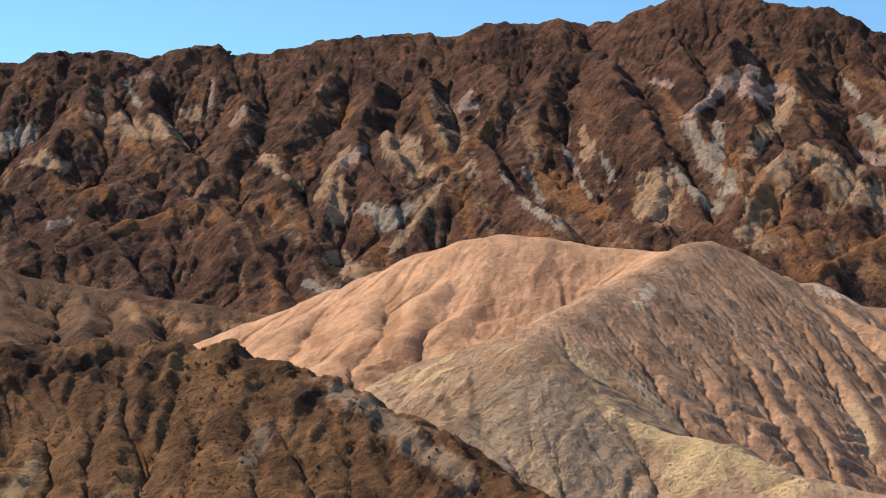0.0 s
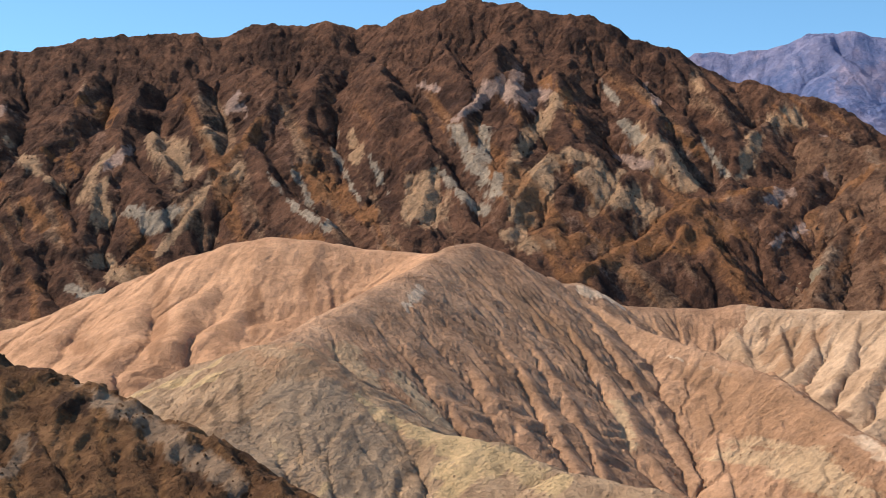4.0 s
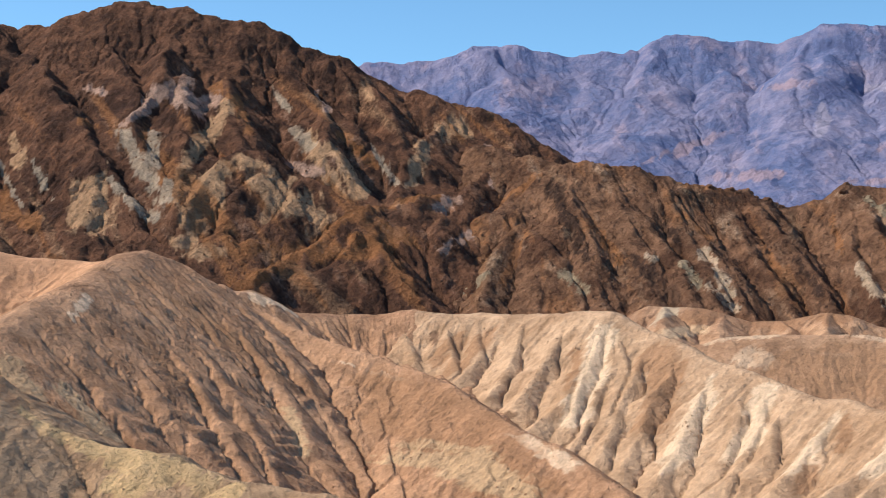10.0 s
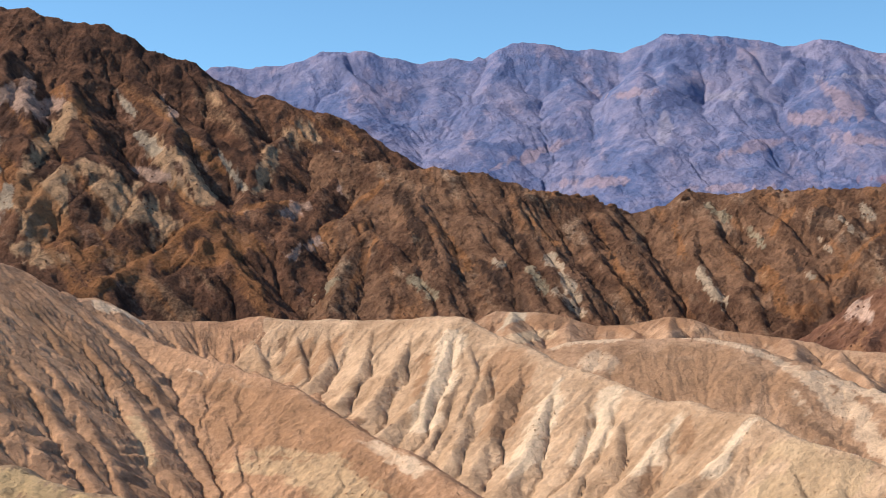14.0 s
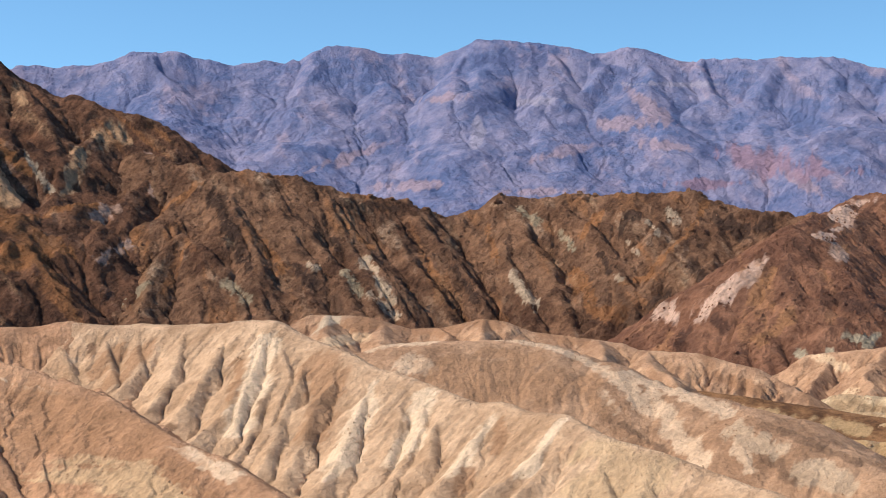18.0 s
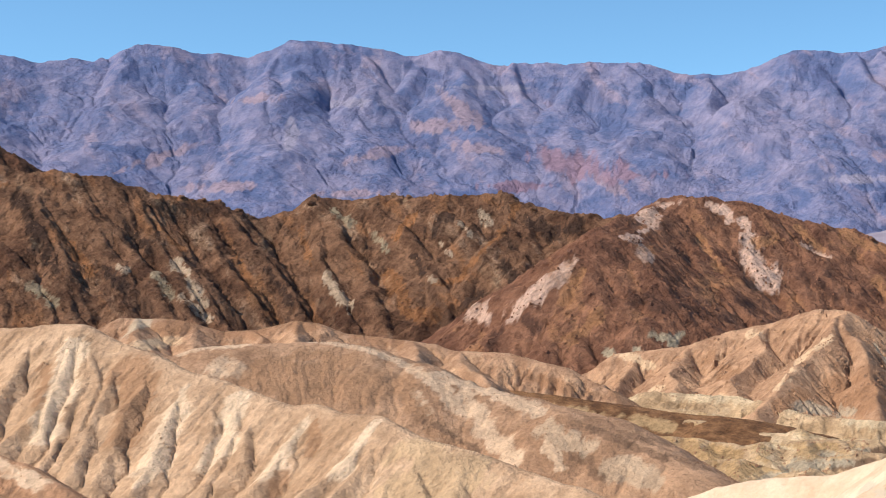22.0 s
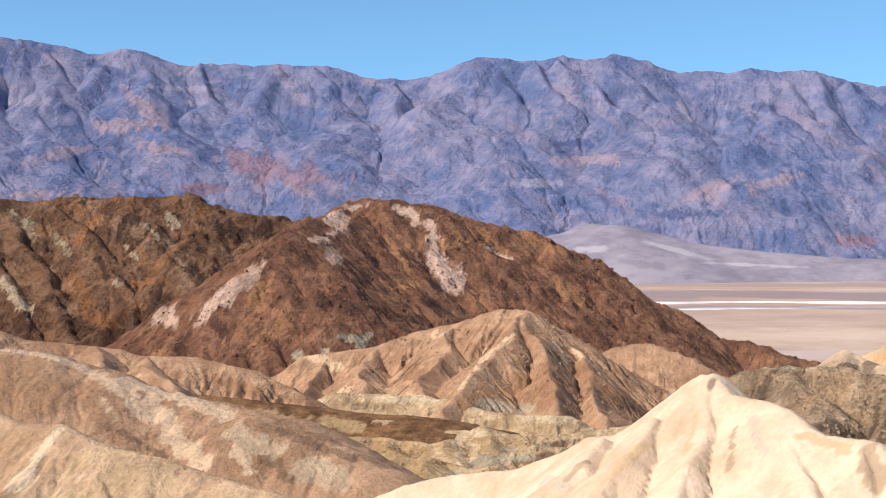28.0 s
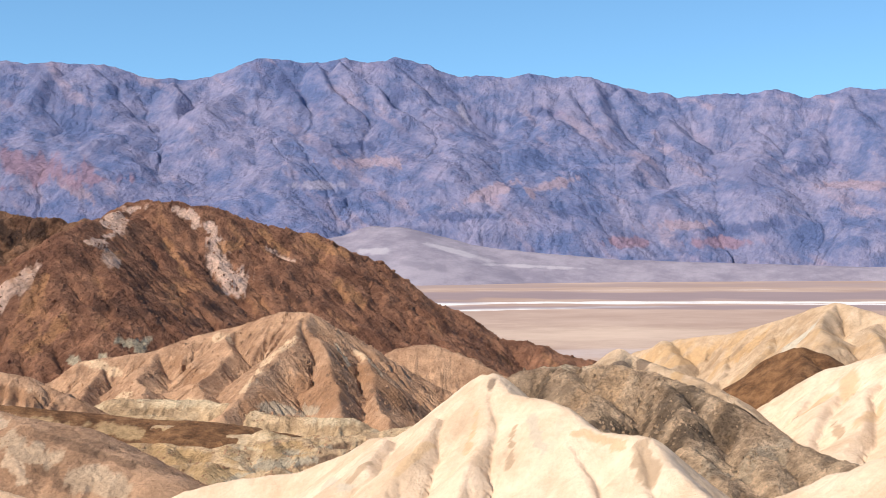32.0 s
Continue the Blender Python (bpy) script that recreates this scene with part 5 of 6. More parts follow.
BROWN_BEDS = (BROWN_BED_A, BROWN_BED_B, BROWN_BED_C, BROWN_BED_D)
RIDGE_BED_A = [
    [(430.3, 565.3, 66.6, 2.2), (423.3, 549.2, 59.5, 2.9), (421.1, 536.1, 51.6, 2.9)],
    [(367.8, 598.1, 72.3, 2.4), (362.4, 577.4, 62.6, 2.9), (362.2, 566.5, 53.8, 2.3)],
    [(499.8, 545.9, 91.3, 1.7), (494.1, 532.5, 85.5, 2.2)],
    [(511.4, 544.5, 97, 3.1), (509.6, 536.9, 90.6, 2.8)],
    [(483.4, 544.2, 81.2, 1.7), (477.8, 530.6, 75.8, 2.2)],
    [(337.6, 600.3, 70.9, 1.6), (340.8, 598.1, 69.3, 2.1)],
    [(458, 522.6, 64.8, 2.1), (459.6, 516.6, 62.3, 1.6)],
    [(359.5, 559.4, 47.8, 2), (352.6, 572.3, 57.7, 2.1)],
]
RIDGE_BED_B_1 = [
    [(529.2, 536.4, 101, 2.3), (507.7, 524.7, 87.5, 2.5), (487.1, 516.3, 77.9, 2.2), (470.5, 516.2, 64.2, 2.1), (456.6, 517.1, 62.3, 1.8)],
    [(402.3, 602.9, 76.7, 1.4), (396.6, 582.3, 64.6, 1.9), (389.8, 563.1, 54.6, 1.3)],
    # Reddish left face of the pyramid, its lit edge put into the colour.
    [(319.3, 683, 109.4, 2.6), (299.7, 683.4, 95, 4.6), (269.7, 657.1, 78.4, 5.4), (254.7, 650.8, 65.4, 4.8)],
    [(295.2, 640.7, 81, 2.4), (286.6, 634.5, 70.5, 2.7), (273.1, 616.8, 58.2, 2.6)],
    [(445.9, 608.7, 89.4, 2.6), (430.8, 578.8, 72.5, 2.5)],
    [(453.3, 550, 67.1, 4.4), (439.6, 517.3, 52.3, 4.7), (442.1, 500.7, 47.7, 4.1)],
    [(329.1, 631.8, 83.6, 1.9), (327.7, 606.7, 67.8, 2.4)],
]
RIDGE_BED_B_2 = [
    [(376, 626.2, 89.2, 2.2), (378.9, 609.8, 78.1, 2.2)],
    [(486.9, 568.5, 94.9, 3.4), (468.7, 560, 83.5, 2.8)],
]
RIDGE_BED_B = RIDGE_BED_B_1 + RIDGE_BED_B_2
RIDGE_BED_C = [
    [(485.4, 551.8, 87.6, 4.5), (498.1, 553.5, 94.7, 3.4)],
    [(526.5, 528.2, 93.2, 4), (529.4, 508.2, 85.5, 5), (544.4, 504.6, 91.6, 3.4)],
    [(491.2, 507.7, 72.1, 4.3), (481.1, 486.3, 62, 3.9)],
    [(469, 499.4, 57.3, 3.4), (455.7, 497, 52, 2.1)],
    # Shaded right face of the pyramid spur, put in as near-black.
    [(325.1, 675.5, 106.4, 3.4), (314.8, 638.9, 89, 3.8), (311.9, 609.8, 70.5, 3.1)],
    [(333.4, 606.1, 70.4, 2.6), (334.4, 586.8, 60.3, 3.1)],
    [(406.7, 582.7, 69.9, 2.2), (401.7, 557.2, 54.5, 2.4)],
    [(379.5, 642.9, 100.8, 2.8), (407.4, 633.7, 98.1, 3.5)],
    [(360.1, 631.8, 89.2, 2.2), (361.8, 613.1, 78.2, 2.4)],
    [(466.4, 544.5, 75.2, 2.2), (460.8, 529.9, 67.3, 2.1)],
]
RIDGE_BED_D = [
    [(241.1, 636.2, 52, 2.6), (256.6, 622.1, 55.3, 2.8), (267.6, 622.8, 63.2, 1.8)],
    [(298.9, 606.9, 63, 2.1), (302.1, 590.9, 55.7, 2.3)],
    [(350.5, 588.8, 67.8, 2.1), (350.9, 574.4, 57.7, 2.3)],
    [(464.3, 590.1, 92.2, 2.6), (464.9, 605, 98.2, 2.3)],
    [(467.3, 575.8, 86.4, 2.3), (461.9, 560.4, 77.9, 2.2)],
]
RIDGE_BEDS = (RIDGE_BED_A, RIDGE_BED_B, RIDGE_BED_C, RIDGE_BED_D)
RED_BED_A = [
    [(418.4, 393.2, 75.5, 2), (405.6, 388.8, 69, 3.9), (395.2, 390.6, 61.5, 4.9), (387.6, 393.5, 55.8, 4.8)],
    [(556.8, 462.3, 98.1, 6.4), (518.7, 440, 90.1, 7), (455.6, 396, 82.8, 5.3)],
    [(469.5, 403.8, 82.9, 3.8), (447.3, 380.6, 76.5, 4), (446.2, 376.9, 73, 2)],
    [(575.7, 431.9, 90.5, 3.3), (565, 420.7, 83.1, 4.3), (557.8, 411.5, 75.2, 7.9), (551.5, 398.2, 67.6, 7), (544.4, 391.2, 60.3, 4.1)],
    [(401, 432.7, 57.5, 2.3), (396, 423.7, 54.6, 5.1), (386.9, 409.6, 52.7, 3.4)],
    [(573, 447.5, 100.2, 3.3), (573.1, 436, 92.9, 3.3)],
    [(593.1, 408.6, 79.5, 2.5), (596.5, 398.3, 74.2, 2.7)],
]
RED_BED_B = [
    [(568.7, 416.3, 80.9, 3.2), (583.9, 415, 83.6, 2.2)],
    [(397.8, 361.6, 54.3, 3.5), (383, 361.1, 46.4, 3.2)],
    [(622.5, 406, 85.8, 4.5), (625.1, 388.2, 77.5, 3.4)],
    [(602, 418, 87.7, 2.8), (601, 404.5, 78.2, 2.8)],
    [(414, 384.9, 70.2, 2.6), (398, 378.6, 58, 2.5)],
    [(547.6, 433.6, 83.7, 2.7), (522.3, 404.2, 68.5, 2.5)],
    [(599.5, 372.9, 62.5, 4.3), (599.5, 361.2, 55, 3.7)],
]
RED_BED_C = [
    [(417.1, 364.9, 62, 2.5), (419.9, 350.9, 57.6, 3.3), (436.9, 348.2, 55.1, 3)],
    [(432.9, 390.4, 81, 2.2), (433.1, 378.9, 72.2, 2.6)],
    [(375.2, 390.6, 48, 3.3), (365.3, 383.9, 44.2, 1.6)],
    # Shadow of the steep cliff beside the pink scar, painted as a dark stroke.
    [(543.3, 407.1, 67.7, 2.1), (554.2, 419.1, 75.7, 1.6)],
    [(567.3, 388.5, 66, 2.6), (563, 372.5, 57.7, 2.6)],
    [(525, 436.9, 88.8, 2.1), (498.2, 403.7, 73.7, 2)],
    [(381.3, 376.9, 50.3, 2.5), (384.3, 385.7, 54, 2.1)],
    [(624.6, 370.3, 64.7, 2.2), (630.9, 365.7, 60.7, 1.7)],
]
RED_BED_D = [
    [(404, 341.5, 48.3, 2.4), (408.1, 335.9, 46.4, 3.2), (419.1, 339.2, 48.2, 1.6)],
    [(393, 339.2, 43.4, 1.6), (393.3, 334.9, 41.2, 1.2)],
    [(386.9, 349.1, 43.2, 1.6), (387.3, 339, 39.8, 1.6)],
]
RED_BEDS = (RED_BED_A, RED_BED_B, RED_BED_C, RED_BED_D)
TAN_BED_A = [
    [(374, 331.8, 44.2, 2.1), (377.8, 325.1, 41.3, 2.1), (376.7, 318.7, 39.8, 1.5)],
    # Left ridge below the peak, its sunlight painted as pale clay.
    [(385.7, 257.4, 51.1, 2.5), (375.2, 258.8, 46, 2.3), (347.3, 247.5, 40.1, 1.8)],
    [(398.6, 295.1, 50.7, 2.3), (395.9, 287.7, 49.6, 1.7)],
    [(410.1, 247.5, 46.5, 1.6), (401.7, 234.2, 40, 1.6)],
    [(430.8, 242.5, 46.4, 1.7), (435.9, 234.7, 41.3, 2.5)],
    [(349, 269.4, 35.5, 1.9), (342, 255.4, 34.6, 1.5)],
    [(353.7, 299.7, 35.5, 1.6), (349.6, 282.8, 34.2, 1.5)],
]
TAN_BED_B = [
    [(369.2, 230.5, 39.6, 7.3), (365.1, 243.8, 37.2, 4.7)],
    [(371, 281.8, 40.1, 3.9), (383.5, 300.6, 42, 3.3)],
    [(393.1, 225.3, 34.5, 4.2), (396.5, 243.4, 43.9, 2.8)],
    [(350.4, 241.7, 37.2, 3.6), (340.2, 242.5, 35.7, 2.2)],
]
TAN_BED_C = [
    [(375.2, 238.2, 42.1, 0.8), (384.5, 228.1, 36.5, 1.2), (401.2, 222, 30.2, 1.1)],
    [(386.4, 317.4, 48.7, 1.9), (381.5, 323.2, 46.9, 1.3)],
    [(379.2, 253.1, 48.1, 0.7), (384.7, 248.4, 44.5, 0.7)],
    [(384.1, 303.5, 42.2, 0.9), (366.7, 298.9, 39.9, 0.9)],
]
TAN_BED_D = [
    [(402.9, 251.5, 48.6, 1.5), (396.5, 243.4, 43.9, 1.4)],
    [(345.9, 240.6, 35.3, 2.3), (361.9, 233.7, 33.1, 2.3)],
]
TAN_BEDS = (TAN_BED_A, TAN_BED_B, TAN_BED_C, TAN_BED_D)
LOW_BED_B = [(-79.3, 393.9, 55.7, 9.2, 1.8, -20), (-60.5, 397, 52.5, 7.7, 1.5, 0)]
LOW_BEDS = ((), LOW_BED_B, (), ())
ORANGE_BED_A = [(217.9, 363, 53.1, 6.5, 1.3, 0)]
ORANGE_BED_B = [(226, 370, 57, 8.3, 2.3, 0), (242.7, 359.3, 55.3, 9.9, 1.8, 0), (251.9, 346.6, 57.2, 8.2, 2, 0), (271.2, 329.2, 52.8, 9.8, 1.5, -10), (291, 281.5, 42.2, 10.9, 1.6, -15)]
ORANGE_BED_D = [(215.1, 372.6, 57.6, 5.3, 2, -50)]
ORANGE_BEDS = (ORANGE_BED_A, ORANGE_BED_B, (), ORANGE_BED_D)
WASH_BED_A = [(339.9, 254.7, 37.1, 5.5, 2, 0), (349.5, 214.2, 32.5, 12.6, 1.3, 0), (334, 264.4, 36.9, 4.9, 1.6, 0), (337.7, 259.1, 37, 9.8, 1.3, 0), (279.5, 193.6, 34.2, 11.8, 0.7, 0), (345.8, 219, 32.8, 6.3, 1.3, 0)]
WASH_BED_B = [(270.3, 219.1, 33.9, 12.1, 1.2, -5), (241.7, 181.2, 34.6, 9.3, 1.2, 0), (284.1, 192, 34.5, 9.2, 0.8, 0), (261.5, 203.9, 32.6, 11.5, 1, -5)]
WASH_BED_C = [(272.9, 175.8, 33.4, 7.5, 0.9, 10)]
WASH_BED_D = [(270.2, 182.7, 33, 7.5, 1.1, 5)]
WASH_BEDS = (WASH_BED_A, WASH_BED_B, WASH_BED_C, WASH_BED_D)
DOME_BED_A = [
    [(156, 253.2, 59.3, 1.6), (167.2, 247.5, 60.7, 1.6)],
    [(157.8, 242.6, 57.1, 2.4), (160.1, 238.1, 55.7, 1.5)],
    [(179.1, 240.7, 60.6, 0.6), (185.1, 229.9, 59.4, 0.7), (188.1, 223.1, 57, 0.9), (189, 212.5, 53.1, 1.3), (187.1, 204.1, 48.8, 1.5)],
    [(190.9, 208.2, 51.4, 1.9), (186.8, 196.3, 46.3, 2.3), (180.9, 184.6, 42.1, 1.8)],
    [(192.5, 216.4, 55, 1), (196.1, 206.1, 52.1, 1.4), (196.1, 192.8, 49.1, 1.6)],
    [(183.3, 214.1, 52.4, 0.8), (181.3, 207, 48.9, 0.8)],
    [(193.4, 169.2, 43.1, 1.5), (192.4, 164.5, 41.7, 1.3)],
    [(186.6, 182.1, 45, 1.1), (184.3, 175.9, 41.9, 1.3)],
]
DOME_BED_B = [
    [(164.6, 235.9, 56.1, 3.7), (170.8, 225.9, 53.3, 4.8), (176.2, 218.8, 52.5, 3.6)],
    [(171.6, 236.2, 58.5, 2), (179.4, 228.2, 57.5, 2)],
    [(178.6, 203.8, 46.3, 1.1), (180.6, 197, 43.6, 0.9)],
    [(183, 217, 53.3, 1.9), (180.6, 207.5, 48.7, 1.6)],
]
DOME_BED_C = [
    [(196, 180.4, 47.5, 0.9), (196.6, 171.9, 45.2, 0.9), (197.6, 164.1, 43.1, 0.7)],
    [(180.3, 204.3, 47.2, 0.6), (181.9, 194, 42.9, 0.7)],
    [(189, 177.8, 44.3, 1.2), (186.7, 169.1, 40.7, 1.2)],
]
DOME_BED_D = [
    [(190.3, 170.2, 42.3, 2.5), (191.4, 161.5, 40.3, 2.1)],
    [(190.1, 185.6, 47.3, 2), (191.1, 175.9, 44.4, 1.8)],
]
DOME_BEDS = (DOME_BED_A, DOME_BED_B, DOME_BED_C, DOME_BED_D)
BACK_BED_B = [(-8, 251.7, 64.4, 8.7, 1.7, -50), (7.3, 248.7, 66.6, 5.7, 1.3, -60), (-21.5, 251.6, 60.6, 6.8, 1.2, -10), (17, 253.1, 70.3, 4.8, 1.2, -60), (-14.8, 236.9, 59.9, 4.5, 1.1, 30)]
BACK_BEDS = ((), BACK_BED_B, (), ())
ROUND_BED_A = [
    [(80, 175.1, 53.9, 1), (81.4, 164.7, 51.7, 1.1)],
    [(68.9, 215, 60.6, 0.9), (74.1, 206.5, 59, 0.8)],
    [(61.4, 241, 69.5, 1.3), (69.1, 243.9, 66.9, 1)],
    [(26.9, 205.1, 68.7, 0.6), (30.2, 212.3, 71.5, 0.7)],
]
# Brown clay that also puts the front face's shade into its colour.
ROUND_BED_B_SHADED = [
    [(56, 209.7, 60.5, 3.6), (52.4, 215.9, 64.3, 4.2), (46.9, 218.1, 67.7, 3.7)],
    [(63, 210.3, 57.8, 2.8), (70.5, 201.2, 55.1, 2.9)],
    [(71.8, 204.9, 57.1, 3.6), (74.6, 185.3, 52.9, 4.1), (76.4, 167.2, 49.5, 3.5)],
    [(69.5, 200.7, 54.5, 3.2), (72.8, 184.3, 51.5, 3)],
    [(72, 207.9, 58.5, 2.5), (74, 193.3, 55, 2.4)],
    [(37.5, 203.7, 63.9, 2.4), (41.4, 196.2, 58.3, 2.6)],
]
ROUND_BED_C = [
    # Shade in two narrow gullies, painted as thin dark lines.
    [(51.7, 212.9, 62.9, 0.3), (52.9, 204.5, 57.8, 0.4), (53.5, 194.4, 53.4, 0.3)],
    [(35.6, 202, 64.1, 0.3), (38.7, 194, 58.6, 0.4)],
    # A rocky ledge.
    [(75.2, 209.4, 60.7, 0.3), (85.6, 217.2, 57.4, 0.6), (89.9, 211.5, 55, 0.6)],
]
ROUND_BED_D = [
    [(17.2, 189.3, 63.4, 2), (20.2, 185.7, 60.9, 1.7)],
    [(56.1, 200.9, 55.7, 0.7), (55.8, 191, 50.7, 0.7)],
    [(23.9, 187.7, 60.5, 1.4), (27.8, 181.4, 55.5, 1.7)],
    [(74, 179.8, 51.4, 1.8), (76, 166.2, 49, 1.7)],
    [(65.8, 192.4, 50, 2.3), (71.1, 184.6, 50.9, 3), (73.6, 169.5, 48.6, 2.8)],
]
ROUND_BEDS = (ROUND_BED_A, ROUND_BED_B_SHADED, ROUND_BED_C, ROUND_BED_D)
FLUTED_BED_A = [
    [(107.7, 204.9, 65.4, 1.9), (100.6, 195.8, 59.4, 1.8), (93.8, 188.7, 54, 1.6)],
    [(112.2, 180.6, 60, 1.3), (105.6, 174.4, 54.6, 1.9), (98.7, 168.8, 50.4, 1.9)],
    [(114.7, 172, 58.9, 1.4), (106.4, 163.6, 52.7, 1.8)],
    [(116.2, 157.4, 57.1, 1), (107, 153.4, 51.6, 1.9)],
    [(118.4, 146, 57.3, 0.7), (110.8, 143.1, 52.6, 1.4)],
    [(83.1, 186, 48.2, 1.9), (87.8, 185.4, 49.3, 1.6)],
]
FLUTED_BED_B = [
    [(110.4, 193, 62.5, 2.5), (106.5, 183.7, 57.6, 2.3), (101.9, 179, 53.6, 1.6)],
    [(108.4, 152.2, 51.1, 0.9), (106.3, 150.5, 49.2, 0.7)],
    [(116.4, 155.2, 56.7, 0.9), (113, 151.9, 53.8, 1.1)],
    [(95.6, 224.9, 62.7, 1.9), (88.4, 219.4, 58.7, 1.8)],
    [(102.5, 204.3, 62.2, 1), (97.1, 195.3, 58, 1)],
    [(92.6, 229.3, 62.8, 1.9), (88.6, 224.2, 59.7, 1.7)],
]
FLUTED_BED_C = [
    [(90.2, 232.9, 63.7, 0.7), (89.7, 230.4, 62.3, 0.6)],
    [(87.9, 197.2, 53.6, 1.1), (86.6, 197.7, 53, 0.7)],
]
FLUTED_BED_D = [
    [(117.4, 137.1, 54.8, 2.3), (117.9, 128.6, 52.4, 2.9)],
    [(112.1, 135, 50.8, 2.9), (114, 129.2, 50.7, 2.9)],
    [(81.3, 185.2, 46.8, 1.9), (83.3, 182.4, 46.3, 1.8)],
]
FLUTED_BEDS = (FLUTED_BED_A, FLUTED_BED_B, FLUTED_BED_C, FLUTED_BED_D)
# Yellow clay; the strokes along the crest paint its sunlit edge.
GREY_BED_A_LIT = [
    [(-9.7, 177.1, 60.1, 0.4), (-2.8, 171.1, 62.8, 0.8), (1.1, 173.1, 64.9, 0.5)],
    [(-1.8, 167.9, 62.4, 0.8), (1.1, 167.8, 63.7, 0.6)],
    [(15.9, 161.4, 61.7, 0.4), (19.2, 158, 59.3, 0.8), (23.6, 155.1, 57.8, 1.1), (27, 151, 56.8, 1.6), (30.9, 147.5, 55.7, 1.6), (33.2, 140.4, 55.2, 1.2)],
    [(6.3, 153, 58.3, 0.4), (6.7, 149.8, 56.3, 0.6)],
    [(11.4, 146.8, 54.7, 0.4), (10.7, 144.8, 53.4, 0.7)],
    [(25.3, 147.8, 54.5, 2.1), (22.9, 150.3, 55.2, 1)],
]
GREY_BED_B = [
    [(7.5, 168.8, 66.9, 0.5), (11.2, 165.4, 65.9, 0.6), (13.6, 163.6, 63.9, 0.6), (15.3, 161.7, 62.1, 0.4)],
    [(3.7, 169.8, 65.8, 0.5), (7.3, 163.9, 64.8, 0.9)],
]
GREY_BED_C = [
    [(3, 166.5, 64, 0.3), (3.4, 156.4, 59.5, 0.4), (3.9, 150.8, 56.8, 0.2)],
    [(-0.2, 163, 61.1, 0.6), (1, 156.5, 59.5, 0.5)],
    [(18.1, 148.8, 54.8, 0.3), (18.4, 146.4, 53.1, 0.3)],
]
# Grey clay; the front slope's shade is painted in with it.
GREY_BED_D_SHADED = [
    [(8.3, 158.8, 61.7, 2.7), (12.7, 152.2, 57.9, 3.1), (15.6, 147.1, 54, 2.6)],
    [(4, 154.7, 58.5, 1.5), (5.5, 146.1, 54.7, 2)],
]
GREY_BEDS = (GREY_BED_A_LIT, GREY_BED_B, GREY_BED_C, GREY_BED_D_SHADED)
DARK_BED_A = [
    [(-28.2, 102, 63, 0.8), (-28.3, 99.6, 61.5, 1.3)],
    [(-22, 101.5, 62.4, 0.8), (-22.2, 99.8, 61.5, 1.2)],
    [(-7.7, 110.3, 67.7, 0.2), (-5.1, 108.1, 66.5, 0.2)],
]
DARK_BED_B = [
    [(-19.6, 112.9, 69.3, 1), (-14.8, 109.8, 67.6, 1), (-13, 111.9, 69, 0.4)],
    [(-21.9, 103.7, 63.8, 0.7), (-21.3, 102.7, 63, 0.6)],
    [(-17.2, 103.9, 64, 0.8), (-14, 101.1, 62.5, 0.9)],
]
DARK_BED_D = [
    [(-7.7, 110, 67.6, 0.5), (-4.2, 107.5, 65.9, 0.8), (-1.7, 104.2, 64.3, 0.9), (1.8, 100.5, 62.6, 0.8)],
    [(-9.6, 112.3, 68.5, 0.3), (-6.8, 108.6, 67, 0.4)],
    [(-13.1, 105.8, 64.9, 0.7), (-13.8, 102.7, 63.4, 0.6)],
]
# Shadows, mostly under the overhanging crest, put in as near-black strokes.
DARK_SHADE = [
    [(-33, 111.6, 70, 0.8), (-30.7, 111.1, 69.1, 1.1)],
    [(-27.9, 111.7, 69.5, 0.8), (-26, 111.1, 69, 0.8)],
    [(-22, 113.3, 69.5, 1.1), (-22.3, 109.6, 67.6, 0.5), (-21.7, 106.4, 65.1, 0.4)],
    [(-10.6, 109.5, 67.7, 0.8), (-8.5, 109, 67.2, 0.7)],
    [(-16.4, 113.1, 70, 0.4), (-15.6, 112.6, 69.1, 0.4)],
    [(-2.1, 104.3, 64, 0.3), (-0.5, 101.1, 62.5, 0.4)],
    [(-12.4, 107, 65.6, 0.3), (-11.7, 104.6, 64.3, 0.3)],
]
DARK_BEDS = (DARK_BED_A, DARK_BED_B, DARK_SHADE, DARK_BED_D)
WHITE_BED_A = [
    [(154.2, 77.2, 60.8, 0.5), (148, 75.2, 57.2, 0.6)],
    [(149, 81, 57.2, 0.9), (144.2, 82, 55.2, 1)],
    [(150.1, 62.6, 59.7, 0.6), (147.3, 56.5, 58.7, 0.6)],
]
WHITE_BED_B = [
    [(146.9, 54, 58.9, 1), (142.5, 51.5, 56.3, 1)],
    [(151.6, 71.1, 59.6, 0.4), (146.8, 69.5, 55.9, 0.5)],
    [(147.8, 88.5, 54.8, 0.6), (145.3, 89.3, 53.1, 0.6)],
]
WHITE_BED_C = [(158.3, 77.1, 63.7, 1.1, 0.4, -50)]
WHITE_BED_D = [
    [(152.7, 69.6, 60.8, 0.6), (147.8, 66, 57.9, 0.6)],
    [(152.3, 96.8, 51.5, 0.7), (144.5, 88.8, 52.6, 0.6)],
]
WHITE_BEDS = (WHITE_BED_A, WHITE_BED_B, WHITE_BED_C, WHITE_BED_D)
ROUGH_BED_A = [(200.5, 85.7, 62.5, 5, 0.3, 0)]
ROUGH_BED_B = [(194.8, 76.5, 59.9, 4.8, 1.8, -40), (180, 61.6, 56.1, 5.9, 1, -45)]
ROUGH_BED_C = [(193.4, 86.2, 59.6, 4.1, 0.9, -42), (188.3, 66, 57.9, 5.4, 1.8, -45), (187.2, 58.8, 55.1, 4.5, 0.9, -45), (181.9, 71.5, 56.8, 3.8, 0.8, -45), (189.2, 57.2, 56.1, 4.6, 0.8, -40)]
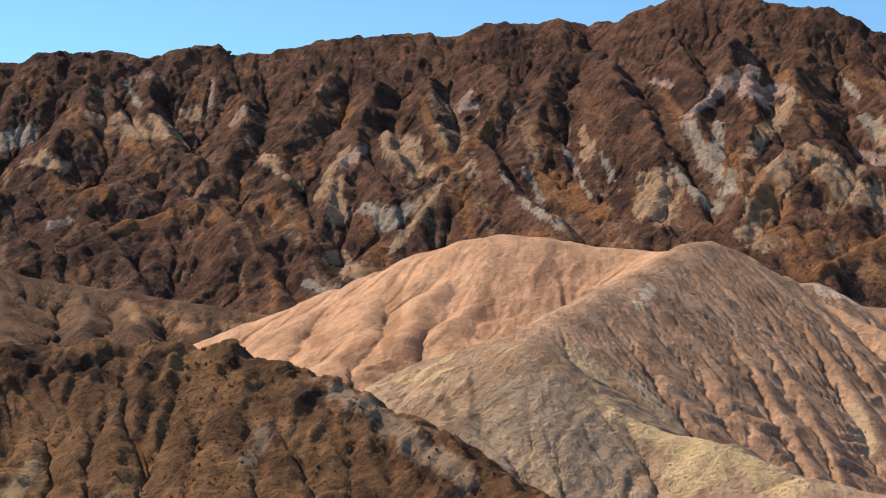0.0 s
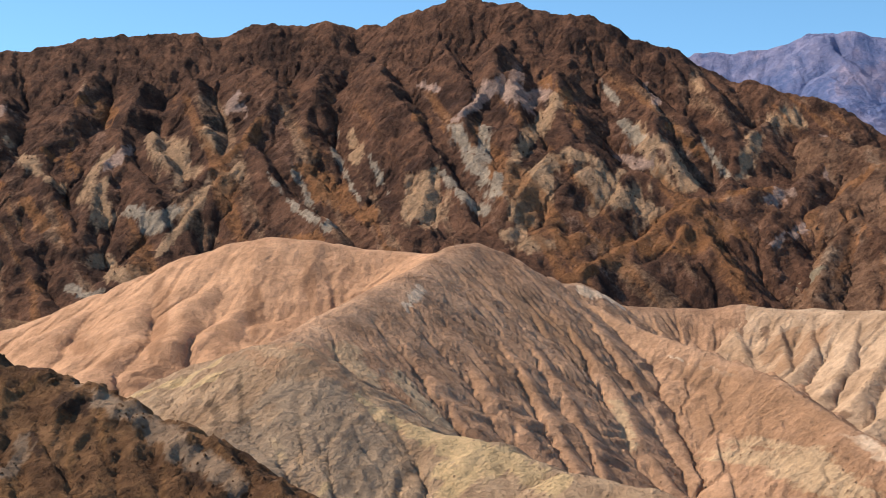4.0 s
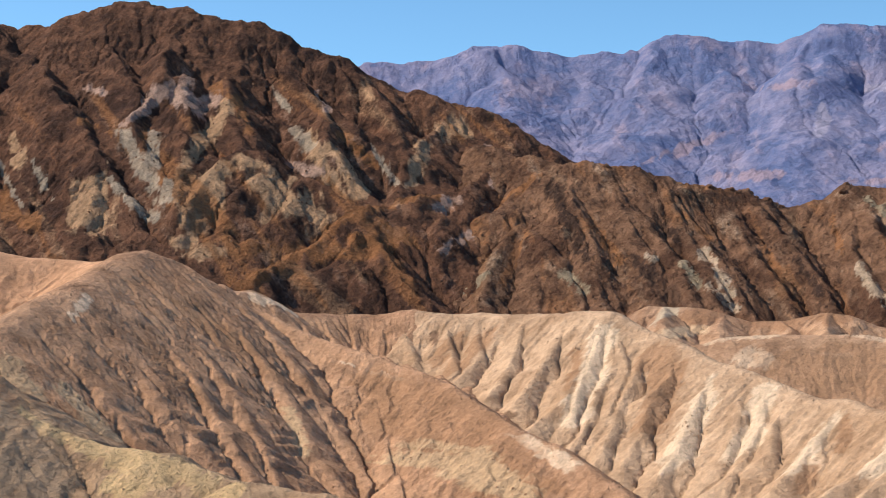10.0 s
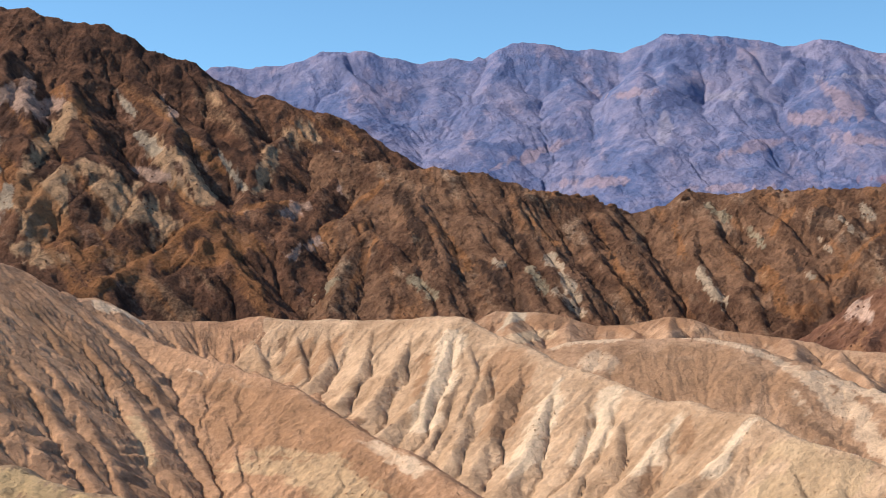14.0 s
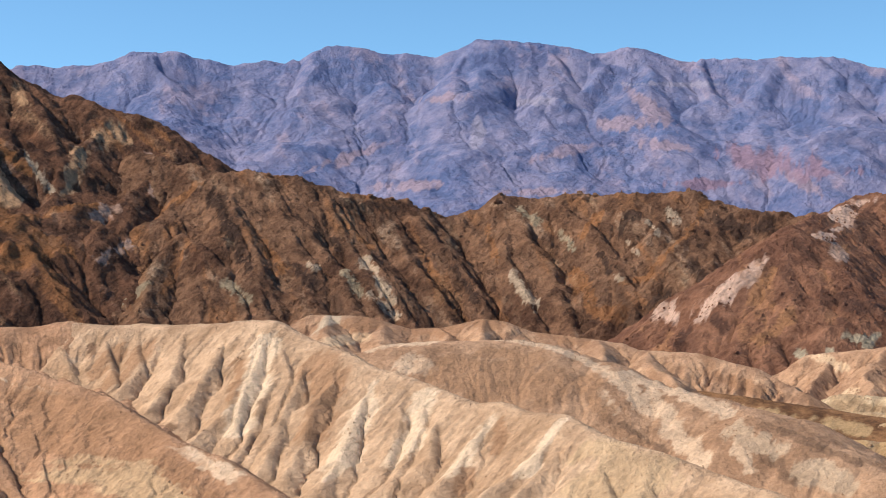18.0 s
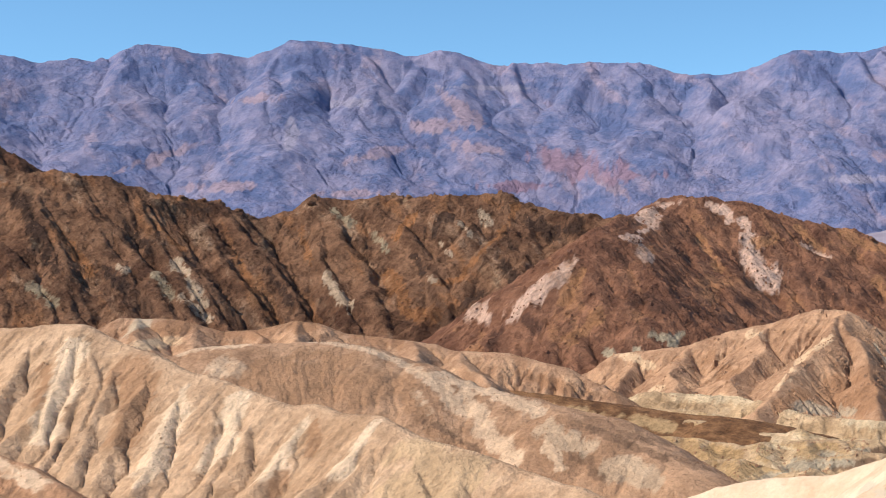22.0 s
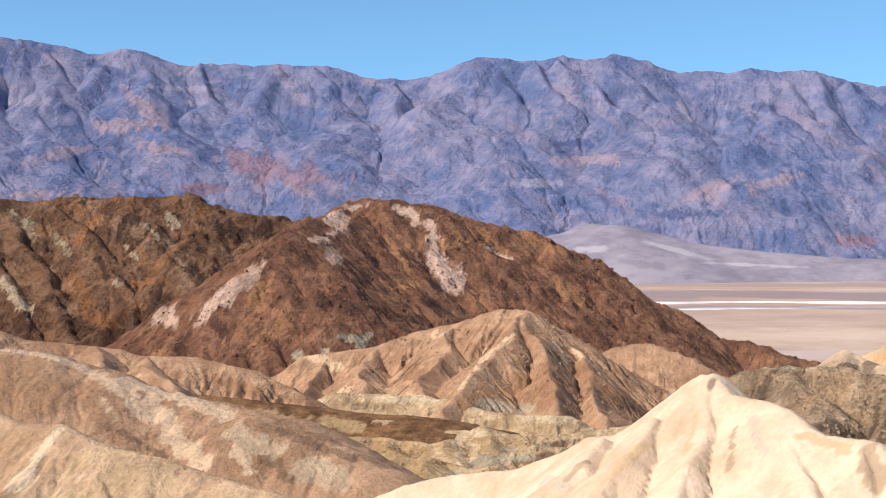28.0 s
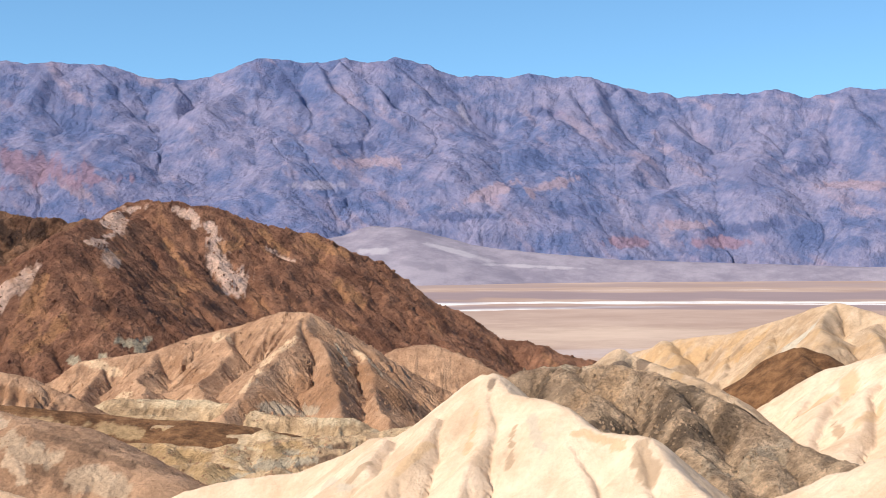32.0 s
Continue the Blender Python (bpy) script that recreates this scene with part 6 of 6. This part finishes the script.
ROUGH_BED_D = [(180.6, 50.4, 53.9, 3.6, 0.9, -40), (175.9, 51.8, 52.4, 3.5, 0.7, -40)]
ROUGH_BEDS = (ROUGH_BED_A, ROUGH_BED_B, ROUGH_BED_C, ROUGH_BED_D)
KNOB_BED_A = [(234.4, 80.2, 58.2, 4.7, 0.7, -35)]
KNOB_BED_C = [(239.1, 87.8, 59.9, 4.4, 0.9, -35)]
KNOB_BEDS = (KNOB_BED_A, (), KNOB_BED_C, ())
FARTAN_BED_A = [(423, 153.4, 45.3, 10.3, 4.1, 40), (423.7, 139.7, 45.7, 8.5, 3.4, 50), (411.5, 120.9, 50.4, 8.2, 2.6, 60)]
FARTAN_BED_D = [(393.3, 100.4, 55.1, 6.2, 2.5, 50)]
FARTAN_BEDS = (FARTAN_BED_A, (), (), FARTAN_BED_D)
CREAM_BED_A = [(256.5, 57.2, 56.1, 4, 1.6, -50), (253.3, 62.2, 52.4, 4, 1, 40), (236.5, 50.2, 52.8, 2.8, 1.3, -60)]
CREAM_BED_B = [(236.9, 54.7, 50.7, 3.7, 0.7, -10)]
CREAM_BEDS = (CREAM_BED_A, CREAM_BED_B, (), ())

BENCH_BED_A = [(284, 266, 37, 10, 1, -5), (270, 290, 39, 9, 1, 0), (293, 246, 35, 9, 1, -8)]


# ---- ground ----
g = np.sinh(np.linspace(-5.3, 5.3, 240)) / math.sinh(5.3) * 7000
GX, GY = np.meshgrid(g, g)
GR = np.hypot(GX, GY)
GZ = ground_z(GX, GY) + 0.8 * fbm(GX / 30, GY / 30, 3, 5) * smooth(GR, 8, 60) * (1 - smooth(GR, 700, 950)) - 1.5 * smooth(GR, 800, 1000)
ground = sheet("ground", GX, GY, GZ, np.ones((239, 239), bool), wash)
tagged(ground, "dusty tan desert ground of the washes", "ground", kind="structure")

# the valley floor: beds of salt and silt lie in long bands along the valley
VX, VY = np.meshgrid(np.arange(900, 4800, 22.0), np.arange(-700, 3700, 22.0))
VR = np.hypot(VX, VY)
VX2 = VX * 0.94 + VY * 0.34 + 60 * fbm(VX / 500, VY / 500, 3, 8)
bands = np.zeros((*VX.shape, 4))
wave = 30 * fbm(VX2 / 420, (VX - VY) / 200, 4, 21)
for r0, half, kind, start, stop, much in ((2125, 42, 0, 0, 4000, 1), (1885, 22, 0, 0, 1850, 0.9), (2040, 24, 0, 1950, 2300, 1), (2720, 22, 0, 1000, 4000, 0.45), (2400, 24, 0, 1800, 2000, 0.6),
                                          (3400, 30, 0, 2300, 3300, 0.6), (2420, 200, 1, 0, 4000, 1), (1960, 70, 1, 0, 4000, 0.8), (1300, 170, 2, 0, 4000, 0.7), (1120, 50, 3, 0, 4000, 0.6), (3050, 200, 1, 0, 4000, 0.6)):
    along = smooth(VX, start, start + 60) * (1 - smooth(VX, stop, stop + 60))
    wide = half * np.clip(1 + 0.9 * fbm(VX / 260, VY / 260, 3, int(r0)), 0.3, 2)
    lean = 0.5 * np.maximum(VX - 1655, 0) if kind == 0 and r0 == 1885 else 0
    amount = (1 - smooth(np.abs(VR + wave * (0.9 + half / 90) - r0 - lean), wide * 0.5, wide * 1.5)) * along * much
    bands[..., kind] = np.maximum(bands[..., kind], amount)
floor_sheet = sheet("valley_floor", VX, VY, 0.15 * fbm(VX / 80, VY / 80, 2, 3), (VR[:-1, :-1] > 980) & (VR[:-1, :-1] < 4500), playa, bands.reshape(-1, 4).astype(np.float32))
tagged(floor_sheet, "flat beige valley floor with white salt streaks", "valley floor", kind="structure")


def valley(x, y):
    return np.zeros_like(x) - 1


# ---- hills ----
landform("far_mountains", FAR_RANGE, 5.5, 0.83, 0.62, 90, 6.0, hazed_mauve_rock, "hazy mauve desert mountain range across the valley", "mountain range", 3,
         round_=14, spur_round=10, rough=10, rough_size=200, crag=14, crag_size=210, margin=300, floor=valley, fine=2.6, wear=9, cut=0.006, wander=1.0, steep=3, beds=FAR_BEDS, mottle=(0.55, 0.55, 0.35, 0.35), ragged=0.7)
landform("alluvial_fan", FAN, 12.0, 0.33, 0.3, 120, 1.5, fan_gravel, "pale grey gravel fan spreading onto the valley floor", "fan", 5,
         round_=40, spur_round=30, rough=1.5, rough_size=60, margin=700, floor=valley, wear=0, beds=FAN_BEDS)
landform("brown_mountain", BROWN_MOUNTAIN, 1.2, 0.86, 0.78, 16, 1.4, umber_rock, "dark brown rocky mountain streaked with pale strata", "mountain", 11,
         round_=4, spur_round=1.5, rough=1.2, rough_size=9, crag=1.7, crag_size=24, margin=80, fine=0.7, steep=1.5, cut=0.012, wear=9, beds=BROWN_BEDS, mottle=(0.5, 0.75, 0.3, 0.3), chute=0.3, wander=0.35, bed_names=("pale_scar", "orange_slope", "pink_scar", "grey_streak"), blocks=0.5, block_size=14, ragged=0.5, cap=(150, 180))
landform("brown_ridge", BROWN_RIDGE, 0.95, 0.78, 0.74, 12, 1.1, brown_rock, "long rugged brown ridge above the washes", "ridge", 21,
         round_=3, spur_round=1.5, rough=0.9, rough_size=7, crag=1.5, crag_size=15, margin=70, fine=0.65, steep=0.9, cut=0.014, wear=9, beds=RIDGE_BEDS, mottle=(0.4, 0.6, 0.6, 0.35), chute=0.3, wander=0.4, bed_names=("pale_streak", "orange_slope", "outcrop_and_shade", "grey_streak"), blocks=0.6, block_size=12, ragged=0.7)
landform("red_hill", RED_HILL, 1.0, 0.72, 0.68, 12, 0.7, red_rock, "reddish brown hill with pale pink scars", "hill", 31,
         round_=5, spur_round=2, rough=1.1, rough_size=6, crag=1.0, crag_size=14, margin=70, fine=0.5, steep=0.8, cut=0.016, wander=0.4, beds=RED_BEDS, mottle=(0.12, 0.6, 0.45, 0.1), bed_names=("pink_scar", "orange_slope", "outcrop_and_shade", "green_bed"), blocks=0.3, block_size=10, ragged=0.5)
landform("tan_hill", TAN_HILL, 0.6, 0.72, 0.7, 9, 1.6, tan_clay, "tan eroded hill with fluted slopes", "hill", 41, round_=1.5, spur_round=0.6, margin=45, crag=0.35, crag_size=9, fine=0.25, cut=0.04, beds=TAN_BEDS, mottle=(0.35, 0.5, 0.2, 0.2), ragged=0.3)
landform("low_tan_hill", LOW_TAN_HILL, 0.8, 0.55, 0.5, 9, 1.4, brown_clay, "low tan hill below the dark mountain", "hill", 51, round_=2, margin=45, cut=0.04, beds=LOW_BEDS, mottle=(0, 0.6, 0.9, 0))
landform("orange_bank", ORANGE_BADLANDS, 0.65, 0.55, 0.5, 7, 1.6, tan_clay, "low orange and tan fluted bank", "bank", 61, round_=1.2, margin=40, cut=0.05, beds=ORANGE_BEDS, mottle=(0.4, 0.7, 0.4, 0.3))
landform("wash_bank", FLATS, 0.5, 0.5, 0.46, 5, 1.1, wash_clay, "low yellowish eroded banks along dry washes", "badlands", 71, round_=1.5, margin=30, crag=0.5, crag_size=9, cut=0.05, beds=WASH_BEDS, mottle=(0.7, 0.5, 0.5, 0.4))
landform("tan_dome", TAN_DOME, 0.42, 0.62, 0.58, 5, 0.3, dome_clay, "smooth tan domed hill with rilled flank", "hill", 81, round_=6, spur_round=1.2, margin=40, fine=0.12, cut=0.006, beds=DOME_BEDS, mottle=(0.25, 0.5, 0.1, 0.2), bed_names=("pale_rib", "brown_slope", "dark_gully", "grey_bed"), ragged=0.25, rough=0.2, rough_size=3)
landform("round_hill_behind", ROUND_HILL_BACK, 0.44, 0.62, 0.58, 5, 0.5, pink_clay, "smooth rounded pinkish tan clay hill", "hill", 91, bed_names=("pale_rib", "brown_slope", "dark_gully", "grey_bed"), round_=4, spur_round=2.5, margin=40, fine=0.04, cut=0.008, beds=BACK_BEDS, mottle=(0, 0.3, 0, 0))
landform("round_hill", ROUND_HILL, 0.35, 0.69, 0.69, 3.0, 0.5, pale, "pale rounded clay hill cut by deep rills", "hill", 101, round_=2.2, spur_round=0.8, margin=25, fine=0.05, cut=0.013, wear=9, beds=ROUND_BEDS, mottle=(0.3, 0.45, 0.05, 0.05), bed_names=("cream_rib", "brown_slope", "dark_streak", "grey_bed"), ragged=0.4, wander=0.3)
landform("fluted_ridge", FLUTED_RIDGE, 0.33, 0.74, 0.7, 2.6, 0.35, rib_clay, "cream clay ridge with sharp ribs and gullies", "ridge", 105, round_=1.5, spur_round=0.5, margin=25, fine=0.06, cut=0.012, wear=9, beds=FLUTED_BEDS, mottle=(0.3, 0.35, 0.05, 0.2), bed_names=("cream_rib", "brown_slope", "dark_streak", "yellow_slope"), ragged=0.3, wander=0.3)
landform("grey_ridge", GREY_RIDGE, 0.32, 0.62, 0.48, 4, 0.5, grey_clay, "grey and yellow clay ridge", "ridge", 111, round_=0.8, spur_round=2.0, margin=25, fine=0.12, rough=0.3, rough_size=4, cut=0.012, beds=GREY_BEDS, mottle=(0.3, 0.35, 0.3, 0.4), bed_names=("yellow_bed", "orange_bed", "dark_patch", "grey_slope"))
landform("dark_ridge", DARK_RIDGE, 0.25, 0.68, 0.66, 1.6, 0.3, dark_clay, "dark brown crumbling ridge with a blocky crest", "ridge", 121, round_=0.8, spur_round=0.6, rough=0.3, rough_size=5,
         margin=22, crag=0.12, crag_size=2.5, fine=0.08, steep=0.05, cut=0.012, wander=0.4, beds=DARK_BEDS, mottle=(0.1, 0.8, 0.3, 0.2), bed_names=("yellow_bed", "orange_bed", "dark_patch", "grey_slope"), blocks=0.3, block_size=2.6)
landform("white_hill", WHITE_HILL, 0.36, 0.84, 0.78, 5, 0.35, cream, "cream white sharp-crested clay hill", "hill", 131, round_=0.8, spur_round=0.6, margin=30, fine=0.06, cut=0.012, wander=0.3, beds=WHITE_BEDS, mottle=(0.12, 0.1, 0, 0.12), ragged=0.3)
landform("rough_hill", ROUGH_HILL, 0.36, 0.7, 0.7, 5, 0.6, rough_clay, "grey-brown hill with a rough stony slope", "hill", 141, round_=2, rough=0.4, rough_size=2.5, margin=30, crag=0.35, crag_size=3, fine=0.28, cut=0.02, beds=ROUGH_BEDS, mottle=(0.2, 0.5, 0.6, 0.3))
landform("pale_knob", PALE_KNOB, 0.48, 0.75, 0.7, 5, 0.7, buff_clay, "pale pointed clay knob", "hill", 151, round_=1.5, margin=30, fine=0.12, cut=0.02, beds=KNOB_BEDS, mottle=(0.2, 0.4, 0.2, 0.3))
landform("far_tan_ridge", FAR_TAN_RIDGE, 0.7, 0.7, 0.66, 8, 2.0, buff_clay, "pale tan fluted ridge at the valley's edge", "ridge", 161, round_=1.5, margin=45, fine=0.15, cut=0.04, beds=FARTAN_BEDS, mottle=(0.7, 0.4, 0.2, 0.4))
landform("dark_cone", DARK_CONE, 0.7, 0.66, 0.62, 8, 0.4, dark_clay, "small dark brown cone-shaped mound", "mound", 171, round_=2, margin=30, fine=0.1, cut=0.01)
landform("cream_slope", CREAM_SLOPE, 0.55, 0.64, 0.62, 8, 1.3, cream, "pale cream clay slope with soft gullies", "hill", 181, round_=2.5, margin=35, fine=0.06, beds=CREAM_BEDS, mottle=(0.25, 0, 0, 0.15))
landform("near_cream_hill", NEAR_CREAM, 0.45, 0.62, 0.62, 6, 0.7, cream, "cream clay shoulder", "hill", 191, round_=1.5, margin=30, fine=0.05, beds=((), (), (), ()), mottle=(0.4, 0, 0, 0.3))
landform("dark_bench", DARK_BENCH, 0.6, 0.22, 0.2, 8, 0.5, dark_clay, "dark brown gravel bench between pale washes", "bench", 201, round_=2, margin=25, cut=0.01, beds=(BENCH_BED_A, (), (), ()), mottle=(0.2, 0.3, 0.2, 0), bed_names=("gravel_strip", "orange_bed", "dark_patch", "grey_bed"))


# ---- loose rock ----
def rock_mesh(seed, rough=0.35, level=1):
    """An angular block, flat-faced, about 1 m across."""
    rng = np.random.RandomState(seed)
    bm = bmesh.new()
    bmesh.ops.create_icosphere(bm, subdivisions=level, radius=0.5)
    cuts = [(Vector(rng.normal(size=3)).normalized(), rng.uniform(0.26, 0.42)) for _ in range(7)]
    for v in bm.verts:
        for n, d in cuts:
            over = v.co.dot(n) - d
            if over > 0:
                v.co -= n * over
        v.co *= 1 + rng.uniform(-rough, rough) * 0.35
        v.co.z *= 0.8
    me = bpy.data.meshes.new("boulder")
    bm.to_mesh(me)
    bm.free()
    return me


def height_at(name, x, y):
    X, Y, H = GRIDS[name]
    d = (X - x) ** 2 + (Y - y) ** 2
    return float(H.ravel()[int(np.argmin(d))])


def boulders(name, along, count, size, spread, material, label, seed, part_of=None):
    """Blocks along a line on a hill, sunk a little into the ground."""
    rng = np.random.RandomState(seed)
    shapes = [rock_mesh(seed * 10 + k, level=2) for k in range(4)]
    for me in shapes:
        me.materials.append(material)
    for k in range(count):
        i = rng.randint(len(along) - 1)
        t = rng.uniform()
        a, b = along[i], along[i + 1]
        x, y = a[0] + (b[0] - a[0]) * t + rng.normal() * spread, a[1] + (b[1] - a[1]) * t + rng.normal() * spread
        w = size * rng.uniform(0.6, 1.5)
        ob = new("outcrop" if part_of else "boulder", shapes[k % 4])
        ob.matrix_world = Matrix.LocRotScale((x, y, height_at(name, x, y) - w * 0.12), Euler(rng.uniform(-0.4, 0.4, 3) + np.array((0, 0, rng.uniform(0, 6)))), (w * rng.uniform(0.8, 1.4), w, w * rng.uniform(0.7, 1.1)))
        if part_of:
            ob.parent = part_of
        else:
            tagged(ob, label, "boulder", group="boulders on the dark crest")


def scree(name, count, sizes, material, label, seed, near=None):
    """Small loose stones over a hill's slopes, joined in one mesh."""
    rng = np.random.RandomState(seed)
    X, Y, H = GRIDS[name]
    gy, gx = np.gradient(H)
    ok = (H > ground_z(X, Y) + 1).ravel()
    if near is not None:
        cx, cy, r = near
        ok &= (((X - cx) ** 2 + (Y - cy) ** 2) < r * r).ravel()
    clump = np.exp(3.5 * fbm(X / 9, Y / 9, 4, seed)).ravel() * ok
    pick = rng.choice(X.size, count, p=clump / clump.sum())
    base = np.array([(1, 0, -0.5), (-0.5, 0.9, -0.5), (-0.6, -0.8, -0.5), (0.5, 0.2, 0.6), (-0.3, 0.5, 0.7), (-0.2, -0.5, 0.5)]) * 0.6
    faces = np.array([(0, 1, 3), (1, 4, 3), (1, 2, 4), (2, 5, 4), (2, 0, 5), (0, 3, 5), (3, 4, 5)])
    step = abs(X[0, 1] - X[0, 0]) + abs(Y[0, 1] - Y[0, 0])
    w = rng.uniform(sizes[0], sizes[1], count) * rng.uniform(0.5, 1, count)
    turn = rng.uniform(0, 6.28, count)
    co = base[None] * (1 + rng.uniform(-0.35, 0.35, (count, 6, 3)))
    x = co[..., 0] * np.cos(turn)[:, None] - co[..., 1] * np.sin(turn)[:, None]
    y = co[..., 0] * np.sin(turn)[:, None] + co[..., 1] * np.cos(turn)[:, None]
    jitter = rng.uniform(-0.4, 0.4, (count, 2)) * step
    co = np.stack([x * w[:, None] + (X.ravel()[pick] + jitter[:, 0] * 0)[:, None], y * w[:, None] + Y.ravel()[pick][:, None], co[..., 2] * w[:, None] + (H.ravel()[pick] + w * 0.12)[:, None]], -1)
    me = bpy.data.meshes.new("loose_stones")
    me.from_pydata(co.reshape(-1, 3).tolist(), [], (faces[None] + 6 * np.arange(count)[:, None, None]).reshape(-1, 3).tolist())
    me.materials.append(material)
    return tagged(new("loose_stones", me), label, "stones", kind="stuff")


crest = DARK_RIDGE[0]
boulders("dark_ridge", crest[1:8], 7, 0.55, 0.5, dark_clay, "dark brown angular block on a crumbling ridge crest", 3)
boulders("dark_ridge", crest[6:7] + crest[6:7], 1, 1.3, 0.1, dark_clay, "large dark block standing on the ridge crest", 4)
boulders("dark_ridge", crest[7:12], 5, 0.6, 0.7, dark_clay, "dark brown angular block on a crumbling ridge crest", 5)
boulders("brown_ridge", BROWN_RIDGE[0][3:12], 26, 4.0, 3.0, brown_rock, "", 6, bpy.data.objects["brown_ridge"])
boulders("brown_ridge", BROWN_RIDGE[0][12:19], 24, 3.5, 4.0, brown_rock, "", 7, bpy.data.objects["brown_ridge"])
boulders("brown_mountain", BROWN_MOUNTAIN[0][2:18], 24, 3.2, 4.0, brown_rock, "", 8, bpy.data.objects["brown_mountain"])
boulders("red_hill", RED_HILL[0][5:12], 22, 3.0, 5.0, red_rock, "", 9, bpy.data.objects["red_hill"])
scree("rough_hill", 5000, (0.15, 0.7), rough_clay, "grey-brown rubble strewn over a clay slope", 11)
scree("dark_ridge", 3500, (0.06, 0.35), dark_clay, "dark brown stones on a crumbling slope", 12)
scree("grey_ridge", 3500, (0.07, 0.3), grey_clay, "small grey stones on a clay slope", 13)
scree("round_hill", 5000, (0.08, 0.35), pale, "small tan stones over clay slopes", 14)
scree("fluted_ridge", 4000, (0.08, 0.35), rib_clay, "small cream stones over ribbed clay", 24)
scree("tan_dome", 3000, (0.12, 0.45), dome_clay, "tan rubble on the flank of a domed hill", 15)
scree("brown_mountain", 4000, (0.5, 1.6), brown_rock, "dark brown blocks on the mountain's slopes", 16)
scree("brown_ridge", 4000, (0.5, 1.5), brown_rock, "dark brown blocks on the ridge's slopes", 17)
scree("red_hill", 4000, (0.4, 1.8), red_rock, "reddish blocks on the hill's slopes", 18)
scree("tan_hill", 3000, (0.2, 1.0), tan_clay, "tan blocks on a fluted hill", 19)
scree("wash_bank", 2500, (0.2, 0.9), tan_clay, "tan stones along dry washes", 20)
